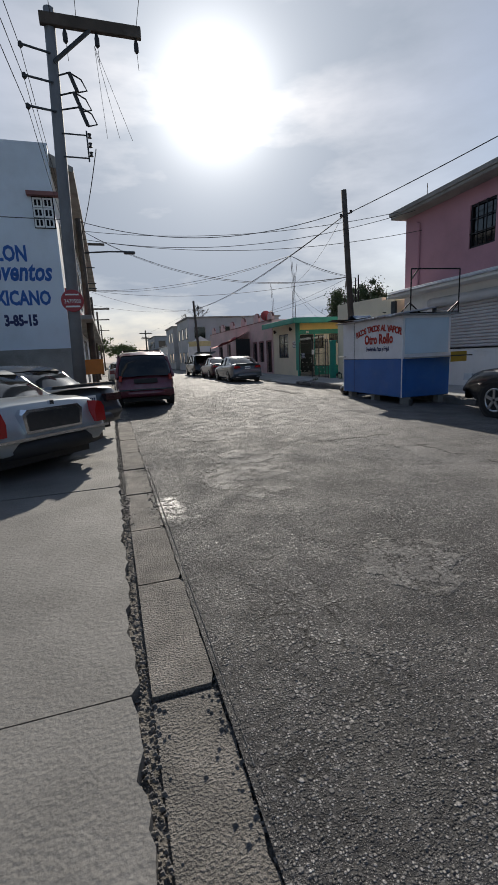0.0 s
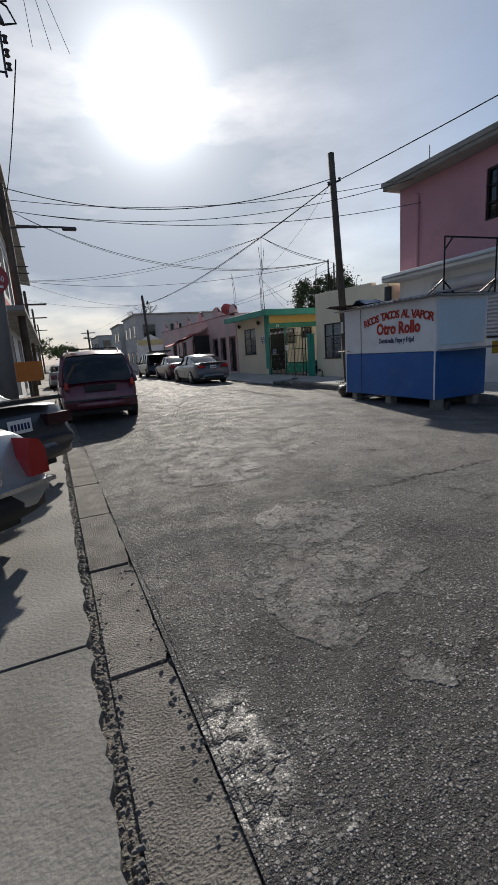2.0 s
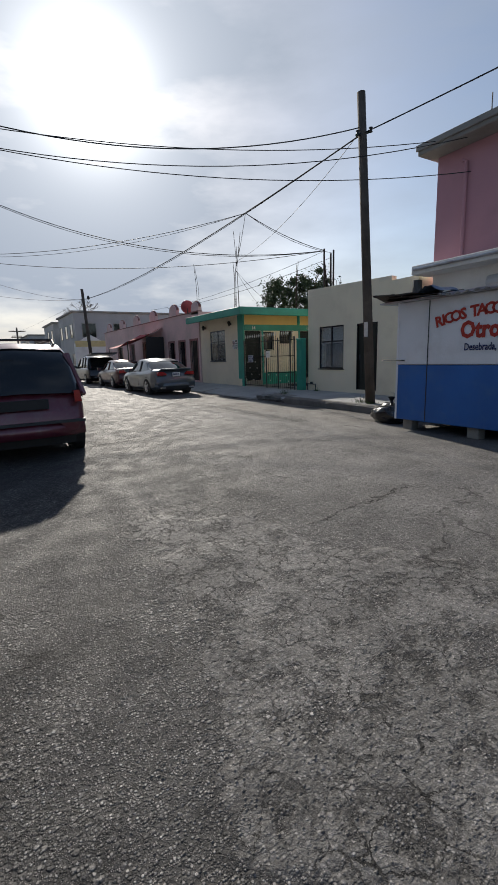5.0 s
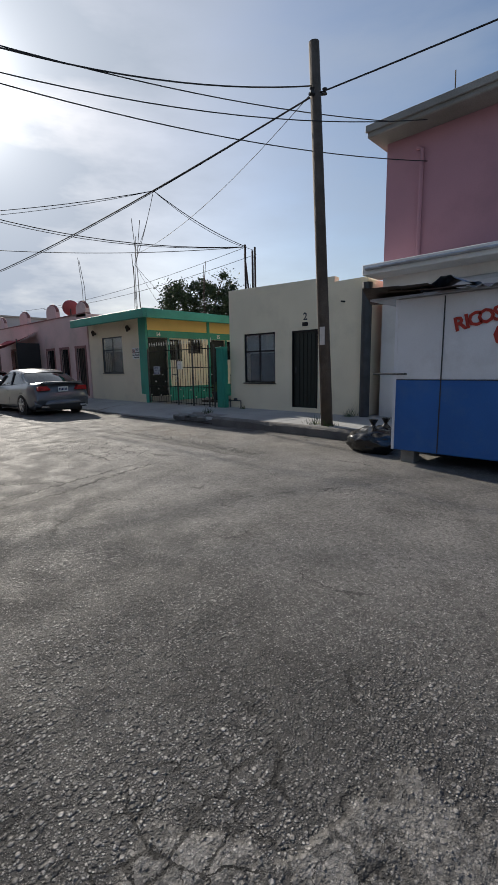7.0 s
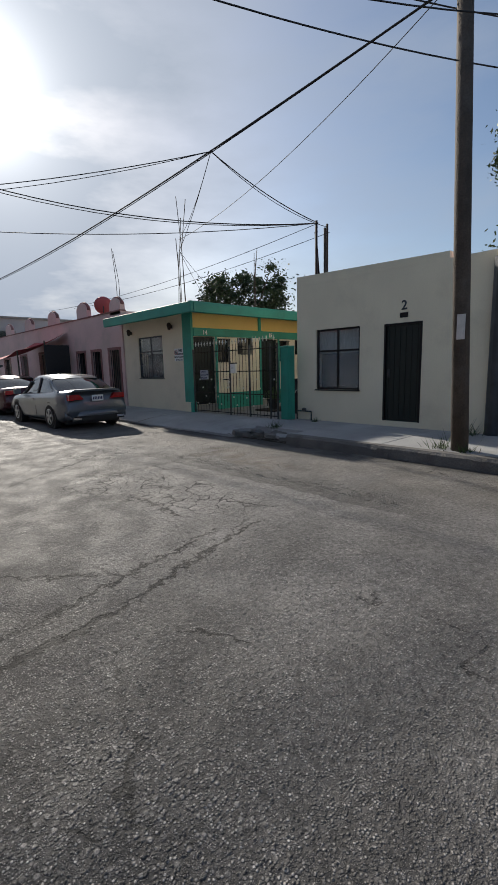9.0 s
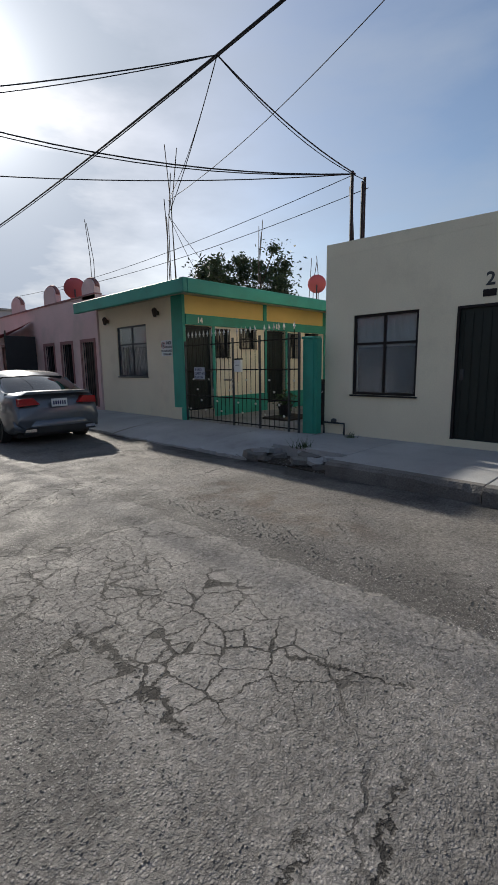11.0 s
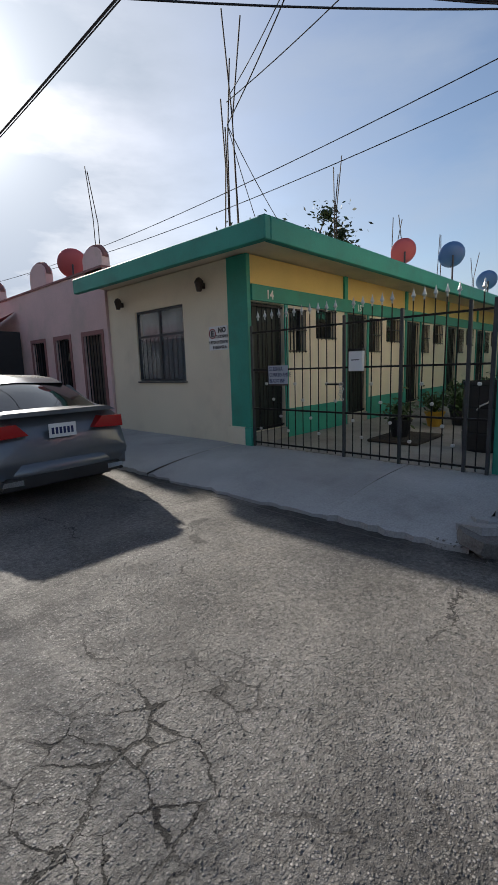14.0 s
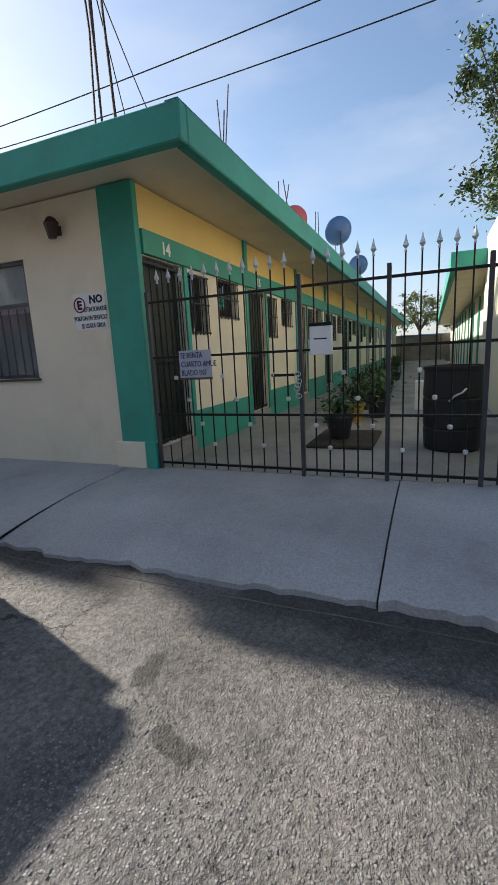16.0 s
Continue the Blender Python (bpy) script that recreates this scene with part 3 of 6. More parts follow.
pav_r = thing("pavement_right", "raised concrete pavement with a broken kerb", "pavement", kind="structure")


def ragged_slab(x0, x1, y0, y1, z0, z1, rough_x1, seed, tilt=0.0):
    """A slab whose x1 side is crumbled."""
    rnd = random.Random(seed)
    n = max(3, int((y1 - y0) / 0.06)) if rough_x1 else 2
    edge = [(x0, y0), (x1 - 0.02, y0)]
    for i in range(1, n):
        y = y0 + (y1 - y0) * i / n
        edge.append((x1 + rough_x1 * (noise.noise((y * 2.3, seed, 0)) * 1.1 + noise.noise((y * 9, seed, 3)) * 0.7 + rnd.uniform(-0.25, 0.25)), y))
    edge += [(x1 - 0.02, y1), (x0, y1)]
    bm = bmesh.new()
    top = [bm.verts.new((x, y, z1 + tilt * (y - y0))) for x, y in edge]
    bot = [bm.verts.new((x, y, z0)) for x, y in edge]
    bm.faces.new(top)
    for i in range(len(edge)):
        j = (i + 1) % len(edge)
        bm.faces.new((top[j], top[i], bot[i], bot[j]))
    return bm


joints = [-6.0, -1.7, 1.80, 5.30, 8.8, 12.3, 15.8, 19.3, 22.8, 26.3, 30.0, 34.0, 38.0, 42.0, 47.0]
for i, (a, b) in enumerate(zip(joints, joints[1:])):
    part("slab", ragged_slab(-2.1, -0.04, a + 0.008, b - 0.008, -0.3, 0.035 + 0.006 * (i % 2), 0.035, i), CONC, pav_l)
    part("slab", ragged_slab(-6.0, -2.115, a + 0.008, b - 0.008, -0.3, 0.032 + 0.005 * (i % 3), 0.0, i), CONC, pav_l)
single("gutter_bed", box((-0.12, -6, -0.3), (0.345, 47, -0.03)), GUTTER, "dark crumbled bed of the gutter", "gutter", kind="structure")
gut = thing("gutter", "row of weathered concrete gutter slabs with open joints", "gutter", kind="structure")
y, rnd = -5.0, random.Random(5)
while y < 46:
    step_y = 1.12 + rnd.uniform(-0.12, 0.12)
    part("gutter_slab", ragged_slab(0.03, 0.325, y + 0.012, y + step_y - 0.012, -0.2, -0.004 + rnd.uniform(-0.006, 0.006), 0.018, int(y * 10) + 100, rnd.uniform(-0.006, 0.006)), GUTTER, gut)
    y += step_y


def worn_kerb(x0, x1, y0, y1, top, seed):
    """A kerb whose road-side edge is chipped and battered."""
    n = max(6, int((y1 - y0) / 0.07))
    bm = bmesh.new()
    rows = []
    for i in range(n + 1):
        y = y0 + (y1 - y0) * i / n
        chip = 0.035 + 0.05 * max(0.0, noise.noise((y * 2.1, seed, 1)) + 0.5 * noise.noise((y * 8, seed, 2)))
        bow = 0.03 * noise.noise((y * 1.1, seed, 4)) + 0.015 * noise.noise((y * 9, seed, 6))
        rows.append([bm.verts.new(v) for v in ((x0 - 0.03 + bow, y, -0.3), (x0 + bow, y, top - chip * 1.3), (x0 + chip + bow * 0.5, y, top - 0.006 * noise.noise((y * 5, 2, 0)) - 0.006), (x1, y, top), (x1, y, -0.3))])
    for a, b in zip(rows, rows[1:]):
        for j in range(4):
            bm.faces.new((a[j], a[j + 1], b[j + 1], b[j]))
    bm.faces.new(rows[0])
    bm.faces.new(rows[-1][::-1])
    bmesh.ops.recalc_face_normals(bm, faces=bm.faces)
    return bm


# pavement before the houses on the far side
PAV_Z = 0.20
rj = [-6, -2, 2, 6, 10, 13.2, 16.4, 18.4]
for a, b in zip(rj, rj[1:]):
    part("slab", box((KERB_R + 0.17, a + 0.006, -0.3), (11.4, b - 0.006, PAV_Z), 0.008), CONC_R, pav_r)
    part("kerb_stone", worn_kerb(KERB_R, KERB_R + 0.16, a + 0.006, b - 0.006, PAV_Z + 0.004, a), KERB, pav_r)
part("slab", box((9.25, 18.4, -0.3), (11.4, 19.9, PAV_Z), 0.008), CONC_R, pav_r)


def ramp_slab(y0, y1, edge_z, rough, seed):
    """A drive slab that falls from the gate to the road, its road edge crumbled."""
    bm = bmesh.new()
    n, k = max(4, int((y1 - y0) / 0.08)), 8
    grid = []
    for i in range(n + 1):
        y = y0 + (y1 - y0) * i / n
        e = KERB_R + rough * (noise.noise((y * 1.6, seed, 0)) * 0.7 + 0.7 * noise.noise((y * 6, seed, 1)) + 0.4 * noise.noise((y * 15, seed, 2)))
        row = [(e + (10.52 - e) * j / k, y) for j in range(k + 1)]
        grid.append([bm.verts.new((x, yy, edge_z + (PAV_Z - 0.004 - edge_z) * smooth01((x - KERB_R) / 1.5) + 0.004 * noise.noise((x * 2, yy * 2, 5)))) for x, yy in row])
    for a, b in zip(grid, grid[1:]):
        for j in range(k):
            bm.faces.new((a[j], a[j + 1], b[j + 1], b[j]))
    rim = [r[0] for r in grid]
    low_ = [bm.verts.new((v.co.x - 0.02, v.co.y, -0.1)) for v in rim]
    for i in range(n):
        bm.faces.new((rim[i + 1], low_[i + 1], low_[i], rim[i]))
    bmesh.ops.recalc_face_normals(bm, faces=bm.faces)
    return bm


def smooth01(t):
    t = min(1.0, max(0.0, t))
    return t * (2 - t)


part("slab", ramp_slab(19.92, 21.2, 0.05, 0.10, 1), CONC_R, pav_r)
part("slab", ramp_slab(21.212, 24.2, 0.03, 0.08, 2), CONC_R, pav_r)
part("slab", ramp_slab(24.212, 27.3, 0.05, 0.06, 3), CONC_R, pav_r)
for a, b in ((27.3, 32), (32, 36), (36, 40), (40, 44), (44, 47.4)):
    part("slab", box((KERB_R + 0.15, a + 0.006, -0.3), (10.9, b - 0.006, PAV_Z), 0.008), CONC_R, pav_r)
    part("kerb_stone", box((KERB_R - 0.02, a + 0.006, -0.3), (KERB_R + 0.14, b - 0.006, PAV_Z), 0.02), KERB, pav_r)

# broken concrete where the kerb has collapsed
single("broken_pavement_bed", box((KERB_R + 0.05, 18.42, -0.3), (9.248, 19.91, 0.03)), SOIL, "dark earth under the collapsed pavement edge", "pavement", kind="structure")
rnd = random.Random(11)
for i in range(16):
    w, d = rnd.uniform(0.18, 0.6), rnd.uniform(0.16, 0.42)
    cx, cy = rnd.uniform(8.6, 9.3), rnd.uniform(18.5, 19.95)
    k = rnd.randint(5, 7)
    outline = [(w / 2 * math.cos(6.283 * j / k) * rnd.uniform(0.75, 1.1), d / 2 * math.sin(6.283 * j / k) * rnd.uniform(0.75, 1.1)) for j in range(k)]
    mm = pose(cx, cy, rnd.uniform(0.05, 0.16), 90 + rnd.uniform(-16, 16), rnd.uniform(-12, 12), rnd.uniform(0, 360))
    single("concrete_chunk", prism(outline, -rnd.uniform(0.06, 0.1), mm), KERB if i % 3 else CONC_R, "loose broken chunk of grey pavement concrete", "rubble", "broken kerb pieces")
single("gravel", box((0, 0, 0), (0.001, 0.001, 0.001)), KERB, "loose gravel and crumbs along the gutter", "gravel", kind="stuff")
_g = bpy.data.objects["gravel"]
gv, gf = [], []
for i in range(60000):
    if i < 4000:
        px, py = rnd.choice((rnd.gauss(-0.01, 0.035), rnd.gauss(0.36, 0.06))), rnd.uniform(0.3, 12)
        pz = -0.012
    elif i < 5000:
        px, py = (rnd.uniform(8.4, 9.1), rnd.uniform(18.2, 20.2)) if i < 4300 else (6.3 + abs(rnd.gauss(0, 0.2)), rnd.uniform(14.8, 19))
        pz = 0.06 if i < 4300 else road_height(px, py) - 0.002
    else:
        py = rnd.uniform(0.4, 24)
        px = min(8.5, max(0.36, 0.0142 * py * py + rnd.uniform(-0.3, 3.6)))
        pz = road_height(px, py) - 0.002
    s = rnd.uniform(0.003, 0.012 if i < 5000 else 0.007)
    o = len(gv)
    gv += [(px - s, py - s * rnd.uniform(.5, 1), pz), (px + s, py - s, pz), (px + s * .7, py + s, pz), (px - s, py + s * .8, pz),
           (px - s * .4, py - s * .4, pz + s), (px + s * .5, py - s * .3, pz + s * .8), (px + s * .2, py + s * .5, pz + s * .9)]
    gf += [(o, o + 1, o + 5, o + 4), (o + 1, o + 2, o + 6, o + 5), (o + 2, o + 3, o + 4, o + 6), (o + 3, o, o + 4), (o + 4, o + 5, o + 6)]
gm = bpy.data.meshes.new("gravel")
gm.from_pydata(gv, [], gf)
gm.materials.append(KERB)
_g.data = gm

# ---- house with the gate (cream, green trim) ----


def framed_window(parent_kind, axis_west, x, y0, y1, z0, z1, frame_mat, bars=0, curtain_frac=0.0, split=True, name="window", label="", group=""):
    """A window set into a west wall at x: frame, two sashes with panes, bars outside, near-black panel behind as the
    room's shade.
    """
    w = thing(name, label, "window", group, kind="structure" if name.startswith("window_") else "")
    f = 0.045
    part("window_frame", wall_mesh("x", x + 0.03, 0.05, y0, y1, z0, z1, [(y0 + f, (y0 + y1) / 2 - 0.02, z0 + f, z1 - f), ((y0 + y1) / 2 + 0.02, y1 - f, z0 + f, z1 - f)]), frame_mat, w)
    if split:
        zm = z0 + (z1 - z0) * 0.64
        part("transom", box((x + 0.035, y0 + f, zm - 0.02), (x + 0.075, y1 - f, zm + 0.02)), frame_mat, w)
    for a, b in ((y0 + f, (y0 + y1) / 2 - 0.02), ((y0 + y1) / 2 + 0.02, y1 - f)):
        p = part("pane", box((x + 0.05, a, z0 + f), (x + 0.056, b, z1 - f)), GLASS, w)
        p.visible_shadow = False
    if bars:
        for i in range(bars):
            yy = y0 + (y1 - y0) * (i + 0.5) / bars
            part("bar", tube([(x - 0.012, yy, z0 + 0.02), (x - 0.012, yy, z0 + (z1 - z0) * (0.6 if split else 0.98))], 0.007, 5), BLACKIRON, w)
    part("sill", box((x - 0.04, y0 - 0.03, z0 - 0.03), (x + 0.03, y1 + 0.03, z0 - 0.002), 0.005), frame_mat, w)
    # curtain behind the glass, and a near-black panel painted as the unlit room
    bm = bmesh.new()
    n = 24
    zc = z0 + (z1 - z0) * (1 - curtain_frac)
    row = [(bm.verts.new((x + 0.14 + 0.02 * math.sin(i * 1.9), y0 + (y1 - y0) * i / n, zc)), bm.verts.new((x + 0.14 + 0.02 * math.sin(i * 1.9), y0 + (y1 - y0) * i / n, z1))) for i in range(n + 1)]
    for p, q in zip(row, row[1:]):
        bm.faces.new((p[0], q[0], q[1], p[1]))
    if curtain_frac:
        part("curtain", bm, CURTAIN, w, "pale gathered curtain behind the glass", True)
    else:
        bm.free()
    part("backing", box((x + 0.5, y0 - 0.2, z0 - 0.2), (x + 0.52, y1 + 0.2, z1 + 0.2)), INSIDE_SHADE, w)
    return w


GX, GY, GN = 10.5, 23.9, 27.9            # front, corner towards the alley, far end
RZ0, RZ1 = 3.25, 3.34                      # roof slab
gw = (25.52, 27.06, 1.27, 2.68)
single("wall_gate_house_front", wall_mesh("x", GX, 0.2, GY + 0.42, GN, 0.0, RZ0, [gw]), CREAM2, "cream painted plaster front wall of the corner house", "wall", kind="structure")
door_w, ROOM = 0.85, 3.0
holes = []
for i in range(12):
    x0 = GX + 0.08 + ROOM * i
    holes += [(x0, x0 + door_w, 0.40, 2.54), (x0 + 0.96, x0 + 1.5, 1.75, 2.5), (x0 + 1.85, x0 + 2.55, 2.0, 2.54)]
single("wall_alley", wall_mesh("y", GY, 0.2, GX, 48, 0.0, RZ0, holes), CREAM2, "cream wall of the row of rooms along the alley", "wall", kind="structure")
single("wall_gate_house_end", box((GX, GN, 0), (48, GN + 0.2, RZ0)), CREAM2, "blank cream end wall between the houses", "wall", kind="structure")
single("roof_gate_house", box((GX - 0.76, GY - 1.05, RZ0 + 0.02), (48, GN + 0.2, RZ1 - 0.01)), SOFFIT, "flat concrete roof slab with wide eaves", "roof", kind="structure")
fascia = thing("trim_roof_edge", "teal green painted edge of the flat roof", "roof edge", kind="structure")
part("edge", box((GX - 0.78, GY - 1.07, RZ0 - 0.14), (GX - 0.66, GN + 0.2, RZ1 + 0.06), 0.012), GREEN, fascia)
part("edge", box((GX - 0.655, GY - 1.07, RZ0 - 0.14), (48, GY - 0.95, RZ1 + 0.06), 0.012), GREEN, fascia)
part("rim", box((GX - 0.77, GY - 1.06, RZ1 + 0.061), (48, GY - 0.94, RZ1 + 0.07)), GREEN, fascia)
corner = thing("trim_corner_pilaster", "teal green corner pilaster of the gate house", "pilaster", kind="structure")
part("shaft", box((GX - 0.03, GY - 0.03, 0.45), (GX + 0.06, GY + 0.42, RZ0), 0.006), GREEN, corner)
part("plinth", box((GX - 0.07, GY - 0.07, 0.0), (GX + 0.06, GY + 0.08, 0.5), 0.008), GREEN, corner)
part("plinth", box((GX - 0.068, GY + 0.083, 0.0), (GX + 0.19, GY + 0.5, 0.5), 0.008), CREAM2, corner)
trim = thing("trim_alley_beam", "teal green beam, stubs and plinth along the alley wall", "trim", kind="structure")
part("beam", box((GX + 0.062, GY - 0.06, 2.55), (48, GY - 0.002, 2.80), 0.004), GREEN, trim)
part("yellow_band", box((GX + 0.062, GY - 0.012, 2.802), (48, GY - 0.002, RZ0)), YELLOW, trim, "ochre yellow band under the eaves")
for i in range(12):
    x0 = GX + 0.08 + ROOM * i
    part("stub", box((x0 + 2.83, GY - 0.055, 2.802), (x0 + 2.95, GY - 0.014, RZ0)), GREEN, trim)
    part("plinth", box((x0 + door_w + 0.01, GY - 0.03, 0.0), (x0 + ROOM - 0.01, GY - 0.002, 0.72)), GREEN, trim)
    for a in (x0 + door_w + 0.01, x0 + ROOM - 0.1):
        part("jamb", box((a, GY - 0.025, 0.722), (a + 0.085, GY - 0.002, 2.548)), GREEN, trim)
# barred doors and windows of the rooms
for i in range(12):
    x0 = GX + 0.08 + ROOM * i
    d = thing("barred_door", "dark iron barred door of a rented room", "door", "alley doors")
    part("door_leaf", box((x0, GY + 0.10, 0.40), (x0 + door_w, GY + 0.14, 2.54)), STEELDOOR, d)
    part("threshold", box((x0, GY - 0.05, 0.2), (x0 + door_w, GY + 0.2, 0.398)), BARECONC, d)
    if i < 6:
        for k in range(7):
            xx = x0 + 0.06 + (door_w - 0.12) * k / 6
            part("bar", tube([(xx, GY + 0.03, 0.42), (xx, GY + 0.03, 2.52)], 0.009, 5), BLACKIRON, d)
        for zz in (0.45, 1.4, 2.49):
            part("rail", box((x0, GY + 0.02, zz - 0.015), (x0 + door_w, GY + 0.038, zz + 0.015)), BLACKIRON, d)
    for a, b, c, e in ((x0 + 0.96, x0 + 1.5, 1.75, 2.5), (x0 + 1.85, x0 + 2.55, 2.0, 2.54)):
        wv = thing("barred_window", "small dark window behind black iron bars", "window", "alley windows")
        part("pane", box((a, GY + 0.11, c), (b, GY + 0.13, e)), CARGLASS, wv)
        if i < 7:
            for k in range(6):
                xx = a + 0.03 + (b - a - 0.06) * k / 5
                part("bar", tube([(xx, GY - 0.03, c - 0.03), (xx, GY - 0.03, e - 0.004)], 0.008, 5), BLACKIRON, wv)
            for zz in (c, (c + e) / 2, e - 0.02):
                part("rail", box((a, GY - 0.04, zz - 0.01), (b, GY - 0.022, zz + 0.01)), BLACKIRON, wv)
framed_window("", True, GX, *gw, GREYIRON, 11, 0.42, name="window_1", label="grey framed window with iron bars and pale curtains")
for yy, zz in ((24.9, 2.90), (27.5, 2.88)):
    lamp = thing("wall_lantern", "small brown metal wall lantern, unlit", "lamp", "front lanterns", (GX, yy, zz))
    part("bracket", box((-0.05, -0.03, -0.05), (0, 0.03, 0.05), 0.005), LAMPBROWN, lamp)
    part("housing", lathe([(0.045, -0.10), (0.075, 0.03), (0.085, 0.06), (0.05, 0.11), (0.015, 0.13)], 6, pose(-0.12, 0, 0)), LAMPBROWN, lamp)
no_park = thing("no_parking_sign", "white painted no parking notice on the cream wall", "sign", at=(GX, 24.595, 2.0))
part("board", box((-0.008, -0.23, -0.20), (-0.001, 0.23, 0.20)), WHITE, no_park)
lettering("NO", 0.12, face_west(-0.011, -0.1, 0.09), BLACK, no_park, bold=0.004)
lettering("ESTACIONARSE", 0.075, face_west(-0.011, -0.08, 0.0), BLACK, no_park, width=0.62)
lettering("PORTON EN SERVICIO", 0.075, face_west(-0.011, 0.0, -0.095), BLACK, no_park, width=0.62)
lettering("SE USARA GRUA", 0.075, face_west(-0.011, -0.03, -0.18), BLACK, no_park, width=0.62)
ring = tube([(-0.010, 0.14 + 0.078 * math.cos(a), 0.08 + 0.078 * math.sin(a)) for a in np.linspace(0, 6.283, 25)], 0.009, 5)
part("prohibition_ring", ring, REDSIGN, no_park)
lettering("E", 0.13, face_west(-0.012, 0.14, 0.035), BLACK, no_park, bold=0.006)
num = thing("house_number", "pale painted house number on the green beam", "number", at=(GX + 0.5, GY - 0.062, 2.6))
lettering("14", 0.19, face_south(0, -0.002, 0), WHITE, num, bold=0.006)
num = thing("house_number", "pale painted house number on the green beam", "number", at=(GX + 3.5, GY - 0.062, 2.6))
lettering("15", 0.19, face_south(0, -0.002, 0), WHITE, num, bold=0.006)

# gate across the alley
gate = thing("iron_gate", "black iron gate with silver spear points and a chain", "gate", at=(GX - 0.02, 0, PAV_Z))
posts = [23.8, 22.12, 21.32, 20.54, 20.29]
for yy in posts:
    part("gate_post", box((-0.025, yy - 0.019, 0.0), (0.02, yy + 0.019, 1.93), 0.004), GREYIRON, gate)
for za in (0.07, 0.62, 1.24, 1.82):
    for a, b in zip(posts, posts[1:]):
        part("rail", box((-0.015, b + 0.02, za - 0.012), (0.012, a - 0.02, za + 0.012)), BLACKIRON, gate)
spear = lathe([(0.008, 0), (0.014, 0.012), (0.008, 0.03), (0.028, 0.055), (0.012, 0.10), (0.002, 0.145)], 6)
spear_mesh = mesh_of(spear, SILVER, "spear_point")
knuckle_mesh = mesh_of(lathe([(0.01, -0.022), (0.024, -0.012), (0.024, 0.012), (0.01, 0.022)], 6), SILVER, "collar")
k = 0
for a, b in zip(posts, posts[1:]):
    n = max(2, round((a - b) / 0.135))
    for i in range(1, n):
        yy = a + (b - a) * i / n
        rod = part("bar", tube([(0, yy, 0.02), (0, yy, 2.0)], 0.0075, 6), BLACKIRON, gate)
        sp = new("spear_point", spear_mesh)
        sp.parent, sp.location = gate, (0, yy, 2.0)
        zc = (0.42, 0.52, 0.9, 1.02)[(k * 3) % 4] if k % 2 else (0.30, 0.78)[k // 2 % 2]
        co = new("collar", knuckle_mesh)
        co.parent, co.location = gate, (0, yy, zc)
        k += 1
part("latch", box((-0.02, 22.16, 1.0), (0.02, 22.42, 1.025)), BLACKIRON, gate)
bm = bmesh.new()
for i in range(7):
    c = Vector((-0.03, 22.15 + 0.012 * math.sin(i * 2), 1.02 - 0.035 * i))
    add_tube(bm, [c + Vector((0.012 * math.sin(i * 1.6), 0.03 * math.cos(a), 0.024 * math.sin(a))) for a in np.linspace(0, 6.283, 9)], 0.005, 4)
part("chain", bm, SILVER, gate, "bright steel chain")
nb = thing("rent_notice", "grey hand-lettered board tied to the gate bars", "sign", at=(GX - 0.05, 23.255, 1.36))
part("board", box((-0.004, -0.19, -0.14), (0.004, 0.19, 0.14), 0.002), mat("grey_card", (0.42, 0.45, 0.50), 0.7, 0, 0.1, 6, 0.05, 60, 0.05), nb)
part("bottom_strip", box((-0.006, -0.19, -0.165), (0.006, 0.19, -0.142)), WOODPOLE, nb)
for txt, zz in (("SE RENTA", 0.06), ("CUARTO AMUE", -0.03), ("BLADO INF", -0.12)):
    lettering(txt, 0.085, face_west(-0.006, 0.17, zz), INK, nb, align="LEFT", width=0.7)
mb = thing("letter_box", "white metal letter box hung on the gate", "letter box", at=(GX - 0.07, 21.91, 1.53))
part("body", box((-0.035, -0.10, -0.14), (0.035, 0.10, 0.12), 0.006), WHITE, mb)
part("lid", box((-0.045, -0.105, 0.122), (0.04, 0.105, 0.15), 0.006), BLACKIRON, mb)
part("slot", box((-0.038, -0.06, 0.0), (-0.0355, 0.06, 0.012)), BLACK, mb)
post = thing("green_gate_pillar", "teal green masonry pillar beside the gate", "pillar")
part("shaft", box((10.55, 20.02, 0.0), (10.78, 20.26, 2.0), 0.008), GREEN, post)
part("cap", box((10.53, 20.0, 2.002), (10.80, 20.28, 2.05), 0.006), GREEN, post)
part("link_wall", box((10.58, 19.955, 0.0), (10.74, 20.018, 2.0)), GREEN, post)

# alley ground, planters, barrel
single("floor_alley", box((10.525, 19.95, -0.3), (48, GY - 0.01, PAV_Z)), BARECONC, "stained concrete floor of the alley", "floor", kind="structure")


def leaves_mesh(bm, centre, rad, count, size, rnd, squash=1.0, long_=1.0):
    for _ in range(count):
        d = Vector((rnd.gauss(0, 1), rnd.gauss(0, 1), rnd.gauss(0, 1))).normalized()
        r = rad * abs(rnd.gauss(0, 0.62))
        c = Vector(centre) + Vector((d.x * r, d.y * r, d.z * r * squash))
        a = Vector((rnd.gauss(0, 1), rnd.gauss(0, 1), rnd.gauss(0, 0.7))).normalized()
        b = a.orthogonal().normalized()
        b.rotate(Matrix.Rotation(rnd.uniform(0, 6.28), 3, a))
        s = size * rnd.uniform(0.6, 1.3)
        p = [c - a * s * long_, c + b * s * 0.42, c + a * s * long_, c - b * s * 0.42]
        bm.faces.new([bm.verts.new(q) for q in p])


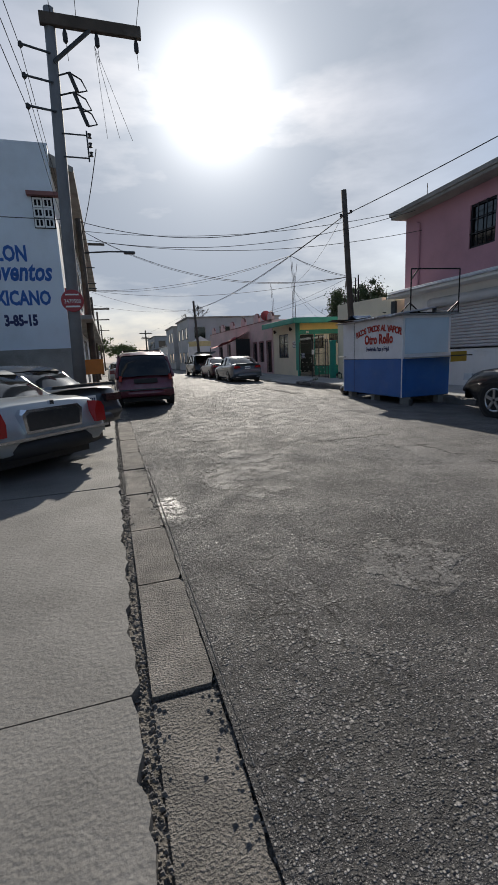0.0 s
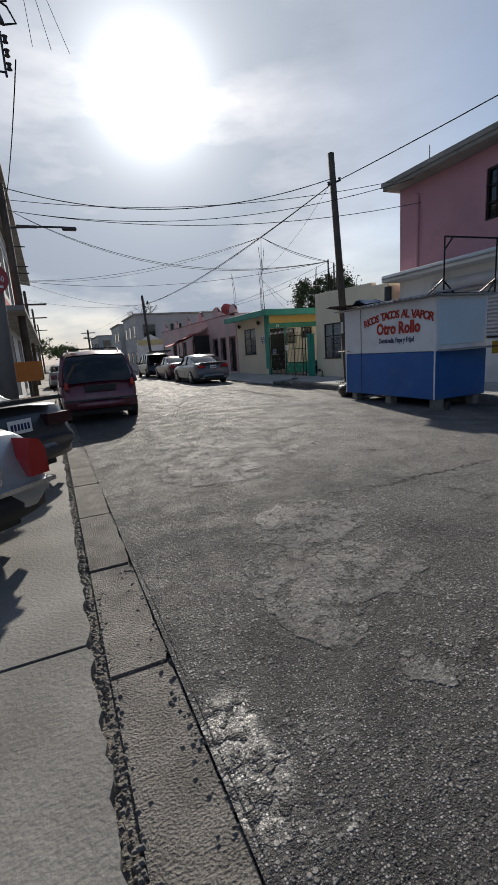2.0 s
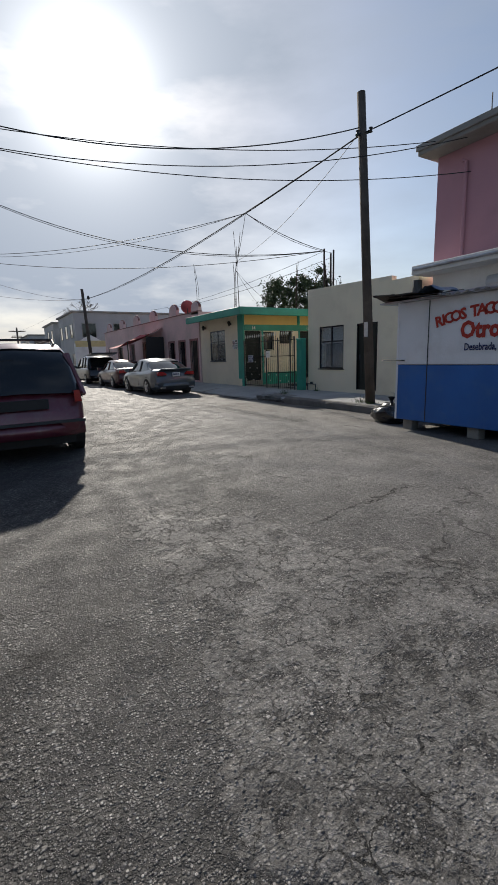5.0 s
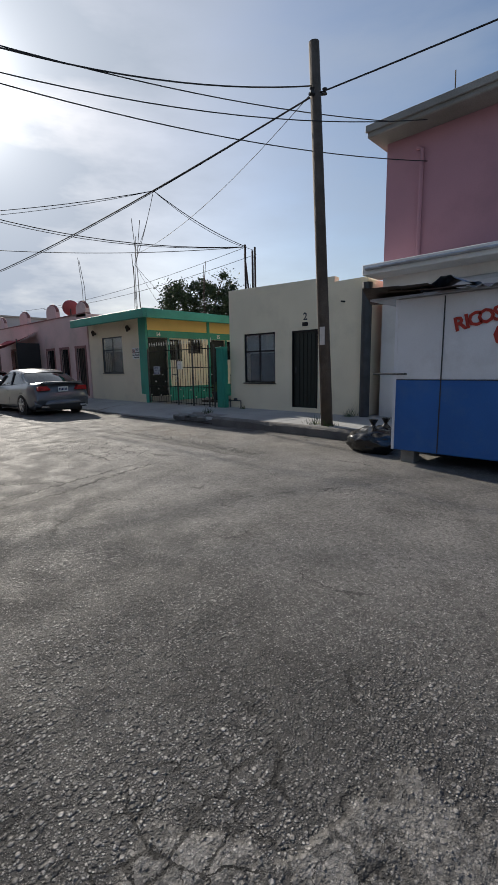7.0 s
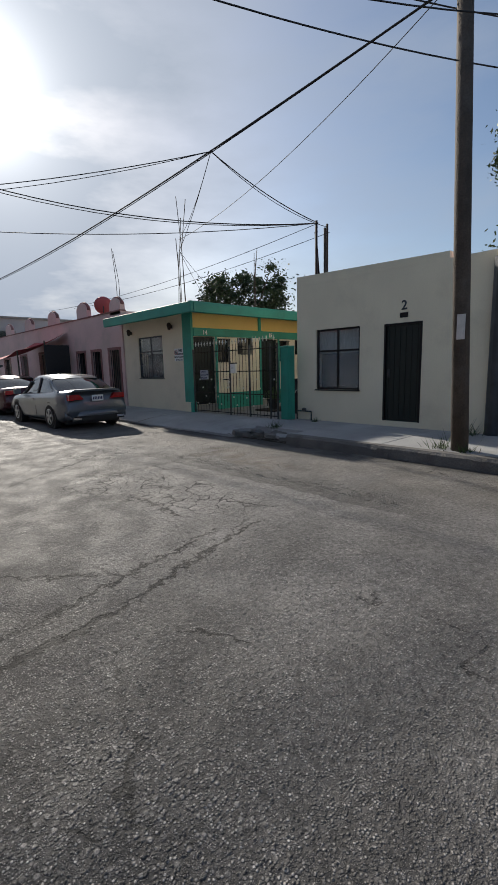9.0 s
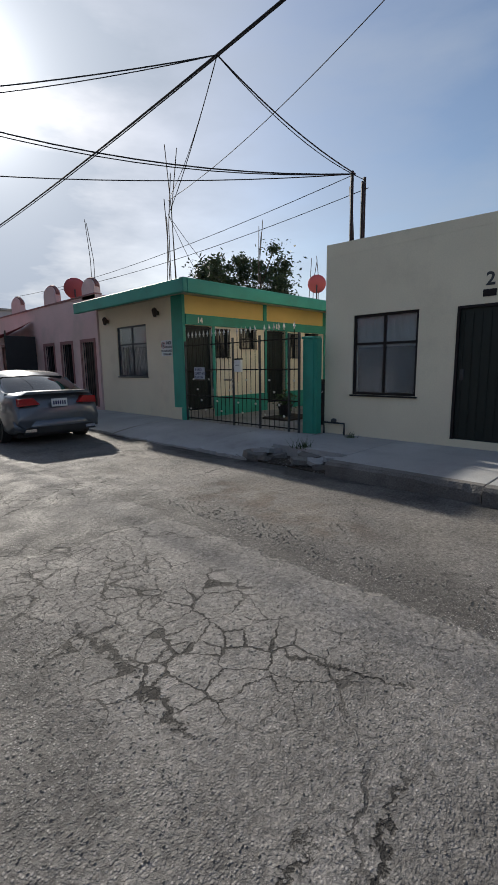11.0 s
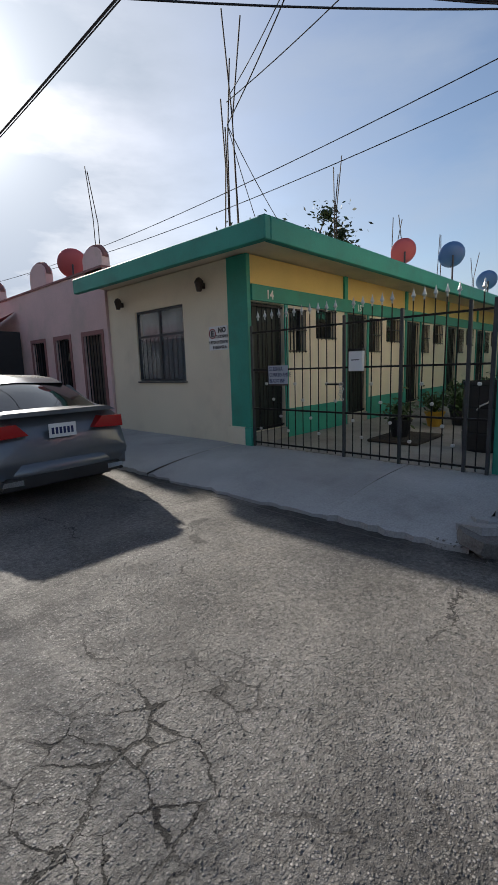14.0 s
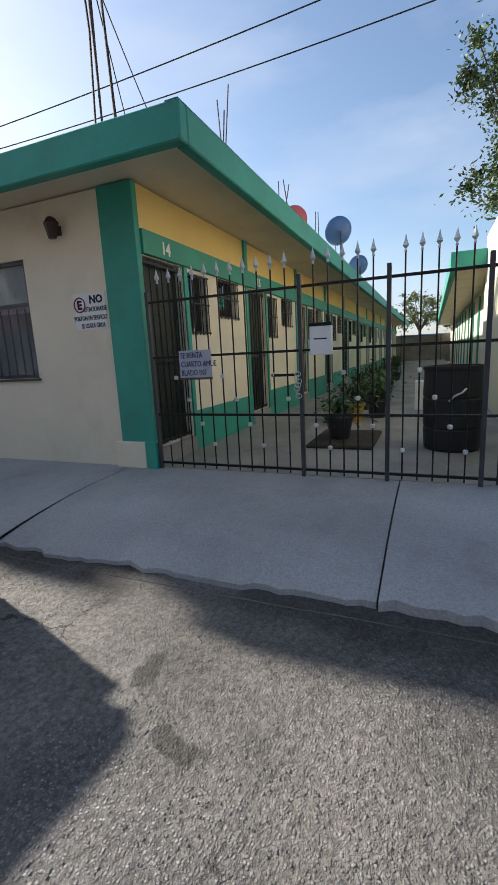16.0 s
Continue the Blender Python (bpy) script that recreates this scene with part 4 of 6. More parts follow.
rnd = random.Random(21)
strip_bed = thing("planting_bed", "strip of dark soil in the alley floor", "planting bed", kind="structure")
part("soil", box((11.75, 21.6, PAV_Z), (12.9, 22.45, PAV_Z + 0.05), 0.02), SOIL, strip_bed)
for i, (px, py, h, potc) in enumerate(((12.25, 22.1, 0.4, PLASTIC), (14.1, 22.2, 0.6, YSIGN), (14.5, 21.85, 0.65, PLASTIC), (15.6, 22.25, 0.8, PLASTIC), (16.5, 21.95, 0.75, PLASTIC), (18.5, 22.3, 0.8, PLASTIC), (21.0, 22.2, 0.9, PLASTIC), (24.0, 22.2, 0.9, PLASTIC))):
    pl = thing("potted_plant", "leafy green plant in a pot on the alley floor", "plant", "alley plants", (px, py, PAV_Z + (0.05 if px < 12.9 else 0)))
    part("pot", lathe([(0.13, 0), (0.18, 0.26), (0.2, 0.26), (0.2, 0.3), (0.17, 0.3), (0.16, 0.27)], 16), potc, pl)
    bm = bmesh.new()
    for _ in range(34):
        a, ln = rnd.uniform(0, 6.28), rnd.uniform(0.3, 0.55)
        up = rnd.uniform(0.3, 1.0)
        c = Vector((0, 0, 0.27))
        d = Vector((math.cos(a), math.sin(a), 0))
        s = Vector((-math.sin(a), math.cos(a), 0)) * 0.018
        q = [c, c + d * ln * 0.5 + Vector((0, 0, h * up * 0.75)), c + d * ln + Vector((0, 0, h * up * 0.55))]
        v = [bm.verts.new(q[0] - s), bm.verts.new(q[0] + s), bm.verts.new(q[1] + s * 1.3), bm.verts.new(q[1] - s * 1.3), bm.verts.new(q[2])]
        bm.faces.new(v[:4])
        bm.faces.new((v[3], v[2], v[4]))
    leaves_mesh(bm, (0, 0, 0.27 + h * 0.35), 0.32, 260, 0.05, rnd, 0.9)
    part("foliage", bm, LEAF, pl)
barrel = thing("plastic_barrel", "large black plastic barrel standing in the alley", "barrel", at=(12.05, 20.72, PAV_Z))
part("body", lathe([(0.29, 0), (0.31, 0.03), (0.325, 0.25), (0.315, 0.27), (0.325, 0.29), (0.33, 0.6), (0.318, 0.62), (0.33, 0.64), (0.32, 0.93), (0.335, 0.95), (0.335, 0.985), (0.31, 0.985), (0.30, 0.9)], 32), PLASTIC, barrel, smooth=False)
part("side_handle", tube([(-0.33, 0.05, 0.6), (-0.36, 0.0, 0.66), (-0.36, -0.08, 0.7), (-0.32, -0.12, 0.74)], 0.012, 6), SILVER, barrel)
bucket = thing("white_crate", "pale plastic crate on the alley floor", "crate", at=(15.5, 21.0, PAV_Z))
part("body", wall_mesh("x", 0, 0.4, -0.25, 0.25, 0, 0.55), WHITE, bucket)

# row of rooms opposite, further down the alley
single("wall_alley_opposite", wall_mesh("y", 19.55, -0.2, 17.5, 48, 0, 3.0, [(18.6 + 2.2 * i, 19.4 + 2.2 * i, 0.4, 2.4) for i in range(12)]), CREAM, "cream wall of the opposite rooms", "wall", kind="structure")
opp = thing("roof_alley_opposite", "flat roof with teal green edge over the opposite rooms", "roof", kind="structure")
part("slab", box((17.3, 17.0, 3.05), (48, 20.5, 3.25)), SOFFIT, opp)
part("edge", box((17.2, 17.0, 3.0), (17.298, 20.64, 3.34)), GREEN, opp)
part("edge", box((17.3, 20.502, 3.0), (48, 20.64, 3.34)), GREEN, opp)
for i in range(12):
    d = thing("barred_door", "dark iron barred door of a rented room", "door", "alley doors")
    part("door_leaf", box((18.6 + 2.2 * i, 19.40, 0.40), (19.4 + 2.2 * i, 19.44, 2.4)), STEELDOOR, d)
    part("jamb", box((18.45 + 2.2 * i, 19.552, 0.2), (18.58 + 2.2 * i, 19.60, 2.9)), GREEN, d)
single("wall_alley_end", box((48, 16, 0), (48.2, 29, 2.4)), BARECONC, "bare block wall closing the alley", "wall", kind="structure")
part_tarp = single("blue_tarpaulin", box((46.6, 20.2, 2.25), (47.9, 23.5, 2.33), 0.03), DISHBLUE, "blue plastic sheet roof at the alley's end", "tarpaulin")
for yy in (20.3, 23.4):
    single("tarpaulin_post", tube([(46.7, yy, 0.1), (46.7, yy, 2.26)], 0.04), WOODPOLE, "thin wooden post under the blue sheet", "post", "sheet posts")

# ---- cream house with the numbered door ----
CX, CS, CN = 10.85, 15.35, 19.95
cwin = (18.15, 19.35, 0.97, 2.38)
cdoor = (16.72, 17.55, 0.32, 2.36)
single("wall_cream_front", wall_mesh("x", CX, 0.2, CS, CN, 0.0, 3.45, [cwin, cdoor]), CREAM, "smooth cream painted front wall with a stepped parapet", "wall", kind="structure")
par = bmesh.new()
par_out = [(CS + 0.9, 3.452), (CN, 3.452), (CN, 3.68), (CS + 0.9, 3.58)]
add_prism(par, [(-y, z) for y, z in par_out], 0.2, Matrix(((0, 1, 0, CX), (-1, 0, 0, 0), (0, 0, 1, 0), (0, 0, 0, 1))))
single("trim_parapet", par, CREAM, "cream parapet stepping up along the front", "parapet", kind="structure")
single("wall_cream_north", box((CX + 0.202, CN - 0.2, 0), (17.45, CN, 3.62)), CREAM, "cream side wall along the alley", "wall", kind="structure")
single("wall_cream_south", box((CX + 0.202, CS, 0), (22, CS + 0.2, 3.42)), CREAM, "cream side wall towards the pink building", "wall", kind="structure")
single("roof_cream", box((CX + 0.202, CS + 0.202, 3.2), (17.4, CN - 0.202, 3.35)), BARECONC, "flat concrete roof of the cream house", "roof", kind="structure")
framed_window("", True, CX, *cwin, BLACKIRON, 0, 0.40, name="window_2", label="dark framed window with pale curtain in the cream wall")
dr = thing("door_1", "dark green steel door with panels in the cream wall", "door", kind="structure")
part("door_frame", wall_mesh("x", CX - 0.012, 0.08, cdoor[0], cdoor[1], cdoor[2], cdoor[3], [(cdoor[0] + 0.04, cdoor[1] - 0.04, cdoor[2], cdoor[3] - 0.04)]), BLACKIRON, dr)
leaf = part("door_leaf", box((CX + 0.03, cdoor[0] + 0.04, cdoor[2]), (CX + 0.06, cdoor[1] - 0.04, cdoor[3] - 0.04)), STEELDOOR, dr)
for i in range(6):
    yy = cdoor[0] + 0.1 + 0.125 * i
    part("bar", box((CX + 0.018, yy, cdoor[2] + 0.05), (CX + 0.03, yy + 0.014, cdoor[3] - 0.1)), STEELDOOR, dr)
part("lock", box((CX + 0.008, cdoor[1] - 0.14, 1.25), (CX + 0.03, cdoor[1] - 0.08, 1.42), 0.004), GREYIRON, dr)
num = thing("house_number", "dark painted number above the steel door", "number", at=(CX - 0.002, 17.12, 2.62))
lettering("2", 0.26, face_west(-0.001, 0, 0), GREYIRON, num, bold=0.006)
part("plate", box((-0.008, -0.09, -0.16), (-0.001, 0.09, -0.06)), BLACKIRON, num)
pipe = thing("water_meter_pipe", "low steel water pipe with tap against the cream wall", "pipe")
part("riser", tube([(CX - 0.08, 19.9, PAV_Z), (CX - 0.08, 19.9, 0.42), (CX - 0.08, 19.45, 0.42), (CX - 0.08, 19.45, PAV_Z)], 0.018, 8), GREYIRON, pipe)
part("meter", lathe([(0.03, 0), (0.055, 0.02), (0.055, 0.06), (0.03, 0.08)], 12, pose(CX - 0.08, 19.68, 0.42)), GREYIRON, pipe)
single("downpipe", tube([(CX - 0.06, CS - 0.02, PAV_Z), (CX - 0.06, CS - 0.02, 3.3)], 0.12, 12), GREYIRON, "broad grey pipe between the two houses", "pipe")
fl = thing("wall_spigot", "short pipe stub in the cream wall", "pipe", at=(CX, 15.95, 2.95))
part("stub", tube([(0.0, 0, 0), (-0.12, 0.03, 0)], 0.02, 6), BLACKIRON, fl)

# ---- pink two-storey shop ----
PX, PN, PS = 11.1, 15.1, -14.0
pwin = [(10.95, 11.95, 4.45, 5.72), (6.5, 7.5, 4.45, 5.72)]
shut = [(10.2, 13.4, 1.45, 2.85), (5.6, 9.75, 0.25, 2.85)]
single("wall_shop_upper", wall_mesh("x", PX, 0.2, PS, PN, 3.62, 6.2, pwin), PINK, "mauve pink painted upper wall of the shop", "wall", kind="structure")
single("wall_shop_lower", wall_mesh("x", PX, 0.2, PS, PN, 0, 3.40, shut), WHITEWALL, "white painted ground floor wall of the shop", "wall", kind="structure")
single("wall_shop_north", box((PX + 0.202, PN - 0.2, 0), (22, PN, 6.2)), PINK, "blank pink side wall of the shop", "wall", kind="structure")
single("wall_shop_south", box((PX + 0.202, PS, 0), (22, PS + 0.2, 6.2)), PINK, "blank pink end wall of the shop", "wall", kind="structure")
rf = thing("roof_shop", "concrete roof slab with weathered overhanging edge", "roof", kind="structure")
part("slab", box((PX - 0.55, PS - 0.3, 6.202), (22.2, PN + 0.2, 6.42), 0.02), BARECONC, rf)
part("edge_strip", box((PX - 0.60, PS - 0.3, 6.30), (PX - 0.552, PN + 0.22, 6.44), 0.01), BARECONC, rf)
lg = thing("trim_shop_ledge", "white concrete canopy ledge between the storeys", "ledge", kind="structure")
part("slab", box((PX - 0.62, PS, 3.40), (PX + 0.2, PN + 0.2, 3.62), 0.015), WHITEWALL, lg)
part("gutter_pipe", tube([(PX - 0.66, PS, 3.52), (PX - 0.66, PN + 0.1, 3.52)], 0.035, 8), ZINC, lg)
for i, (a, b, c, d) in enumerate(pwin):
    w = thing("window_%d" % (3 + i), "dark paned window with black iron grille upstairs", "window", kind="structure")
    part("pane", box((PX + 0.1, a, c), (PX + 0.12, b, d)), CARGLASS, w)
    part("window_frame", wall_mesh("x", PX + 0.04, 0.05, a, b, c, d, [(a + .06, b - .06, c + .06, d - .06)]), BLACKIRON, w)
    for k in range(1, 3):
        part("bar", box((PX - 0.02, a + (b - a) * k / 3 - 0.015, c), (PX + 0.005, a + (b - a) * k / 3 + 0.015, d)), BLACKIRON, w)
        part("bar", box((PX + 0.006, a, c + (d - c) * k / 3 - 0.015), (PX + 0.03, b, c + (d - c) * k / 3 + 0.015)), BLACKIRON, w)
for i, (a, b, c, d) in enumerate(shut):
    s = thing("roller_shutter", "closed white slatted roller shutter of the shop", "shutter", "shop shutters")
    n = int((d - c) / 0.1)
    for k in range(n):
        z0 = c + (d - c) * k / n
        part("slat", prism([(0, 0), (0.03, 0.02), (0.03, 0.075), (0, 0.094)], b - a - 0.02, Matrix(((-1, 0, 0, PX + 0.08), (0, 1, 0, a + 0.01), (0, 0, 1, z0), (0, 0, 0, 1)))), SHUTTER, s)
    part("drum_cover", tube([(PX - 0.10, a - 0.1, d + 0.15), (PX - 0.10, b + 0.1, d + 0.15)], 0.16, 12), SHUTTER, s)
    for yy in (a, b):
        part("guide_rail", box((PX - 0.05, yy - 0.06, c - 0.02), (PX - 0.002, yy + 0.06, d + 0.1)), BLACKIRON, s)
    part("bottom_bar", box((PX - 0.02, a + 0.062, c - 0.05), (PX + 0.05, b - 0.062, c - 0.001)), BLACKIRON, s)
single("downspout", tube([(PX - 0.05, 14.3, 3.63), (PX - 0.05, 14.3, 5.85), (PX - 0.05, 14.4, 5.9)], 0.045, 8), PINK, "pink painted drain pipe on the upper wall", "pipe")
for i in range(5):
    single("roof_dirt_lump", box((PX - 0.3, 13.9 - i * 0.33, 3.621), (PX - 0.1, 14.1 - i * 0.33, 3.67), 0.012), BLACK, "dark dirt patch lying on the ledge", "debris", "ledge debris")
for yy, h in ((13.6, 0.5), (9.8, 0.4)):
    single("roof_rod", tube([(PX - 0.3, yy, 6.42), (PX - 0.28, yy + 0.02, 6.42 + h)], 0.012, 5), RUST, "thin steel rod standing on the roof edge", "rod", "roof rods")

# ---- food stall ----
KX0, KX1, KY0, KY1, KZ0, KB, KZ1 = 7.25, 8.75, 9.9, 12.95, 0.22, 1.23, 2.33
ks = thing("food_stall", "white and blue painted sheet metal taco stall on blocks", "food stall")
part("body_lower", box((KX0, KY0, KZ0), (KX1, KY1, KB), 0.012), KBLUE, ks, "blue painted lower panels")
part("body_upper", box((KX0 + 0.003, KY0 + 0.003, KB + 0.001), (KX1 - 0.003, KY1 - 0.003, KZ1), 0.012), KWHITE, ks, "white painted upper panels")
part("hatch", box((KX0 + 0.06, KY0 - 0.03, KB + 0.12), (KX1 - 0.1, KY0 - 0.002, KZ1 - 0.08), 0.006), KPALE, ks, "pale blue closed serving hatch")
part("hatch_recess", box((KX0 + 0.1, KY0 - 0.012, KZ0 + 0.1), (KX1 - 0.12, KY0 - 0.002, KB - 0.03)), KBLUE, ks)
part("counter", box((KX0 + 0.02, KY0 - 0.34, KB + 0.0), (KX1 + 0.05, KY0 - 0.035, KB + 0.035), 0.005), ZINC, ks, "folding steel serving counter")
part("seam", box((KX0 - 0.006, 12.28, KZ0 + 0.02), (KX0 - 0.001, 12.296, KZ1 - 0.02)), GREYIRON, ks)
part("seam", box((KX0 - 0.006, KY0 + 0.02, KB - 0.004), (KX0 - 0.001, KY1 - 0.02, KB + 0.004)), GREYIRON, ks)
for yy in (KY0 + 0.01, KY1 - 0.02):
    part("corner_angle", box((KX0 - 0.008, yy - 0.02, KZ0), (KX0 - 0.002, yy + 0.02, KZ1)), KWHITE, ks)
part("bolt_latch", tube([(KX0 - 0.03, 12.75, 1.31), (KX0 - 0.03, 13.25, 1.31)], 0.012, 6), GREYIRON, ks)
part("roof_sheet", box((KX0 - 0.10, KY0 - 0.15, KZ1 + 0.002), (KX1 + 0.12, KY1 + 0.35, KZ1 + 0.03)), ZINC, ks)
bm = bmesh.new()
n = 70
for i in range(n):
    a, b = KY0 - 0.2 + 2.3 * i / n, KY0 - 0.2 + 2.3 * (i + 1) / n
    za, zb = (0.02 * math.sin(i * 1.3) + 0.03 * noise.noise((i * 0.11, 0, 0)) for i in (i, i + 1))
    q = [(KX0 - 0.22, a, KZ1 + 0.02 + za), (KX0 - 0.22, b, KZ1 + 0.02 + zb), (KX0 + 0.9, b, KZ1 + 0.16 + zb), (KX0 + 0.9, a, KZ1 + 0.16 + za)]
    top = [bm.verts.new(v) for v in q]
    low_ = [bm.verts.new((v[0], v[1], v[2] - 0.006)) for v in q]
    bm.faces.new(top)
    bm.faces.new(low_[::-1])
    bm.faces.new((top[1], top[0], low_[0], low_[1]))
    bm.faces.new((top[3], top[2], low_[2], low_[3]))
part("corrugated_awning", bm, ZINC, ks, "bent corrugated zinc sheets along the eaves")
for i in range(6):
    mm = pose(KX0 + 0.0 + 0.2 * (i % 2), KY1 - 0.75 + 0.22 * i, KZ1 + 0.07 + 0.018 * (i % 3), 3 * (i % 2), -8 + 3 * i, 4 * i)
    part("loose_sheet", box((-0.4, -0.2, 0), (0.5, 0.2, 0.012), 0, mm), RUST, ks, "loose rusty sheet at the end of the roof")
crumple = bmesh.new()
cg = [[crumple.verts.new((KX0 - 0.12 + 0.12 * j, 11.9 + 0.06 * i, KZ1 + 0.08 + 0.05 * abs(noise.noise((i * 0.5, j * 0.7, 2))) + 0.12 * math.exp(-((i - 6) / 3.0) ** 2))) for j in range(6)] for i in range(14)]
for i in range(13):
    for j in range(5):
        crumple.faces.new((cg[i][j], cg[i][j + 1], cg[i + 1][j + 1], cg[i + 1][j]))
part("tarpaulin", crumple, mat("blue_grey_sheet", (0.15, 0.22, 0.33), 0.5, 0.1), ks, "crumpled blue-grey sheet on the roof")
for yy in (KY0 + 0.15, 11.45, KY1 - 0.2):
    for xx in (KX0 + 0.12, KX1 - 0.3):
        part("block", box((xx, yy - 0.1, 0.0), (xx + 0.2, yy + 0.1, KZ0 - 0.001), 0.006), BARECONC, ks, "concrete block support")
part("leg", box((KX0 + 0.05, KY0 - 0.30, 0.02), (KX0 + 0.12, KY0 - 0.23, 0.2)), GREYIRON, ks)


def arched(text, size, cy, cz, rise, half, material, bold):
    """Letters along a shallow arch on the stall's side, reading towards -y."""
    widths = [{"I": 0.5, " ": 0.6, "O": 1.2, "L": 0.9}.get(ch, 1.0) for ch in text]
    for i, ch in enumerate(text):
        if ch == " ":
            continue
        u = (sum(widths[:i]) + widths[i] / 2) / sum(widths) * 2 - 1
        lean = math.degrees(math.atan(-2 * rise * u / half)) * 0.9
        lettering(ch, size, face_west(KX0 - 0.009, cy - u * half, cz - rise * u * u) @ pose(0, 0, 0, 0, 0, lean), material, ks, bold=bold)


arched("RICOS TACOS AL VAPOR", 0.24, 11.05, 2.0, 0.15, 1.08, REDPAINT, 0.008)
lettering("Otro Rollo", 0.36, face_west(KX0 - 0.009, 11.0, 1.66), REDPAINT, ks, bold=0.014, width=0.85)
lettering("Desebrada, Papa y Frijol", 0.16, face_west(KX0 - 0.009, 11.05, 1.46), INK, ks, bold=0.003, width=0.72)
ys_ = thing("mustard_board", "small mustard yellow board hung at the counter", "sign", at=(KX1 - 0.02, KY0 - 0.37, 1.24))
part("board", box((-0.28, -0.012, -0.14), (0.22, 0.012, 0.12), 0.004), YSIGN, ys_)
part("stick", box((-0.3, -0.03, -0.0), (0.38, -0.013, 0.03)), WOODPOLE, ys_)
bars = thing("sign_frame", "empty black iron sign frame on the stall roof", "frame", at=(7.5, 9.95, KZ1 + 0.03))
for a, b in (((0, 0, 0), (0, 0, 1.1)), ((1.5, 0, 0), (1.5, 0, 1.12)), ((0, 0, 1.1), (1.5, 0, 1.12)), ((0, 0, 0.02), (1.5, 0, 0.02)), ((0, 0, 0.85), (0.22, 0, 1.1)), ((1.5, 0, 0.28), (1.28, 0, 0.02)), ((0, 0, 0.25), (0.3, 0, 0.02)), ((1.5, 0, 0.3), (1.5, 0.5, 0.0)), ((0, 0, 0.3), (0, 0.5, 0.0))):
    part("bar", tube([a, b], 0.018, 6), BLACKIRON, bars)
rnd = random.Random(3)


def bag(at, r, seed):
    bm = bmesh.new()
    bmesh.ops.create_icosphere(bm, subdivisions=4, radius=1.0)
    for v in bm.verts:
        k = 1 + 0.18 * noise.noise(v.co * 1.7 + Vector((seed, 0, 0))) + 0.09 * noise.noise(v.co * 5 + Vector((seed, 3, 0))) + 0.05 * abs(noise.noise(v.co * 11))
        v.co = Vector((v.co.x * r[0] * k, v.co.y * r[1] * k, max(-0.72, v.co.z) * r[2] * k + r[2] * 0.72))
    b = thing("rubbish_bag", "full black plastic rubbish bag by the stall", "rubbish bag", "rubbish bags", at)
    part("sack", bm, BAG, b, smooth=True)
    part("knot", lathe([(0.09, 0), (0.03, 0.06), (0.035, 0.08), (0.08, 0.16), (0.02, 0.17)], 9, pose(0, 0, r[2] * 1.66)), BAG, b)


bag((7.85, 13.55, 0.03), (0.33, 0.42, 0.22), 1.0)
bag((8.4, 13.6, 0.03), (0.28, 0.3, 0.2), 4.0)

# ---- faded rose house ----
RX, R0, R1 = 10.45, 28.12, 47.0
rholes = [(28.4, 29.25, 0.3, 2.35), (30.0, 30.8, 1.0, 2.35), (31.5, 32.3, 1.0, 2.35), (36.0, 37.0, 0.3, 2.5), (39, 40, 0.3, 2.5), (42, 43.2, 1, 2.4)]
single("wall_rose_front", wall_mesh("x", RX, 0.2, R0, R1, 0, 3.75, rholes), ROSE, "faded rose plaster front wall with patches of wear", "wall", kind="structure")
single("wall_rose_south", box((RX + 0.202, R0, 3.31), (30, R0 + 0.2, 3.75)), ROSE, "rose side wall above the neighbour's roof", "wall", kind="structure")
single("wall_rose_north", box((RX + 0.202, R1 - 0.2, 0), (30, R1, 3.75)), ROSE, "rose end wall at the street corner", "wall", kind="structure")
single("roof_rose", box((RX + 0.202, R0 + 0.202, 3.4), (30, R1 - 0.202, 3.6)), BARECONC, "flat roof of the rose house", "roof", kind="structure")
cop = thing("trim_rose_parapet", "rose parapet with rounded crests and dark coping", "parapet", kind="structure")
MW = Matrix(((0, 1, 0, RX), (-1, 0, 0, 0), (0, 0, 1, 0), (0, 0, 0, 1)))
for yc, r, base in ((28.56, 0.42, 3.65), (31.5, 0.5, 3.75), (34.9, 0.5, 3.75), (38.3, 0.5, 3.75), (41.8, 0.5, 3.75), (45.6, 0.5, 3.75)):
    arc = [(-(yc + r), base), (-(yc - r), base)] + [(-(yc - r * math.cos(a)), base + (0.34 if yc > 28.5 else 0.75) + r * 0.62 * math.sin(a)) for a in np.linspace(0, math.pi, 13)]
    part("crest", prism([(x, z) for x, z in arc], 0.2, MW), ROSE, cop)
    bm = bmesh.new()
    add_tube(bm, [(RX + 0.1, -x, z) for x, z in arc[2:]], 0.07, 6)
    part("coping", bm, ROSE_D, cop)
part("coping", box((RX - 0.03, R0, 3.752), (RX + 0.23, R1, 3.80)), ROSE_D, cop)
for i, (a, b, c, d) in enumerate(rholes):
    nm, lb = ("door_%d" % (2 + i), "dark wooden door of the rose house") if c < 0.5 else ("window_%d" % (6 + i), "dark barred window of the rose house")
    o = thing(nm, lb, "door" if c < 0.5 else "window", kind="structure")
    part("leaf" if c < 0.5 else "pane", box((RX + 0.12, a, c), (RX + 0.15, b, d)), CARGLASS if c > 0.5 else WOODPOLE, o)
    part("surround", wall_mesh("x", RX - 0.02, 0.018, a - 0.1, b + 0.1, c, d + 0.1, [(a, b, c, d)]), ROSE_D, o)
    if c > 0.5 or i == 0:
        for k in range(6):
            part("bar", box((RX + 0.02, a + (b - a) * (k + 0.5) / 6 - 0.01, c), (RX + 0.04, a + (b - a) * (k + 0.5) / 6 + 0.01, d)), BLACKIRON, o)
aw = thing("cloth_awning", "red cloth awning slung from poles over the pavement", "awning")
bm = bmesh.new()
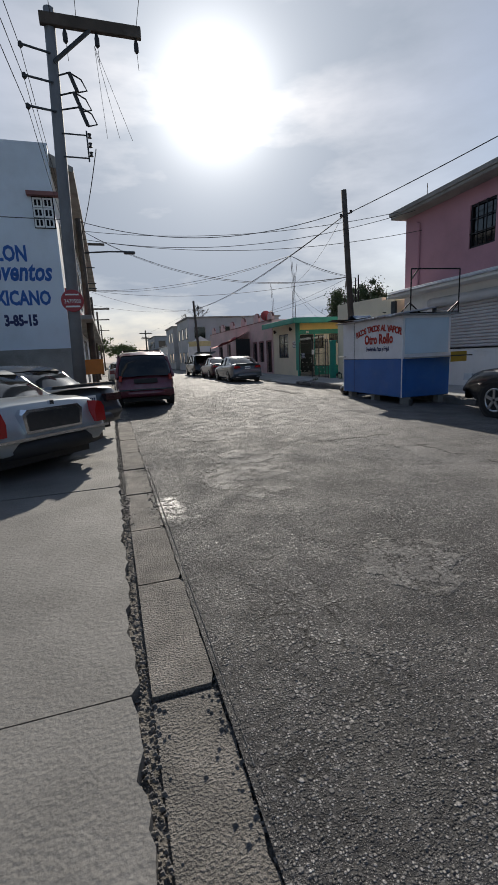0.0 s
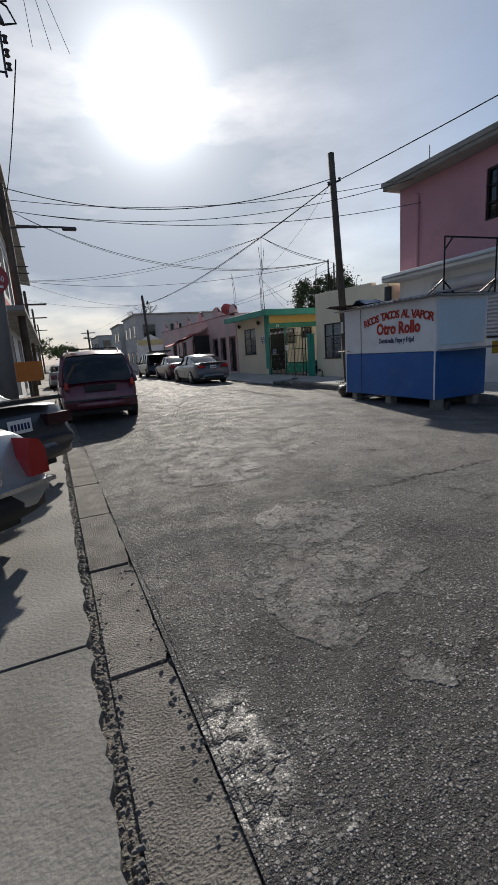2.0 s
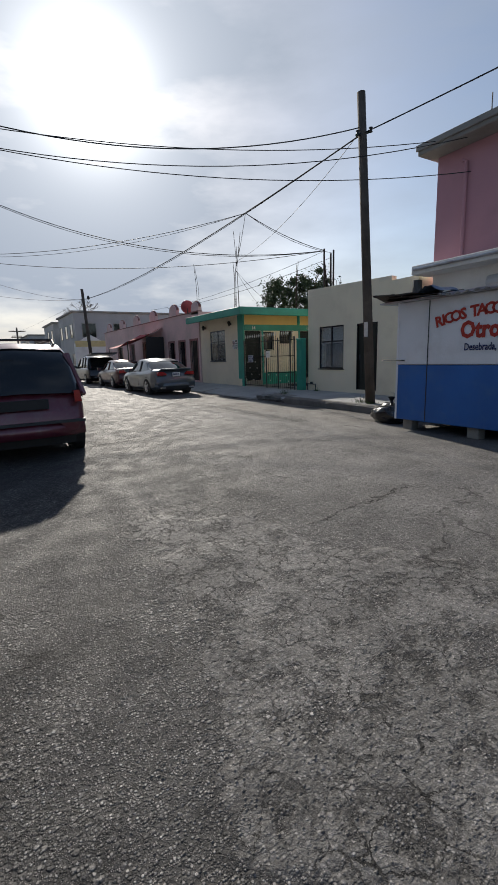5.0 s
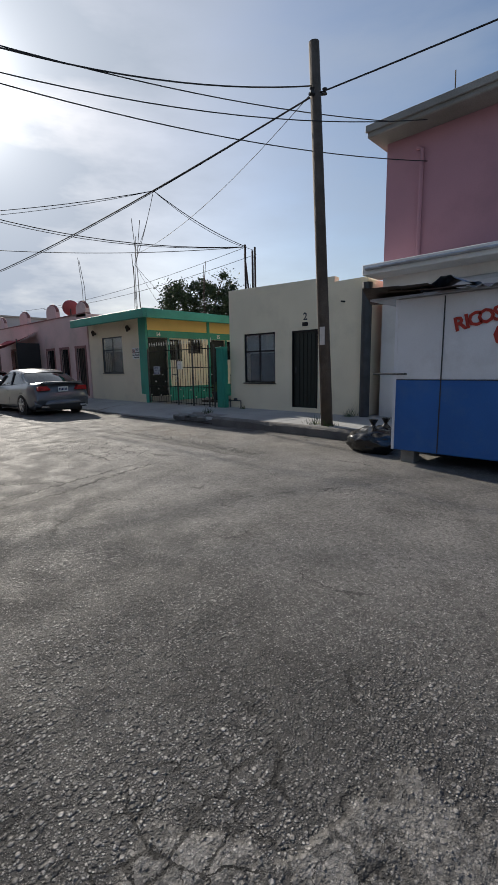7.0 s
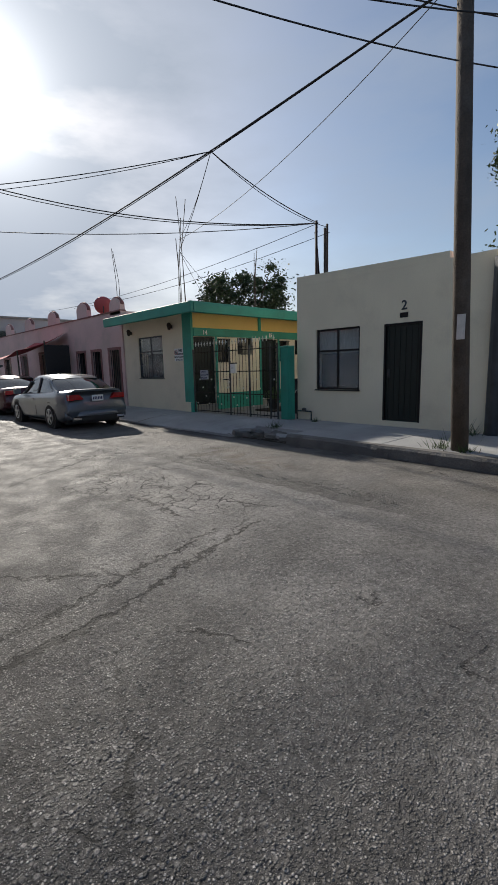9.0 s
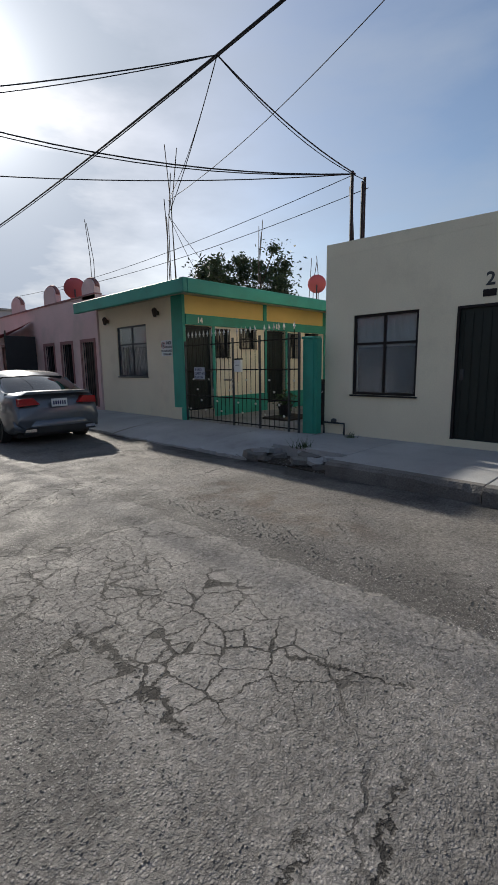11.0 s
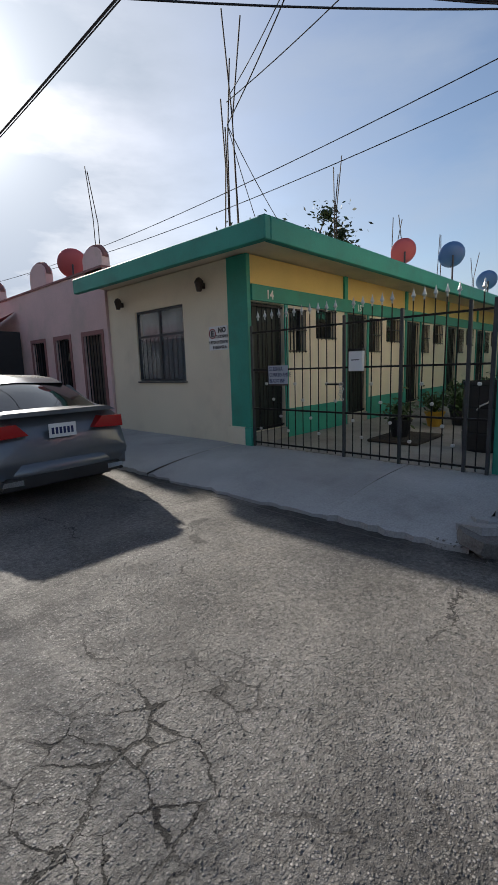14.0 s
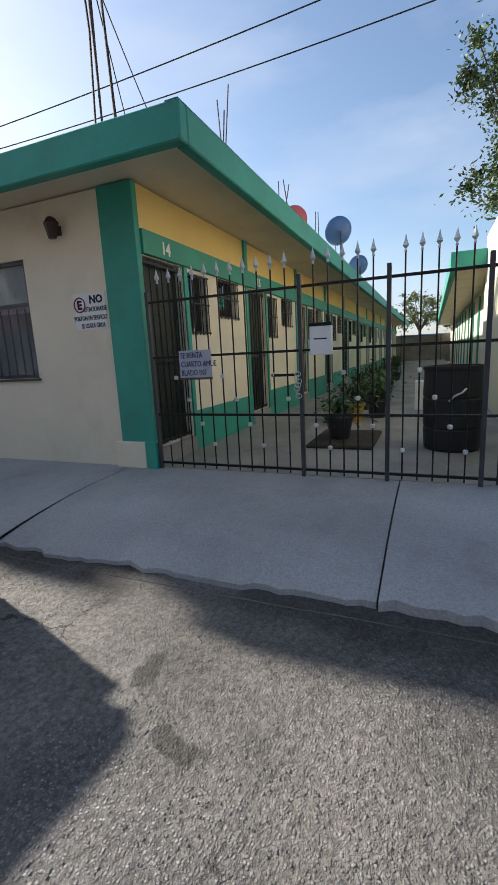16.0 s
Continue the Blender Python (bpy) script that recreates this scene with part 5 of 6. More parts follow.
gr = [[bm.verts.new((8.2 + 2.2 * j / 8, 33.2 + 4.2 * i / 8, 2.25 + 0.85 * (j / 8) - 0.15 * math.sin(math.pi * i / 8) - 0.12 * math.sin(math.pi * j / 8) + 0.25 * (1 - i / 8))) for j in range(9)] for i in range(9)]
for i in range(8):
    for j in range(8):
        bm.faces.new((gr[i][j], gr[i][j + 1], gr[i + 1][j + 1], gr[i + 1][j]))
part("cloth", bm, REDCLOTH, aw, smooth=True)
for px, py, h in ((8.25, 33.2, 2.5), (8.25, 37.4, 2.3), (9.4, 33.2, 2.95)):
    part("pole", tube([(px, py, 0.0), (px, py, h)], 0.03, 6), WOODPOLE, aw)
part("hanging_cloth", box((9.3, 33.0, 0.2), (10.4, 33.05, 2.75), 0.01), PLASTIC, aw, "dark cloth hanging at the awning's end")


def dish(at, turn, tilt, col, r=0.42, z_arm=0.55):
    d = thing("satellite_dish", "round %s satellite dish on a roof mast" % ("red" if col is DISHRED else "blue"), "satellite dish", "roof dishes", at, turn)
    mm = pose(0, 0, z_arm, 90 - tilt, 0, 0)
    part("reflector", lathe([(0.02, 0.0), (r * 0.35, 0.012), (r * 0.7, 0.05), (r, 0.11), (r, 0.118), (r * 0.7, 0.06), (r * 0.35, 0.022), (0.02, 0.01)], 28, mm), col, d, smooth=True)
    part("mast", tube([(0, 0.06, 0), (0, 0.06, z_arm)], 0.022, 8), GREYIRON, d)
    part("feed_arm", tube([mm @ Vector((0, -r * 0.9, 0.03)), mm @ Vector((0, -r * 0.75, 0.45))], 0.014, 6), GREYIRON, d)
    part("feed_horn", lathe([(0.03, 0), (0.04, 0.1), (0.02, 0.12)], 10, mm @ pose(0, -r * 0.72, 0.38, 0, 0, 0)), PLASTIC, d)
    part("mark", box((-0.1, -0.03, 0), (0.1, 0.04, 0.004), 0, mm @ pose(0, 0.08, 0.07)), WHITE, d)
    return d


dish((10.6, 29.75, 3.6), 150, 25, DISHRED, 0.36, 0.5)
dish((15.65, 23.6, RZ1), 125, 25, DISHRED, 0.29, 0.68)
dish((16.95, 22.95, RZ1), 120, 25, DISHBLUE, 0.31, 0.68)
dish((20.2, 23.0, RZ1), 120, 25, DISHBLUE, 0.3, 0.45)


def rebar(at, heights, spread=0.12, seed=0):
    rb = thing("rebar_mast", "bundle of rusty reinforcing rods rising from the roof", "rebar", "roof rods", at)
    r_ = random.Random(seed)
    for h in heights:
        x, y = r_.uniform(-spread, spread), r_.uniform(-spread, spread)
        part("rod", tube([(x, y, -0.02), (x * 0.8 + r_.uniform(-.04, .04), y * 0.8 + r_.uniform(-.04, .04), h * 0.55), (x + r_.uniform(-.14, .14), y + r_.uniform(-.14, .14), h)], 0.011, 5), RUST, rb)
    return rb


rebar((10.26, 23.95, RZ1), (2.0, 2.6, 3.15, 3.1, 1.6), 0.1, 1)
rebar((13.6, 24.2, RZ1), (2.2, 2.3, 2.0), 0.08, 2)
rebar((16.0, 23.9, RZ1), (1.5, 1.6, 1.7), 0.2, 3)
rebar((18.6, 23.9, RZ1), (1.6, 1.7), 0.12, 4)
rebar((22.0, 23.9, RZ1), (1.6, 1.7), 0.12, 5)
rebar((10.9, 29.0, 3.6), (2.5, 2.6), 0.18, 6)
rebar((12.4, 27.4, RZ1), (0.5,), 0.05, 7)
mast = thing("cable_mast", "cluster of dark pipes holding cables on the cream roof", "mast", at=(11.5, 19.85, 3.34))
for x, y, h in ((0, 0, 1.75), (0.22, -0.1, 1.6), (0.42, -0.02, 1.75)):
    part("pipe", tube([(x, y, -0.02), (x, y, h)], 0.032, 8), BLACKIRON, mast)
part("brace", tube([(0.02, 0.04, 1.5), (0.3, 0.1, 0.0)], 0.03, 6), BLACKIRON, mast)

# ---- left side: mural building ----
LX, LY, LE = -1.3, 17.6, 46.0
lh = 8.8
single("wall_mural", box((-14, LY, 0.02), (LX, LY + 0.25, lh)), MURALW, "white wall painted with blue lettering", "wall", kind="structure")
lholes = [(19.0 + 3.2 * i, 20.4 + 3.2 * i, 4.6, 6.6) for i in range(8)] + [(18.6, 19.8, 0.3, 2.6), (22, 24.4, 0.3, 2.7), (28, 30, 0.3, 2.7), (34, 36, 0.3, 2.7), (40, 42, 0.3, 2.7)]
single("wall_left_front", wall_mesh("x", LX, -0.25, LY + 0.252, LE, 0.02, lh - 0.6, lholes), WHITEWALL, "long white two-storey front along the street", "wall", kind="structure")
single("wall_left_end", box((-14, LE, 0.02), (LX, LE + 0.2, lh)), WHITEWALL, "white end wall of the long building", "wall", kind="structure")
single("roof_left", box((-14, LY + 0.26, lh - 0.62), (LX - 0.26, LE - 0.01, lh - 0.4)), BARECONC, "flat roof of the long building", "roof", kind="structure")
single("trim_left_eaves", prism([(0, 0), (1.0, -0.15), (1.0, 0.0), (0, 0.55)], LE - LY - 0.3, Matrix(((1, 0, 0, LX - 0.25), (0, 1, 0, LY + 0.3), (0, 0, 1, lh - 0.58), (0, 0, 0, 1)))), BARECONC, "sloping concrete eaves along the long front", "eaves", kind="structure")
single("trim_left_canopy", box((LX + 0.002, LY + 0.3, 3.1), (LX + 0.85, LE - 2, 3.25)), BARECONC, "thin concrete canopy over the shop fronts", "canopy", kind="structure")
single("trim_left_band", box((LX + 0.002, LY + 0.3, 3.252), (LX + 0.06, LE - 2, 4.2)), REDCLOTH, "reddish painted band above the canopy", "band", kind="structure")
for i, (a, b, c, d) in enumerate(lholes):
    o = thing("shop_window" if c > 1 else "shop_door", "dark glazed opening in the long white front", "window" if c > 1 else "door", "long front openings")
    part("pane", box((LX - 0.16, a, c), (LX - 0.14, b, d)), CARGLASS, o)
    part("surround", wall_mesh("x", LX + 0.03, -0.028, a - 0.08, b + 0.08, c, d + 0.08, [(a, b, c, d)]), BARECONC, o)
mur = thing("mural_lettering", "hand-painted blue lettering on the white wall", "lettering", at=(LX, LY - 0.006, 0))
for txt, sz, z, xr, sh in (("LON", 0.70, 5.05, -1.05, 0.0), ("eventos", 0.88, 4.41, -0.36, 0.25), ("XICANO", 0.66, 3.6, -0.46, 0.0), ("3-85-15", 0.50, 2.9, -0.98, 0.0)):
    lettering(txt, sz, face_south(xr, 0, z), GLYPHBLUE if sz != 0.50 else INK, mur, bold=0.026, align="RIGHT", shear=sh, width=0.68)
mur2 = single("trim_mural_base", box((-14, LY - 0.03, 0.02), (LX, LY - 0.002, 2.06)), BARECONC, "dark grey dado under the mural", "dado", kind="structure")
blk = thing("breeze_block_vent", "pierced white concrete block vent in the wall", "vent", at=(LX - 0.66, LY - 0.02, 6.13))
for i in range(2):
    for j in range(3):
        bm = wall_mesh("y", -0.02 * 0, -0.05, 0.32 * i, 0.32 * i + 0.3, 0.32 * j, 0.32 * j + 0.3, [(0.32 * i + 0.05, 0.32 * i + 0.13, 0.32 * j + 0.05, 0.32 * j + 0.25), (0.32 * i + 0.17, 0.32 * i + 0.25, 0.32 * j + 0.05, 0.32 * j + 0.25)])
        part("block", bm, WHITE, blk)
# near-black plate, painted shade behind the pierced blocks
part("back", box((-0.02, -0.01, -0.02), (0.66, 0.015, 0.98)), INSIDE_SHADE, blk)
part("lintel", box((-0.15, -0.22, 0.98), (0.85, 0.015, 1.1)), ROSE_D, blk)

# ---- poles ----


def street_pole(at, h, r0, r1, material, label, lean=0.0, lean_y=0.0, seg=10):
    p = thing("utility_pole", label, "utility pole", "street poles", at)
    part("shaft", tube([(0, 0, -0.05), (lean * 0.5, lean_y * 0.5, h * 0.5), (lean, lean_y, h)], r0, seg, r1), material, p, smooth=True)
    return p


p1 = street_pole((-0.83, 12.5, 0.03), 9.45, 0.165, 0.12, POLEC, "grey concrete utility pole with a wooden crossarm and fuses", 0.3)
part("crossarm", box((0.08, -0.16, 9.05), (2.33, -0.04, 9.3), 0.01), WOODPOLE, p1)
part("brace", tube([(0.3, -0.16, 8.3), (1.15, -0.12, 9.06)], 0.045, 6), GREYIRON, p1)
for xx in (0.6, 1.3, 2.2):
    part("insulator", lathe([(0.02, 0), (0.055, 0.04), (0.055, 0.2), (0.02, 0.3)], 8, pose(xx, -0.1, 8.74)), PLASTIC, p1)
    part("jumper", tube([(xx, -0.1, 8.9), (xx + 0.02, -0.08, 8.4)], 0.008, 4), WIRE, p1)
for zz in (8.5, 7.9, 7.3):
    part("side_arm", tube([(0.24, -0.1, zz), (-0.34, -0.5, zz - 0.12)], 0.025, 6), GREYIRON, p1)
    part("insulator", lathe([(0.02, 0), (0.05, 0.03), (0.05, 0.1), (0.02, 0.13)], 8, pose(-0.34, -0.5, zz - 0.2)), PLASTIC, p1)
for xx, zz in ((0.6, 8.15), (0.66, 7.75), (0.76, 7.45)):
    fu = bmesh.new()
    add_tube(fu, [(xx, -0.1, zz), (xx + 0.14, -0.1, zz - 0.38)], 0.045, 6)
    add_tube(fu, [(xx + 0.05, -0.1, zz - 0.02), (xx + 0.25, -0.1, zz - 0.12), (xx + 0.36, -0.1, zz - 0.34), (xx + 0.14, -0.1, zz - 0.40)], 0.018, 5)
    part("fuse", fu, PLASTIC, p1)
    part("fuse_arm", tube([(0.25, -0.05, zz - 0.1), (xx, -0.1, zz)], 0.02, 5), GREYIRON, p1)
for zz in (6.85, 6.35):
    part("rack_arm", tube([(0.2, -0.1, zz), (0.85, -0.1, zz)], 0.018, 5), GREYIRON, p1)
part("rack", tube([(0.85, -0.1, 6.28), (0.85, -0.1, 6.95)], 0.02, 5), GREYIRON, p1)
for zz in (6.8, 6.6, 6.4):
    part("spool", lathe([(0.05, 0), (0.03, 0.03), (0.03, 0.06), (0.05, 0.09)], 8, pose(0.91, -0.1, zz)), PLASTIC, p1)
rs = thing("round_sign", "round red enamel sign with white numerals on the pole", "sign", at=(-0.74, 12.30, 3.05))
part("disc", lathe([(0.26, -0.012), (0.27, 0), (0.26, 0.012)], 32, pose(0, 0, 0, 90)), REDSIGN, rs)
lettering("2479500", 0.145, face_south(0, -0.016, -0.06), WHITE, rs, width=0.8)
part("bar_text", box((-0.16, -0.018, 0.13), (0.16, -0.0135, 0.165)), WHITE, rs)
part("bar_text", box((-0.17, -0.018, -0.16), (0.17, -0.0135, -0.12)), WHITE, rs)
ob_ = thing("orange_board", "small orange board fixed low on the pole", "sign", at=(-0.5, 14.6, 1.35))
part("board", box((-0.28, -0.015, -0.2), (0.3, 0.015, 0.25), 0.004), ORANGE, ob_)
part("stake", box((-0.03, 0.016, -1.33), (0.03, 0.05, 0.2)), WOODPOLE, ob_)
p2 = street_pole((-0.62, 19.6, 0.03), 7.0, 0.14, 0.11, WOODPOLE, "dark wooden pole carrying a street lamp", -0.02)
part("lamp_arm", tube([(0, 0, 5.75), (1.0, 0, 5.82), (1.7, -0.05, 5.82)], 0.03, 6), GREYIRON, p2)
part("lamp_head", box((1.6, -0.11, 5.73), (2.05, 0.05, 5.84), 0.03), GREYIRON, p2)
for zz in (5.2, 4.6, 4.4):
    part("step_bracket", tube([(0, 0, zz), (0.42, 0, zz)], 0.02, 5), GREYIRON, p2)
for i, (px, py, h) in enumerate(((-0.95, 30, 9.5), (-0.95, 40, 6.8), (-0.9, 58, 7.5), (-0.9, 85, 8))):
    p = street_pole((px, py, 0.0), h, 0.14, 0.1, WOODPOLE, "dark wooden utility pole further along the street")
    part("crossarm", box((-0.5, -0.06, h - 1.0), (1.35, 0.06, h - 0.88)), WOODPOLE, p)
pr = street_pole((9.0, 15.2, 0.1), 7.05, 0.125, 0.095, WOODPOLE, "weathered dark wooden pole at the kerb", -0.39, 0.13)
part("bracket", tube([(-0.55, 0.1, 6.15), (-0.15, 0.1, 6.3)], 0.03, 6), GREYIRON, pr)
for xx in (-0.55, -0.15):
    part("spool", lathe([(0.05, 0), (0.03, 0.03), (0.03, 0.06), (0.05, 0.09)], 8, pose(xx, 0.05, 6.13 + 0.15 * (xx > -0.3))), PLASTIC, pr)
part("tag", box((-0.235, -0.06, 1.75), (-0.215, 0.05, 2.1)), SILVER, pr)
pf = street_pole((8.9, 45.5, 0.1), 7.0, 0.15, 0.11, WOODPOLE, "dark wooden pole beside the parked cars", -0.3)
part("spool", lathe([(0.06, 0), (0.12, 0.1), (0.06, 0.3)], 8, pose(0.1, -0.2, 6.2)), PLASTIC, pf)
for px, py, h in ((9.5, 120, 9), (7.6, 95, 7.5)):
    p = street_pole((px, py, 0), h, 0.15, 0.11, WOODPOLE, "distant wooden utility pole with crossarms")
    part("crossarm", box((-1.3, -0.06, h - 0.7), (1.3, 0.06, h - 0.55)), WOODPOLE, p)
    part("crossarm", box((-1.0, -0.06, h - 1.7), (1.0, 0.06, h - 1.55)), WOODPOLE, p)

# ---- wires ----


def wire(a, b, sag, r=0.011, label="dark overhead cable sagging across the street"):
    a, b = Vector(a), Vector(b)
    pts = [a.lerp(b, t) - Vector((0, 0, 4 * sag * t * (1 - t))) for t in np.linspace(0, 1, 25)]
    return single("overhead_cable", tube(pts, r * 0.8, 5), WIRE, label, "cable", "overhead cables")


PRT = (8.64, 15.3, 6.32)
FAR_R = (8.65, 45.4, 6.3)
MASTC = (11.45, 19.75, 5.0)
REB = (10.25, 23.95, 5.0)
P1L, P2L, P3L = (0.2, 12.4, 6.6), (-0.62, 19.6, 6.3), (-0.95, 30, 5.9)
wire(PRT, FAR_R, 0.5, 0.022)
wire(PRT, FAR_R, 0.56, 0.012)
wire(PRT, (10.6, 2.0, 6.9), 0.15, 0.018)
wire((8.62, 15.3, 6.45), (-0.62, 19.6, 6.95), 0.75, 0.016)
wire((PX, 14.2, 5.6), P2L, 0.55, 0.012)
wire((PX, 13.9, 6.3), P2L, 0.75, 0.012)
wire((PX, 14.5, 6.42), (-0.62, 19.6, 6.6), 0.5, 0.012)
wire(MASTC, (-0.95, 30, 9.4), 1.3, 0.016)
wire(MASTC, (-0.95, 30, 9.4), 1.37, 0.012)
wire(MASTC, P3L, 0.6, 0.012)
mid = Vector(PRT).lerp(Vector(FAR_R), 0.17) - Vector((0, 0, 0.29))
wire(mid, MASTC, 0.12, 0.014)
wire(mid, (11.7, 19.7, 4.95), 0.2, 0.009)
wire(mid, P3L, 0.5, 0.012)
wire(mid, P3L, 0.62, 0.009)
mid2 = Vector(PRT).lerp(Vector(FAR_R), 0.42) - Vector((0, 0, 0.5))
wire(mid, REB, 0.12, 0.01)
wire(mid, (10.3, 23.95, 5.4), 0.2, 0.008)
wire((8.62, 15.3, 6.4), (10.25, 23.95, 5.3), 0.35, 0.008)
wire(REB, (12.3, 24.8, RZ1 + 0.05), 0.1, 0.008)
wire(REB, (12.9, 24.3, RZ1 + 0.05), 0.15, 0.008)
wire(MASTC, (10.8, 36, 4.6), 0.3, 0.009)
wire((11.85, 19.7, 4.85), (10.8, 33, 4.4), 0.25, 0.009)
wire(FAR_R, P3L, 0.5, 0.012)
wire(FAR_R, (-0.95, 40, 6.2), 0.4, 0.012)
wire(P1L, P2L, 0.2, 0.014)
wire((-14, 13.0, 5.9), (-0.55, 12.5, 5.0), 0.2, 0.012)
wire((-0.75, 12.5, 5.0), (-0.95, 19.6, 5.4), 0.1, 0.012)
for zz in (8.3, 7.7, 7.1):
    wire((-1.17, 12.0, zz), (-2.2, -12, zz + 0.4), 0.35, 0.01)
    wire((-1.17, 12.0, zz), (-1.2, 40, zz - 0.4), 0.3, 0.01)
for xx in (-0.5, 0.05, 1.4):
    wire((xx, 12.4, 9.3), (xx + 0.2, -20, 10.2), 0.4, 0.009)
for a, b in (((-0.95, 30, 6.1), (-0.95, 40, 6.3)), (P2L, (-0.95, 30, 6.1)), ((-0.95, 40, 6.3), (-0.9, 58, 7.0)), ((-0.9, 58, 7), (-0.9, 85, 7.5)), (FAR_R, (9.5, 120, 8.3))):
    wire(a, b, 0.25, 0.012)
for i in range(3):
    wire((0.4, 12.4, 8.8), (0.5 + 0.3 * i, 12.5, 6.9), 0.0, 0.006, "thin drop wire hanging from the crossarm")

# ---- cars ----


def smoothstep(t):
    t = min(1, max(0, t))
    return t * t * (3 - 2 * t)


def interp(table, u):
    for (a, va), (b, vb) in zip(table, table[1:]):
        if u <= b:
            return va + (vb - va) * (u - a) / (b - a)
    return table[-1][1]


def build_car(name, label, at, turn, L, W, deck, roof, wheel_y, wheel_r, paint, glass=CARGLASS, kind="sedan", lower=None, group="parked cars", clear=0.2):
    """A car whose rear stands at local y=0 and front at y=L. deck: the belt line (y, z) ; roof: the greenhouse (y, z)."""
    c = thing(name, label, "car", group, at, turn)
    hw = W / 2
    # body, lofted along its length
    bm = bmesh.new()
    rings = []
    N = 30
    for i in range(N + 1):
        u = L * i / N
        e = min(u, L - u)
        nar = 1 - 0.10 * (1 - smoothstep(e / (0.55 if u < L / 2 else 0.8))) ** 1.4
        top = interp(deck, u)
        bot = clear + 0.16 * (1 - smoothstep(e / 0.5))
        w = hw * nar
        mid_z = bot + (top - bot) * 0.55
        prof = [(0.0, bot), (w * 0.84, bot), (w * 0.955, bot + 0.09), (w * 0.985, bot + (mid_z - bot) * 0.6), (w, mid_z), (w * 0.975, mid_z + (top - mid_z) * 0.55),
                (w * 0.925, top - 0.05), (w * 0.84, top - 0.004), (w * 0.45, top + 0.025), (0.0, top + 0.035)]
        ring = [bm.verts.new((x, u, z)) for x, z in prof] + [bm.verts.new((-x, u, z)) for x, z in prof[-2:0:-1]]
        rings.append(ring)
    for a, b in zip(rings, rings[1:]):
        k = len(a)
        for j in range(k):
            bm.faces.new((a[j], b[j], b[(j + 1) % k], a[(j + 1) % k]))
    bm.faces.new(rings[0])
    bm.faces.new(rings[-1][::-1])
    body = part("body", bm, paint, c, smooth=True)
    body.modifiers.new("crease", "BEVEL").width = 0.02
    # greenhouse: glass core, roof skin and pillars
    y0, y1 = roof[0][0], roof[-1][0]

    def section(u, grow=0.0):
        z, belt = interp(roof, u), interp(deck, u)
        k = (z - belt) / 0.55
        wt = hw * (0.86 - 0.17 * min(1, max(0, k)) if kind == "sedan" else 0.90 - 0.13 * min(1, max(0, k)))
        wb = hw * (0.86 if kind == "sedan" else 0.92)
        return [(wb + grow, belt - 0.04), (wt + grow, z - 0.07), (wt * 0.9 + grow, z - 0.015 + grow), (0, z + 0.012 + grow)]

    bm = bmesh.new()
    rings = []
    us = [y0 + (y1 - y0) * i / 22 for i in range(23)]
    for u in us:
        s = section(u)
        rings.append([bm.verts.new((x, u, z)) for x, z in s] + [bm.verts.new((-x, u, z)) for x, z in s[-2::-1]])
    for a, b in zip(rings, rings[1:]):
        for j in range(len(a) - 1):
            bm.faces.new((a[j], b[j], b[j + 1], a[j + 1]))
    part("glasshouse", bm, glass, c, "dark tinted windows", smooth=True)
    peak = max(z for _, z in roof)
    flat = [u for u in np.linspace(y0, y1, 80) if interp(roof, u) > peak - 0.13]
    bm = bmesh.new()
    rings = []
    for u in np.linspace(flat[0], flat[-1], 14):
        s = [(x, z) for x, z in section(u, 0.012)][1:]
        s[0] = (s[0][0], s[0][1] - 0.02)
        rings.append([bm.verts.new((x, u, z)) for x, z in s] + [bm.verts.new((-x, u, z)) for x, z in s[-2::-1]])
    for a, b in zip(rings, rings[1:]):
        for j in range(len(a) - 1):
            bm.faces.new((a[j], b[j], b[j + 1], a[j + 1]))
    part("roof_skin", bm, paint, c, smooth=True)

    def pillar(u0, u1, wdt, pname):
        for s in (1, -1):
            q = []
            for f in np.linspace(0, 1, 6):
                u = u0 + (u1 - u0) * f
                belt, z = interp(deck, u), interp(roof, u)
                k = (z - belt) / 0.55
                sec = section(u, 0.012)
                q.append((s * (sec[0][0] + (sec[1][0] - sec[0][0]) * f), u, sec[0][1] + (sec[1][1] - sec[0][1]) * f))
            part(pname, tube(q, wdt, 5), paint, c)

    span = y1 - y0
    pillar(y0 + 0.03, flat[0], 0.05, "rear_pillar")
    pillar(y1 - 0.03, flat[-1], 0.035, "front_pillar")
    pillar((y0 + y1) / 2 + 0.05, (y0 + y1) / 2, 0.03, "middle_pillar")
    if kind != "sedan":
        pillar(y0 + span * 0.3, y0 + span * 0.3, 0.03, "quarter_pillar")
    # wheels
    for wy in wheel_y:
        for s in (1, -1):
            hub = pose(s * (hw - 0.10), wy, wheel_r, 0, 90, 0)
            # dark disc proud of the uncut body, standing in for the well's shade
            part("wheel_arch", lathe([(wheel_r * 1.0, -0.1), (wheel_r * 1.17, -0.08), (wheel_r * 1.17, 0.093), (wheel_r * 1.0, 0.093)], 24, pose(s * (hw - 0.10), wy, wheel_r + 0.01, 0, 90 * s, 0)), PLASTIC, c)
            wob = part("wheel", lathe([(wheel_r * 0.64, -0.1), (wheel_r * 0.95, -0.11), (wheel_r, -0.07), (wheel_r, 0.07), (wheel_r * 0.95, 0.11), (wheel_r * 0.64, 0.105)], 28, pose(s * (hw - 0.10), wy, wheel_r, 0, 90 * s, 0)), RUBBER, c)
            bm = lathe([(0.02, 0.1), (wheel_r * 0.6, 0.1), (wheel_r * 0.66, 0.112), (wheel_r * 0.62, 0.118), (wheel_r * 0.56, 0.104), (0.02, 0.104)], 28, pose(s * (hw - 0.10), wy, wheel_r, 0, 90 * s, 0))
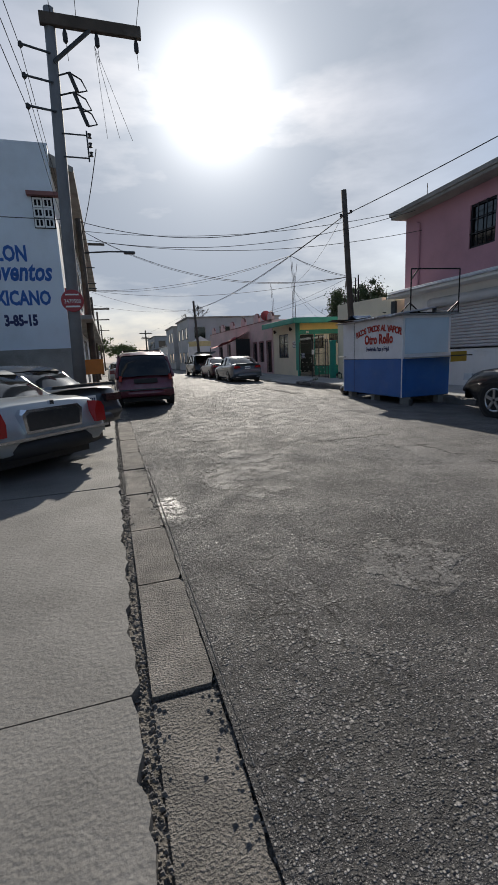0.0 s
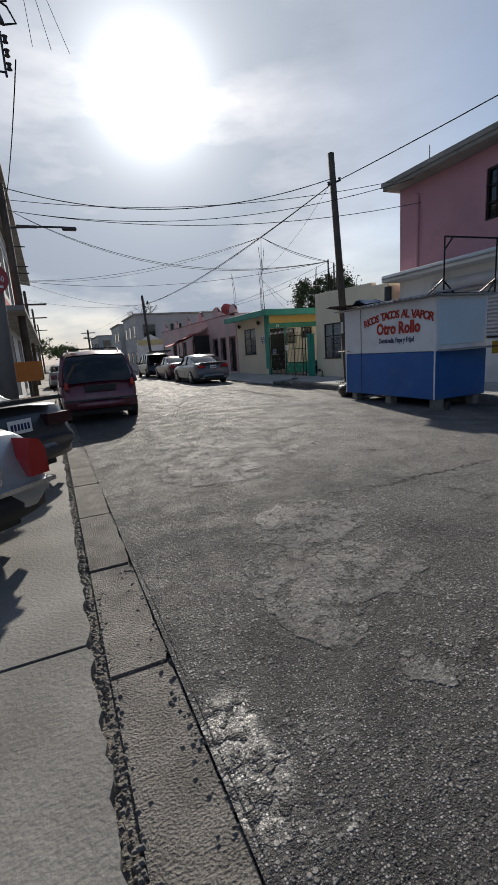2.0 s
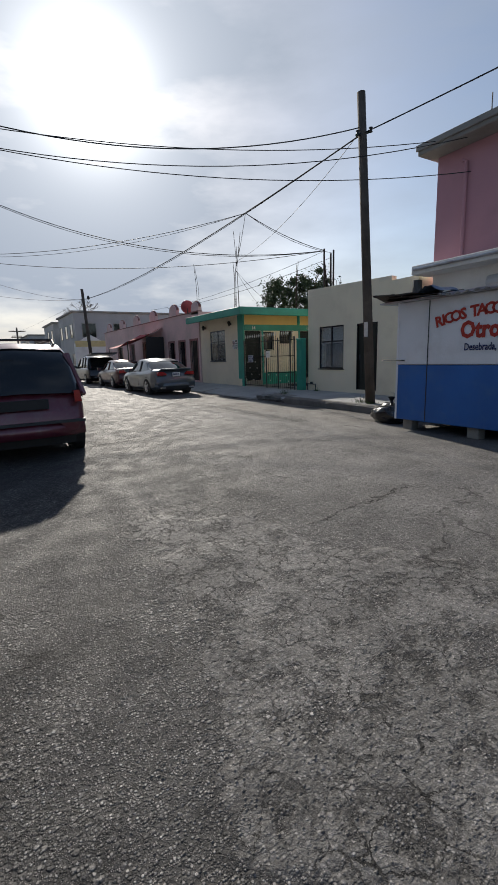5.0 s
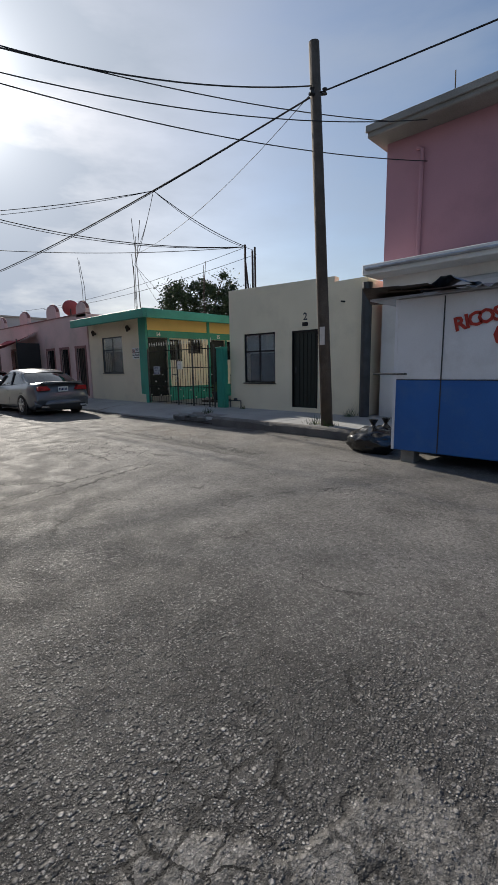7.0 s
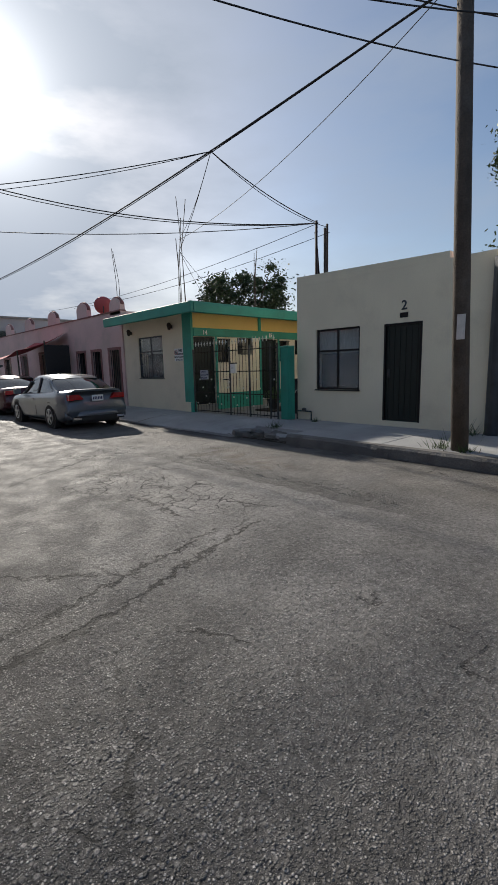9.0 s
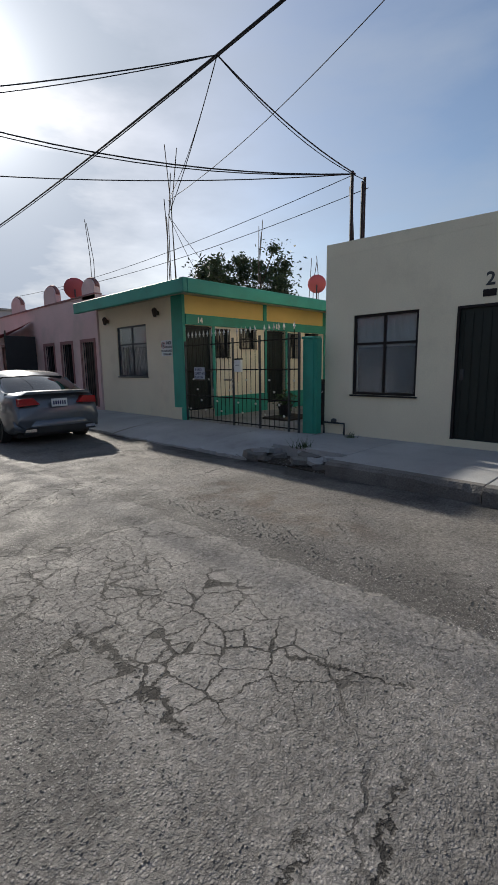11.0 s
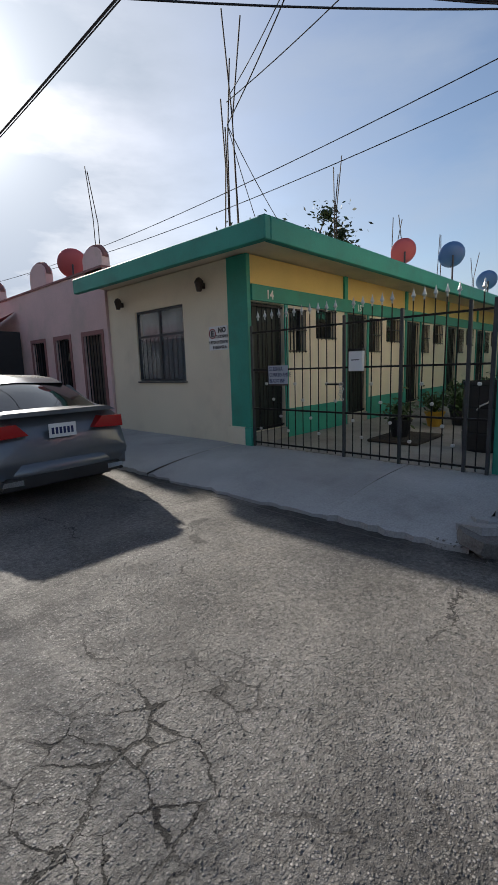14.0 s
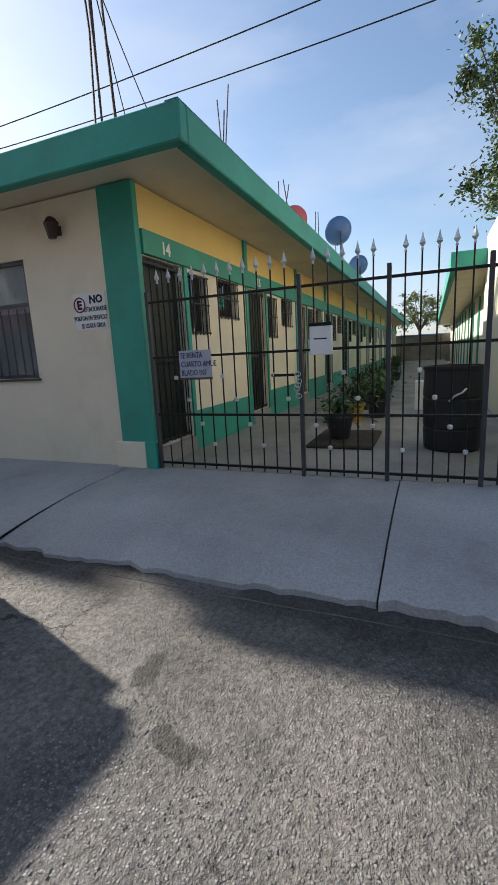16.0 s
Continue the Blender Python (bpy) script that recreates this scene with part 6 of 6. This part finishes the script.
            for k in range(5):
                mm = pose(s * (hw - 0.10), wy, wheel_r, 0, 90 * s, 0) @ pose(0, 0, 0.105, 0, 0, 72 * k)
                add_box(bm, (0.03, -0.03, 0), (wheel_r * 0.6, 0.03, 0.02), 0, mm)
            part("rim", bm, ALLOY, wob)
    # underside and bumpers
    part("underbody", box((-hw * 0.8, 0.3, clear * 0.75), (hw * 0.8, L - 0.3, clear + 0.05)), PLASTIC, c)
    bl = lower or paint
    for yy, sgn in ((0.0, -1), (L, 1)):
        bz = clear + 0.2
        arc = [(hw * 0.93 * f, yy + sgn * (0.05 - 0.16 * abs(f) ** 3), bz) for f in np.linspace(-1, 1, 13)]
        bm = bmesh.new()
        prev = None
        for x, y, z in arc:
            s_ = [bm.verts.new((x, y - sgn * 0.12, z - 0.11)), bm.verts.new((x, y - sgn * 0.01, z - 0.10)), bm.verts.new((x, y, z)), bm.verts.new((x, y - sgn * 0.02, z + 0.1)), bm.verts.new((x, y - sgn * 0.14, z + 0.115))]
            if prev:
                for j in range(4):
                    bm.faces.new((prev[j], s_[j], s_[j + 1], prev[j + 1]))
            prev = s_
        bmesh.ops.recalc_face_normals(bm, faces=bm.faces)
        part("rear_bumper" if sgn < 0 else "front_bumper", bm, bl, c, smooth=True)
    for s in (1, -1):
        zt = interp(deck, y1 - 0.15)
        part("wing_mirror", box((s * hw * 0.93 - 0.02, y1 - 0.25, zt), (s * hw * 0.93 + s * 0.2, y1 - 0.12, zt + 0.14), 0.0), paint, c)
        for u in ((y0 + y1) / 2, y0 + span * 0.14):
            part("door_seam", box((s * hw * 0.998 - 0.002, u - 0.006, clear + 0.15), (s * hw * 0.998 + 0.004, u + 0.006, clear + 0.42)), BLACK, c)
        part("door_handle", box((s * hw * 0.985 - 0.01, (y0 + y1) / 2 + 0.1, interp(deck, (y0 + y1) / 2) - 0.2), (s * hw * 0.985 + s * 0.03, (y0 + y1) / 2 + 0.28, interp(deck, (y0 + y1) / 2) - 0.17)), paint, c)
    return c


def on_rear(c, pname, material, outline, y, depth, label=""):
    """A shaped piece on the rear, outline in x-z."""
    ob = part(pname, prism(outline, depth, Matrix.Translation((0, y, 0))), material, c, label)
    return ob


def mirrored(outline):
    return [(-x, z) for x, z in outline][::-1]


def plate_on(c, y, z, w=0.32, h=0.16):
    pl = part("number_plate", box((-w / 2, y - 0.012, z - h / 2), (w / 2, y, z + h / 2), 0.004), WHITE, c, "white number plate")
    for k in range(6):
        part("plate_mark", box((-w / 2 + 0.03 + k * 0.045, y - 0.016, z - 0.04), (-w / 2 + 0.058 + k * 0.045, y - 0.0125, z + 0.035)), INK, pl)


CHAMPAGNE = car_paint("silver_grey_paint", (0.42, 0.44, 0.44))
CHARCOAL = car_paint("charcoal_paint", (0.05, 0.052, 0.056))
MAROON = car_paint("faded_maroon_paint", (0.16, 0.028, 0.045), 0.2)
SLATE = car_paint("slate_grey_paint", (0.13, 0.145, 0.165))
WINE = car_paint("dark_wine_paint", (0.07, 0.012, 0.016))
SMOKED = plain("smoked_red_lens", (0.05, 0.01, 0.01), 0.2, 0, 0.6)
BLACKCAR = car_paint("black_car_paint", (0.014, 0.014, 0.016))

SED_DECK = [(0, 0.62), (0.06, 0.86), (0.14, 0.96), (0.5, 1.0), (1.1, 1.0), (2.6, 0.95), (3.4, 0.93), (4.4, 0.84), (4.75, 0.72), (4.95, 0.55), (5.5, 0.5)]
SED_ROOF = [(0.95, 1.0), (1.35, 1.24), (1.75, 1.40), (2.3, 1.46), (2.8, 1.43), (3.15, 1.3), (3.75, 0.93)]

# silver-grey saloon, tail to the street
big = [(y * 1.08, z * 0.99) for y, z in SED_DECK]
c = build_car("parked_sedan", "silver-grey saloon car with red tail lamps parked askew on the pavement", (-0.80, 6.32, 0.04), 43, 5.3, 1.95, big, [(y * 1.08, z) for y, z in SED_ROOF], (1.15, 4.2), 0.33, CHAMPAGNE, lower=PLASTIC, clear=0.22)
tl = [(0.68, 0.62), (0.855, 0.62), (0.845, 0.82), (0.80, 0.90), (0.72, 0.92), (0.67, 0.78)]
for o in (tl, mirrored(tl)):
    on_rear(c, "tail_lamp", LAMPRED, o, -0.045, 0.22, "red tail lamp")
on_rear(c, "plate_surround", CHROME, [(-0.42, 0.62), (0.42, 0.62), (0.45, 0.86), (0.38, 0.92), (-0.38, 0.92), (-0.45, 0.86)], -0.045, 0.2, "chrome trimmed plate panel")
on_rear(c, "plate_panel", CHARCOAL, [(-0.38, 0.65), (0.38, 0.65), (0.40, 0.85), (0.35, 0.885), (-0.35, 0.885), (-0.40, 0.85)], -0.052, 0.1)
on_rear(c, "badge", CHROME, [(-0.03, 0.95), (0.03, 0.95), (0.03, 1.0), (-0.03, 1.0)], -0.02, 0.05)
on_rear(c, "bumper_trim", CHROME, [(-0.9, 0.54), (0.9, 0.54), (0.9, 0.575), (-0.9, 0.575)], -0.055, 0.1)

# dark saloon beside it
c = build_car("parked_sedan", "dark charcoal saloon car with a rear spoiler parked askew", (-0.46, 8.75, 0.04), 43, 4.9, 1.86, SED_DECK, SED_ROOF, (1.0, 3.85), 0.32, CHARCOAL, clear=0.2)
on_rear(c, "spoiler", CHARCOAL, [(-0.75, 1.03), (0.75, 1.03), (0.7, 1.08), (-0.7, 1.08)], 0.02, 0.2)
tl = [(0.42, 0.72), (0.82, 0.72), (0.80, 0.86), (0.42, 0.86)]
for o in (tl, mirrored(tl)):
    on_rear(c, "tail_lamp", SMOKED, o, -0.02, 0.2, "dark smoked tail lamp")
plate_on(c, -0.03, 0.78)

# maroon people carrier in the road
V_DECK = [(0, 0.6), (0.05, 0.95), (0.12, 1.05), (1.5, 1.06), (3.6, 1.02), (4.2, 0.95), (4.6, 0.75), (4.75, 0.5)]
V_ROOF = [(0.05, 1.0), (0.16, 1.3), (0.34, 1.62), (0.6, 1.72), (1.6, 1.76), (2.6, 1.72), (3.0, 1.6), (3.85, 1.0)]
c = build_car("parked_minivan", "faded maroon people carrier with dark rear glass and roof rails", (1.02, 14.3, 0.02), 0, 4.75, 1.86, V_DECK, V_ROOF, (0.9, 3.75), 0.34, MAROON, kind="van", clear=0.26)
tl = [(0.72, 0.86), (0.825, 0.86), (0.80, 1.03), (0.72, 1.03)]
for o in (tl, mirrored(tl)):
    on_rear(c, "tail_lamp", LAMPRED, o, -0.03, 0.2)
on_rear(c, "plate_recess", PLASTIC, [(-0.36, 0.78), (0.36, 0.78), (0.36, 0.92), (-0.36, 0.92)], -0.02, 0.1)
on_rear(c, "bumper_strip", GREYIRON, [(-0.85, 0.56), (0.85, 0.56), (0.85, 0.60), (-0.85, 0.60)], -0.055, 0.1)
for s in (1, -1):
    part("roof_rail", tube([(s * 0.6, 0.6, 1.72), (s * 0.6, 0.75, 1.79), (s * 0.6, 2.3, 1.80), (s * 0.6, 2.45, 1.74)], 0.018, 6), PLASTIC, c)
part("roof_cross_rail", tube([(-0.6, 0.8, 1.8), (0.6, 0.8, 1.8)], 0.018, 6), PLASTIC, c)

# slate saloon, its neighbours, and the black car with its tailgate up
M_DECK = [(0, 0.6), (0.05, 0.88), (0.14, 0.98), (0.5, 1.02), (1.1, 1.0), (2.6, 0.94), (3.3, 0.92), (4.3, 0.82), (4.6, 0.7), (4.75, 0.5)]
M_ROOF = [(0.5, 1.03), (1.0, 1.24), (1.5, 1.40), (2.1, 1.45), (2.6, 1.42), (2.95, 1.3), (3.6, 0.92)]
c = build_car("parked_sedan", "slate grey saloon car with wraparound red tail lamps at the kerb", (7.36, 23.98, 0.03), 0, 4.75, 1.84, M_DECK, M_ROOF, (1.0, 3.75), 0.33, SLATE, clear=0.18)
tl = [(0.38, 0.80), (0.775, 0.78), (0.765, 0.92), (0.5, 0.93)]
for o in (tl, mirrored(tl)):
    on_rear(c, "tail_lamp", LAMPRED, o, -0.02, 0.24, "red tail lamp")
on_rear(c, "lower_bumper", PLASTIC, [(-0.72, 0.24), (0.72, 0.24), (0.66, 0.36), (-0.66, 0.36)], -0.055, 0.1)
ex = [(0.5, 0.27), (0.72, 0.28), (0.70, 0.33), (0.5, 0.33)]
for o in (ex, mirrored(ex)):
    on_rear(c, "exhaust_trim", CHROME, o, -0.065, 0.1)
plate_on(c, -0.015, 0.82)
on_rear(c, "trunk_lip", SLATE, [(-0.7, 1.0), (0.7, 1.0), (0.6, 1.05), (-0.6, 1.05)], 0.0, 0.18)

c = build_car("parked_sedan", "dark wine red saloon car at the kerb", (7.5, 29.9, 0.02), 0, 4.6, 1.8, M_DECK, M_ROOF, (1.0, 3.65), 0.32, WINE, clear=0.18)
tl = [(0.45, 0.80), (0.79, 0.78), (0.77, 0.93), (0.5, 0.93)]
for o in (tl, mirrored(tl)):
    on_rear(c, "tail_lamp", LAMPRED, o, -0.02, 0.24)
plate_on(c, -0.015, 0.82)
c = build_car("parked_van", "black estate car with its tailgate raised at the kerb", (7.4, 36.0, 0.02), 0, 4.6, 1.85, V_DECK, V_ROOF, (0.9, 3.6), 0.34, BLACKCAR, kind="van", clear=0.22)
part("tailgate", box((-0.8, -0.95, 1.72), (0.8, 0.25, 1.79), 0.02, pose(0, 0, 0.05, -6)), BLACKCAR, c, "raised black tailgate")

# black car facing up the street beside the stall
S_DECK = [(0, 0.65), (0.06, 0.95), (0.2, 1.05), (1.5, 1.06), (3.3, 1.02), (4.2, 0.95), (4.5, 0.84), (4.62, 0.62)]
c = build_car("parked_suv", "black sport utility car with bright alloy wheels by the kerb", (8.25, 3.35, 0.02), 0, 4.62, 1.85, S_DECK, [(0.1, 1.0), (0.4, 1.45), (0.9, 1.66), (2.2, 1.70), (2.7, 1.58), (3.45, 1.02)], (0.85, 3.65), 0.37, BLACKCAR, kind="van", clear=0.25)
hl = [(0.5, 0.72), (0.82, 0.74), (0.80, 0.88), (0.55, 0.84)]
for o in (hl, mirrored(hl)):
    on_rear(c, "headlamp", LAMPCLEAR, o, 4.40, 0.22, "clear headlamp")
on_rear(c, "grille", PLASTIC, [(-0.5, 0.6), (0.5, 0.6), (0.45, 0.82), (-0.45, 0.82)], 4.58, 0.06)

# ---- trees ----


def tree(name, label, at, h, crown_r, leaf, count, size, seed, squash=0.75, low=0.5):
    t = thing(name, label, "tree", "trees", at)
    rnd = random.Random(seed)
    bm = bmesh.new()
    add_tube(bm, [(0, 0, -0.1), (0.1, 0.05, h * 0.25), (0.0, 0.1, h * 0.5)], 0.17, 8, 0.11)
    tips = []
    for i in range(9):
        a = 6.283 * i / 9 + rnd.uniform(-0.3, 0.3)
        r = crown_r * rnd.uniform(0.5, 0.95)
        tip = Vector((r * math.cos(a), r * math.sin(a), h * rnd.uniform(low + 0.05, 0.95)))
        add_tube(bm, [(0, 0.1, h * 0.42), tip * 0.5 + Vector((0, 0, h * 0.22)), tip], 0.07, 5, 0.015)
        tips.append(tip)
    part("trunk", bm, BARK, t)
    bm = bmesh.new()
    clumps = []
    for i in range(80):
        a, rr = rnd.uniform(0, 6.283), crown_r * rnd.uniform(0.1, 0.95) ** 0.7
        zc = h * (low + (1 - low) * rnd.uniform(0.15, 0.9)) - 0.25 * h * (rr / crown_r) ** 2 * 0.5
        clumps.append(((rr * math.cos(a), rr * math.sin(a), zc), crown_r * rnd.uniform(0.12, 0.3)))
    clumps += [(tuple(p), crown_r * 0.22) for p in tips]
    for cc, rad in clumps:
        leaves_mesh(bm, cc, rad, count // len(clumps), size, rnd, squash)
    part("crown", bm, leaf, t)
    return t


tree("garden_tree", "dense dark green tree behind the gate house", (17.0, 28.2, 0), 6.3, 2.3, LEAFDARK, 22000, 0.085, 31)
tree("garden_tree", "tall green tree with drooping twigs beyond the cream house", (26.5, 17.3, 0), 12.5, 3.2, LEAF, 22000, 0.10, 32, 0.9, 0.5)
tree("garden_tree", "pale green tree at the end of the alley", (52, 22, 0), 6.5, 2.6, LEAFPALE, 5000, 0.12, 33)
tree("street_tree", "distant green tree beside the street", (-3.0, 105, 0), 7, 4, LEAFPALE, 5000, 0.22, 36)
tree("street_tree", "distant green tree beside the street", (4.0, 150, 0), 7, 5, LEAFPALE, 5000, 0.3, 37)
bt = thing("bare_tree", "leafless grey tree behind the white houses", "tree", "trees", (12.5, 67, 0))
bm, rnd = bmesh.new(), random.Random(8)


def limb(p, d, ln, r, depth):
    q = p + d * ln
    add_tube(bm, [p, p.lerp(q, 0.5) + Vector((rnd.uniform(-.1, .1), 0, rnd.uniform(-.1, .1))) * ln, q], r, 4, r * 0.6)
    if depth:
        for _ in range(3 if depth > 1 else 4):
            nd = (d + Vector((rnd.gauss(0, 0.55), rnd.gauss(0, 0.55), rnd.gauss(0.08, 0.35)))).normalized()
            limb(q, nd, ln * rnd.uniform(0.6, 0.8), r * 0.55, depth - 1)


limb(Vector((0, 0, -0.1)), Vector((0, 0, 1)), 4.2, 0.25, 0)
limb(Vector((0, 0, 4.0)), Vector((0, 0, 1)), 1.7, 0.2, 5)
part("trunk", bm, BARK, bt)
# weeds
for px, py, s in ((9.0, 15.5, 0.2), (9.3, 19.3, 0.14), (10.6, 15.6, 0.22), (10.6, 19.2, 0.1), (8.9, 15.1, 0.16)):
    bm = bmesh.new()
    for _ in range(60):
        a, ln = rnd.uniform(0, 6.28), s * rnd.uniform(0.4, 1.2)
        d, sd = Vector((math.cos(a), math.sin(a), rnd.uniform(0.4, 1.6))) * ln, Vector((-math.sin(a), math.cos(a), 0)) * 0.008
        o = Vector((px + rnd.gauss(0, s * 0.4), py + rnd.gauss(0, s * 0.4), PAV_Z - 0.02))
        bm.faces.new([bm.verts.new(q) for q in (o - sd, o + sd, o + d)])
    single("weed_tuft", bm, LEAF, "small green weed growing from a crack", "weed", "weeds")

# ---- buildings further along ----


def far_house(at, w, d, h, wall, label, storeys=1, face="x"):
    """A flat-roofed house; its street front looks towards -x (or +x when w is negative)."""
    x, y = at
    hs = thing("house", label, "house", "far houses")
    x0, x1 = min(x, x + w), max(x, x + w)
    front, s = (x, -1) if w > 0 else (x, 1)
    part("wall", box((x0, y, -0.05), (x1, y + d, h)), wall, hs)
    part("roof", box((x0 - 0.2, y - 0.2, h + 0.001), (x1 + 0.2, y + d + 0.2, h + 0.18), 0.02), BARECONC, hs)
    for st in range(storeys):
        zb = 0.9 + st * 3.0
        for k in range(max(1, int(d / 3))):
            yy = y + 0.8 + k * 3.0
            wdw = part("window", box((front - 0.02 if s < 0 else front - 0.03, yy, zb), (front + 0.03 if s < 0 else front + 0.02, yy + 1.2, zb + 1.3)), CARGLASS, hs)
            part("window_frame", wall_mesh("x", front + s * 0.05, -s * 0.028, yy - 0.07, yy + 1.27, zb - 0.07, zb + 1.37, [(yy, yy + 1.2, zb, zb + 1.3)]), BARECONC, wdw)
        for k in range(max(1, int(abs(w) / 3.5))):
            xx = x0 + 0.8 + k * 3.2
            wdw = part("window", box((xx, y - 0.02, zb), (xx + 1.3, y + 0.03, zb + 1.3)), CARGLASS, hs)
            part("window_frame", wall_mesh("y", y - 0.05, 0.028, xx - 0.07, xx + 1.37, zb - 0.07, zb + 1.37, [(xx, xx + 1.3, zb, zb + 1.3)]), BARECONC, wdw)
    return hs


GREYWALL = mat("grey_plaster", (0.40, 0.40, 0.41), 0.8, 0, 0.1, 0.6, 0.05, 30, 0.1, 30, (0.25, 0.24, 0.23), 0.5, 0.5)
hs = far_house((9.6, 55.5), 12, 9, 6.3, GREYWALL, "grey-white two-storey corner house across the side street", 2)
part("gable_front", prism([(0, 0), (3.2, 0), (3.2, 3.2), (1.6, 4.1), (0, 3.2)], 0.3, Matrix.Translation((9.4, 55.1, 0))), WHITEWALL, hs)
part("painted_band", box((9.5, 55.06, 2.9), (15.5, 55.48, 3.5)), mat("faded_yellow_band", (0.6, 0.5, 0.25), 0.8), hs)
far_house((9.2, 66), 9, 8, 6.0, GREYWALL, "grey two-storey house further along the street", 2)
far_house((9.4, 76), 10, 14, 3.6, WHITEWALL, "low white house further along the street", 1)
far_house((9.0, 92), 10, 16, 6.0, GREYWALL, "distant grey two-storey house", 2)
far_house((8.6, 112), 10, 40, 3.6, ROSE, "distant low pinkish houses", 1)
far_house((-2.0, 56), -10, 14, 3.8, CREAM, "low cream house beyond the side street", 1)
far_house((-2.0, 72), -10, 18, 6.2, WHITEWALL, "white two-storey house further along the street", 2)
far_house((-2.0, 94), -10, 40, 3.6, GREYWALL, "distant low grey houses", 1)
far_house((-6.5, -24), -8, 38, 3.4, WHITEWALL, "low plain wall of the lot behind the parked cars", 1)
c = build_car("parked_sedan", "distant pale car parked along the street", (0.9, 48, 0.0), 0, 4.6, 1.8, M_DECK, M_ROOF, (1.0, 3.65), 0.32, SLATE, clear=0.18)
c = build_car("parked_sedan", "distant pale car parked along the street", (0.7, 32, 0.0), 0, 4.6, 1.8, M_DECK, M_ROOF, (1.0, 3.65), 0.32, CHAMPAGNE, clear=0.18)
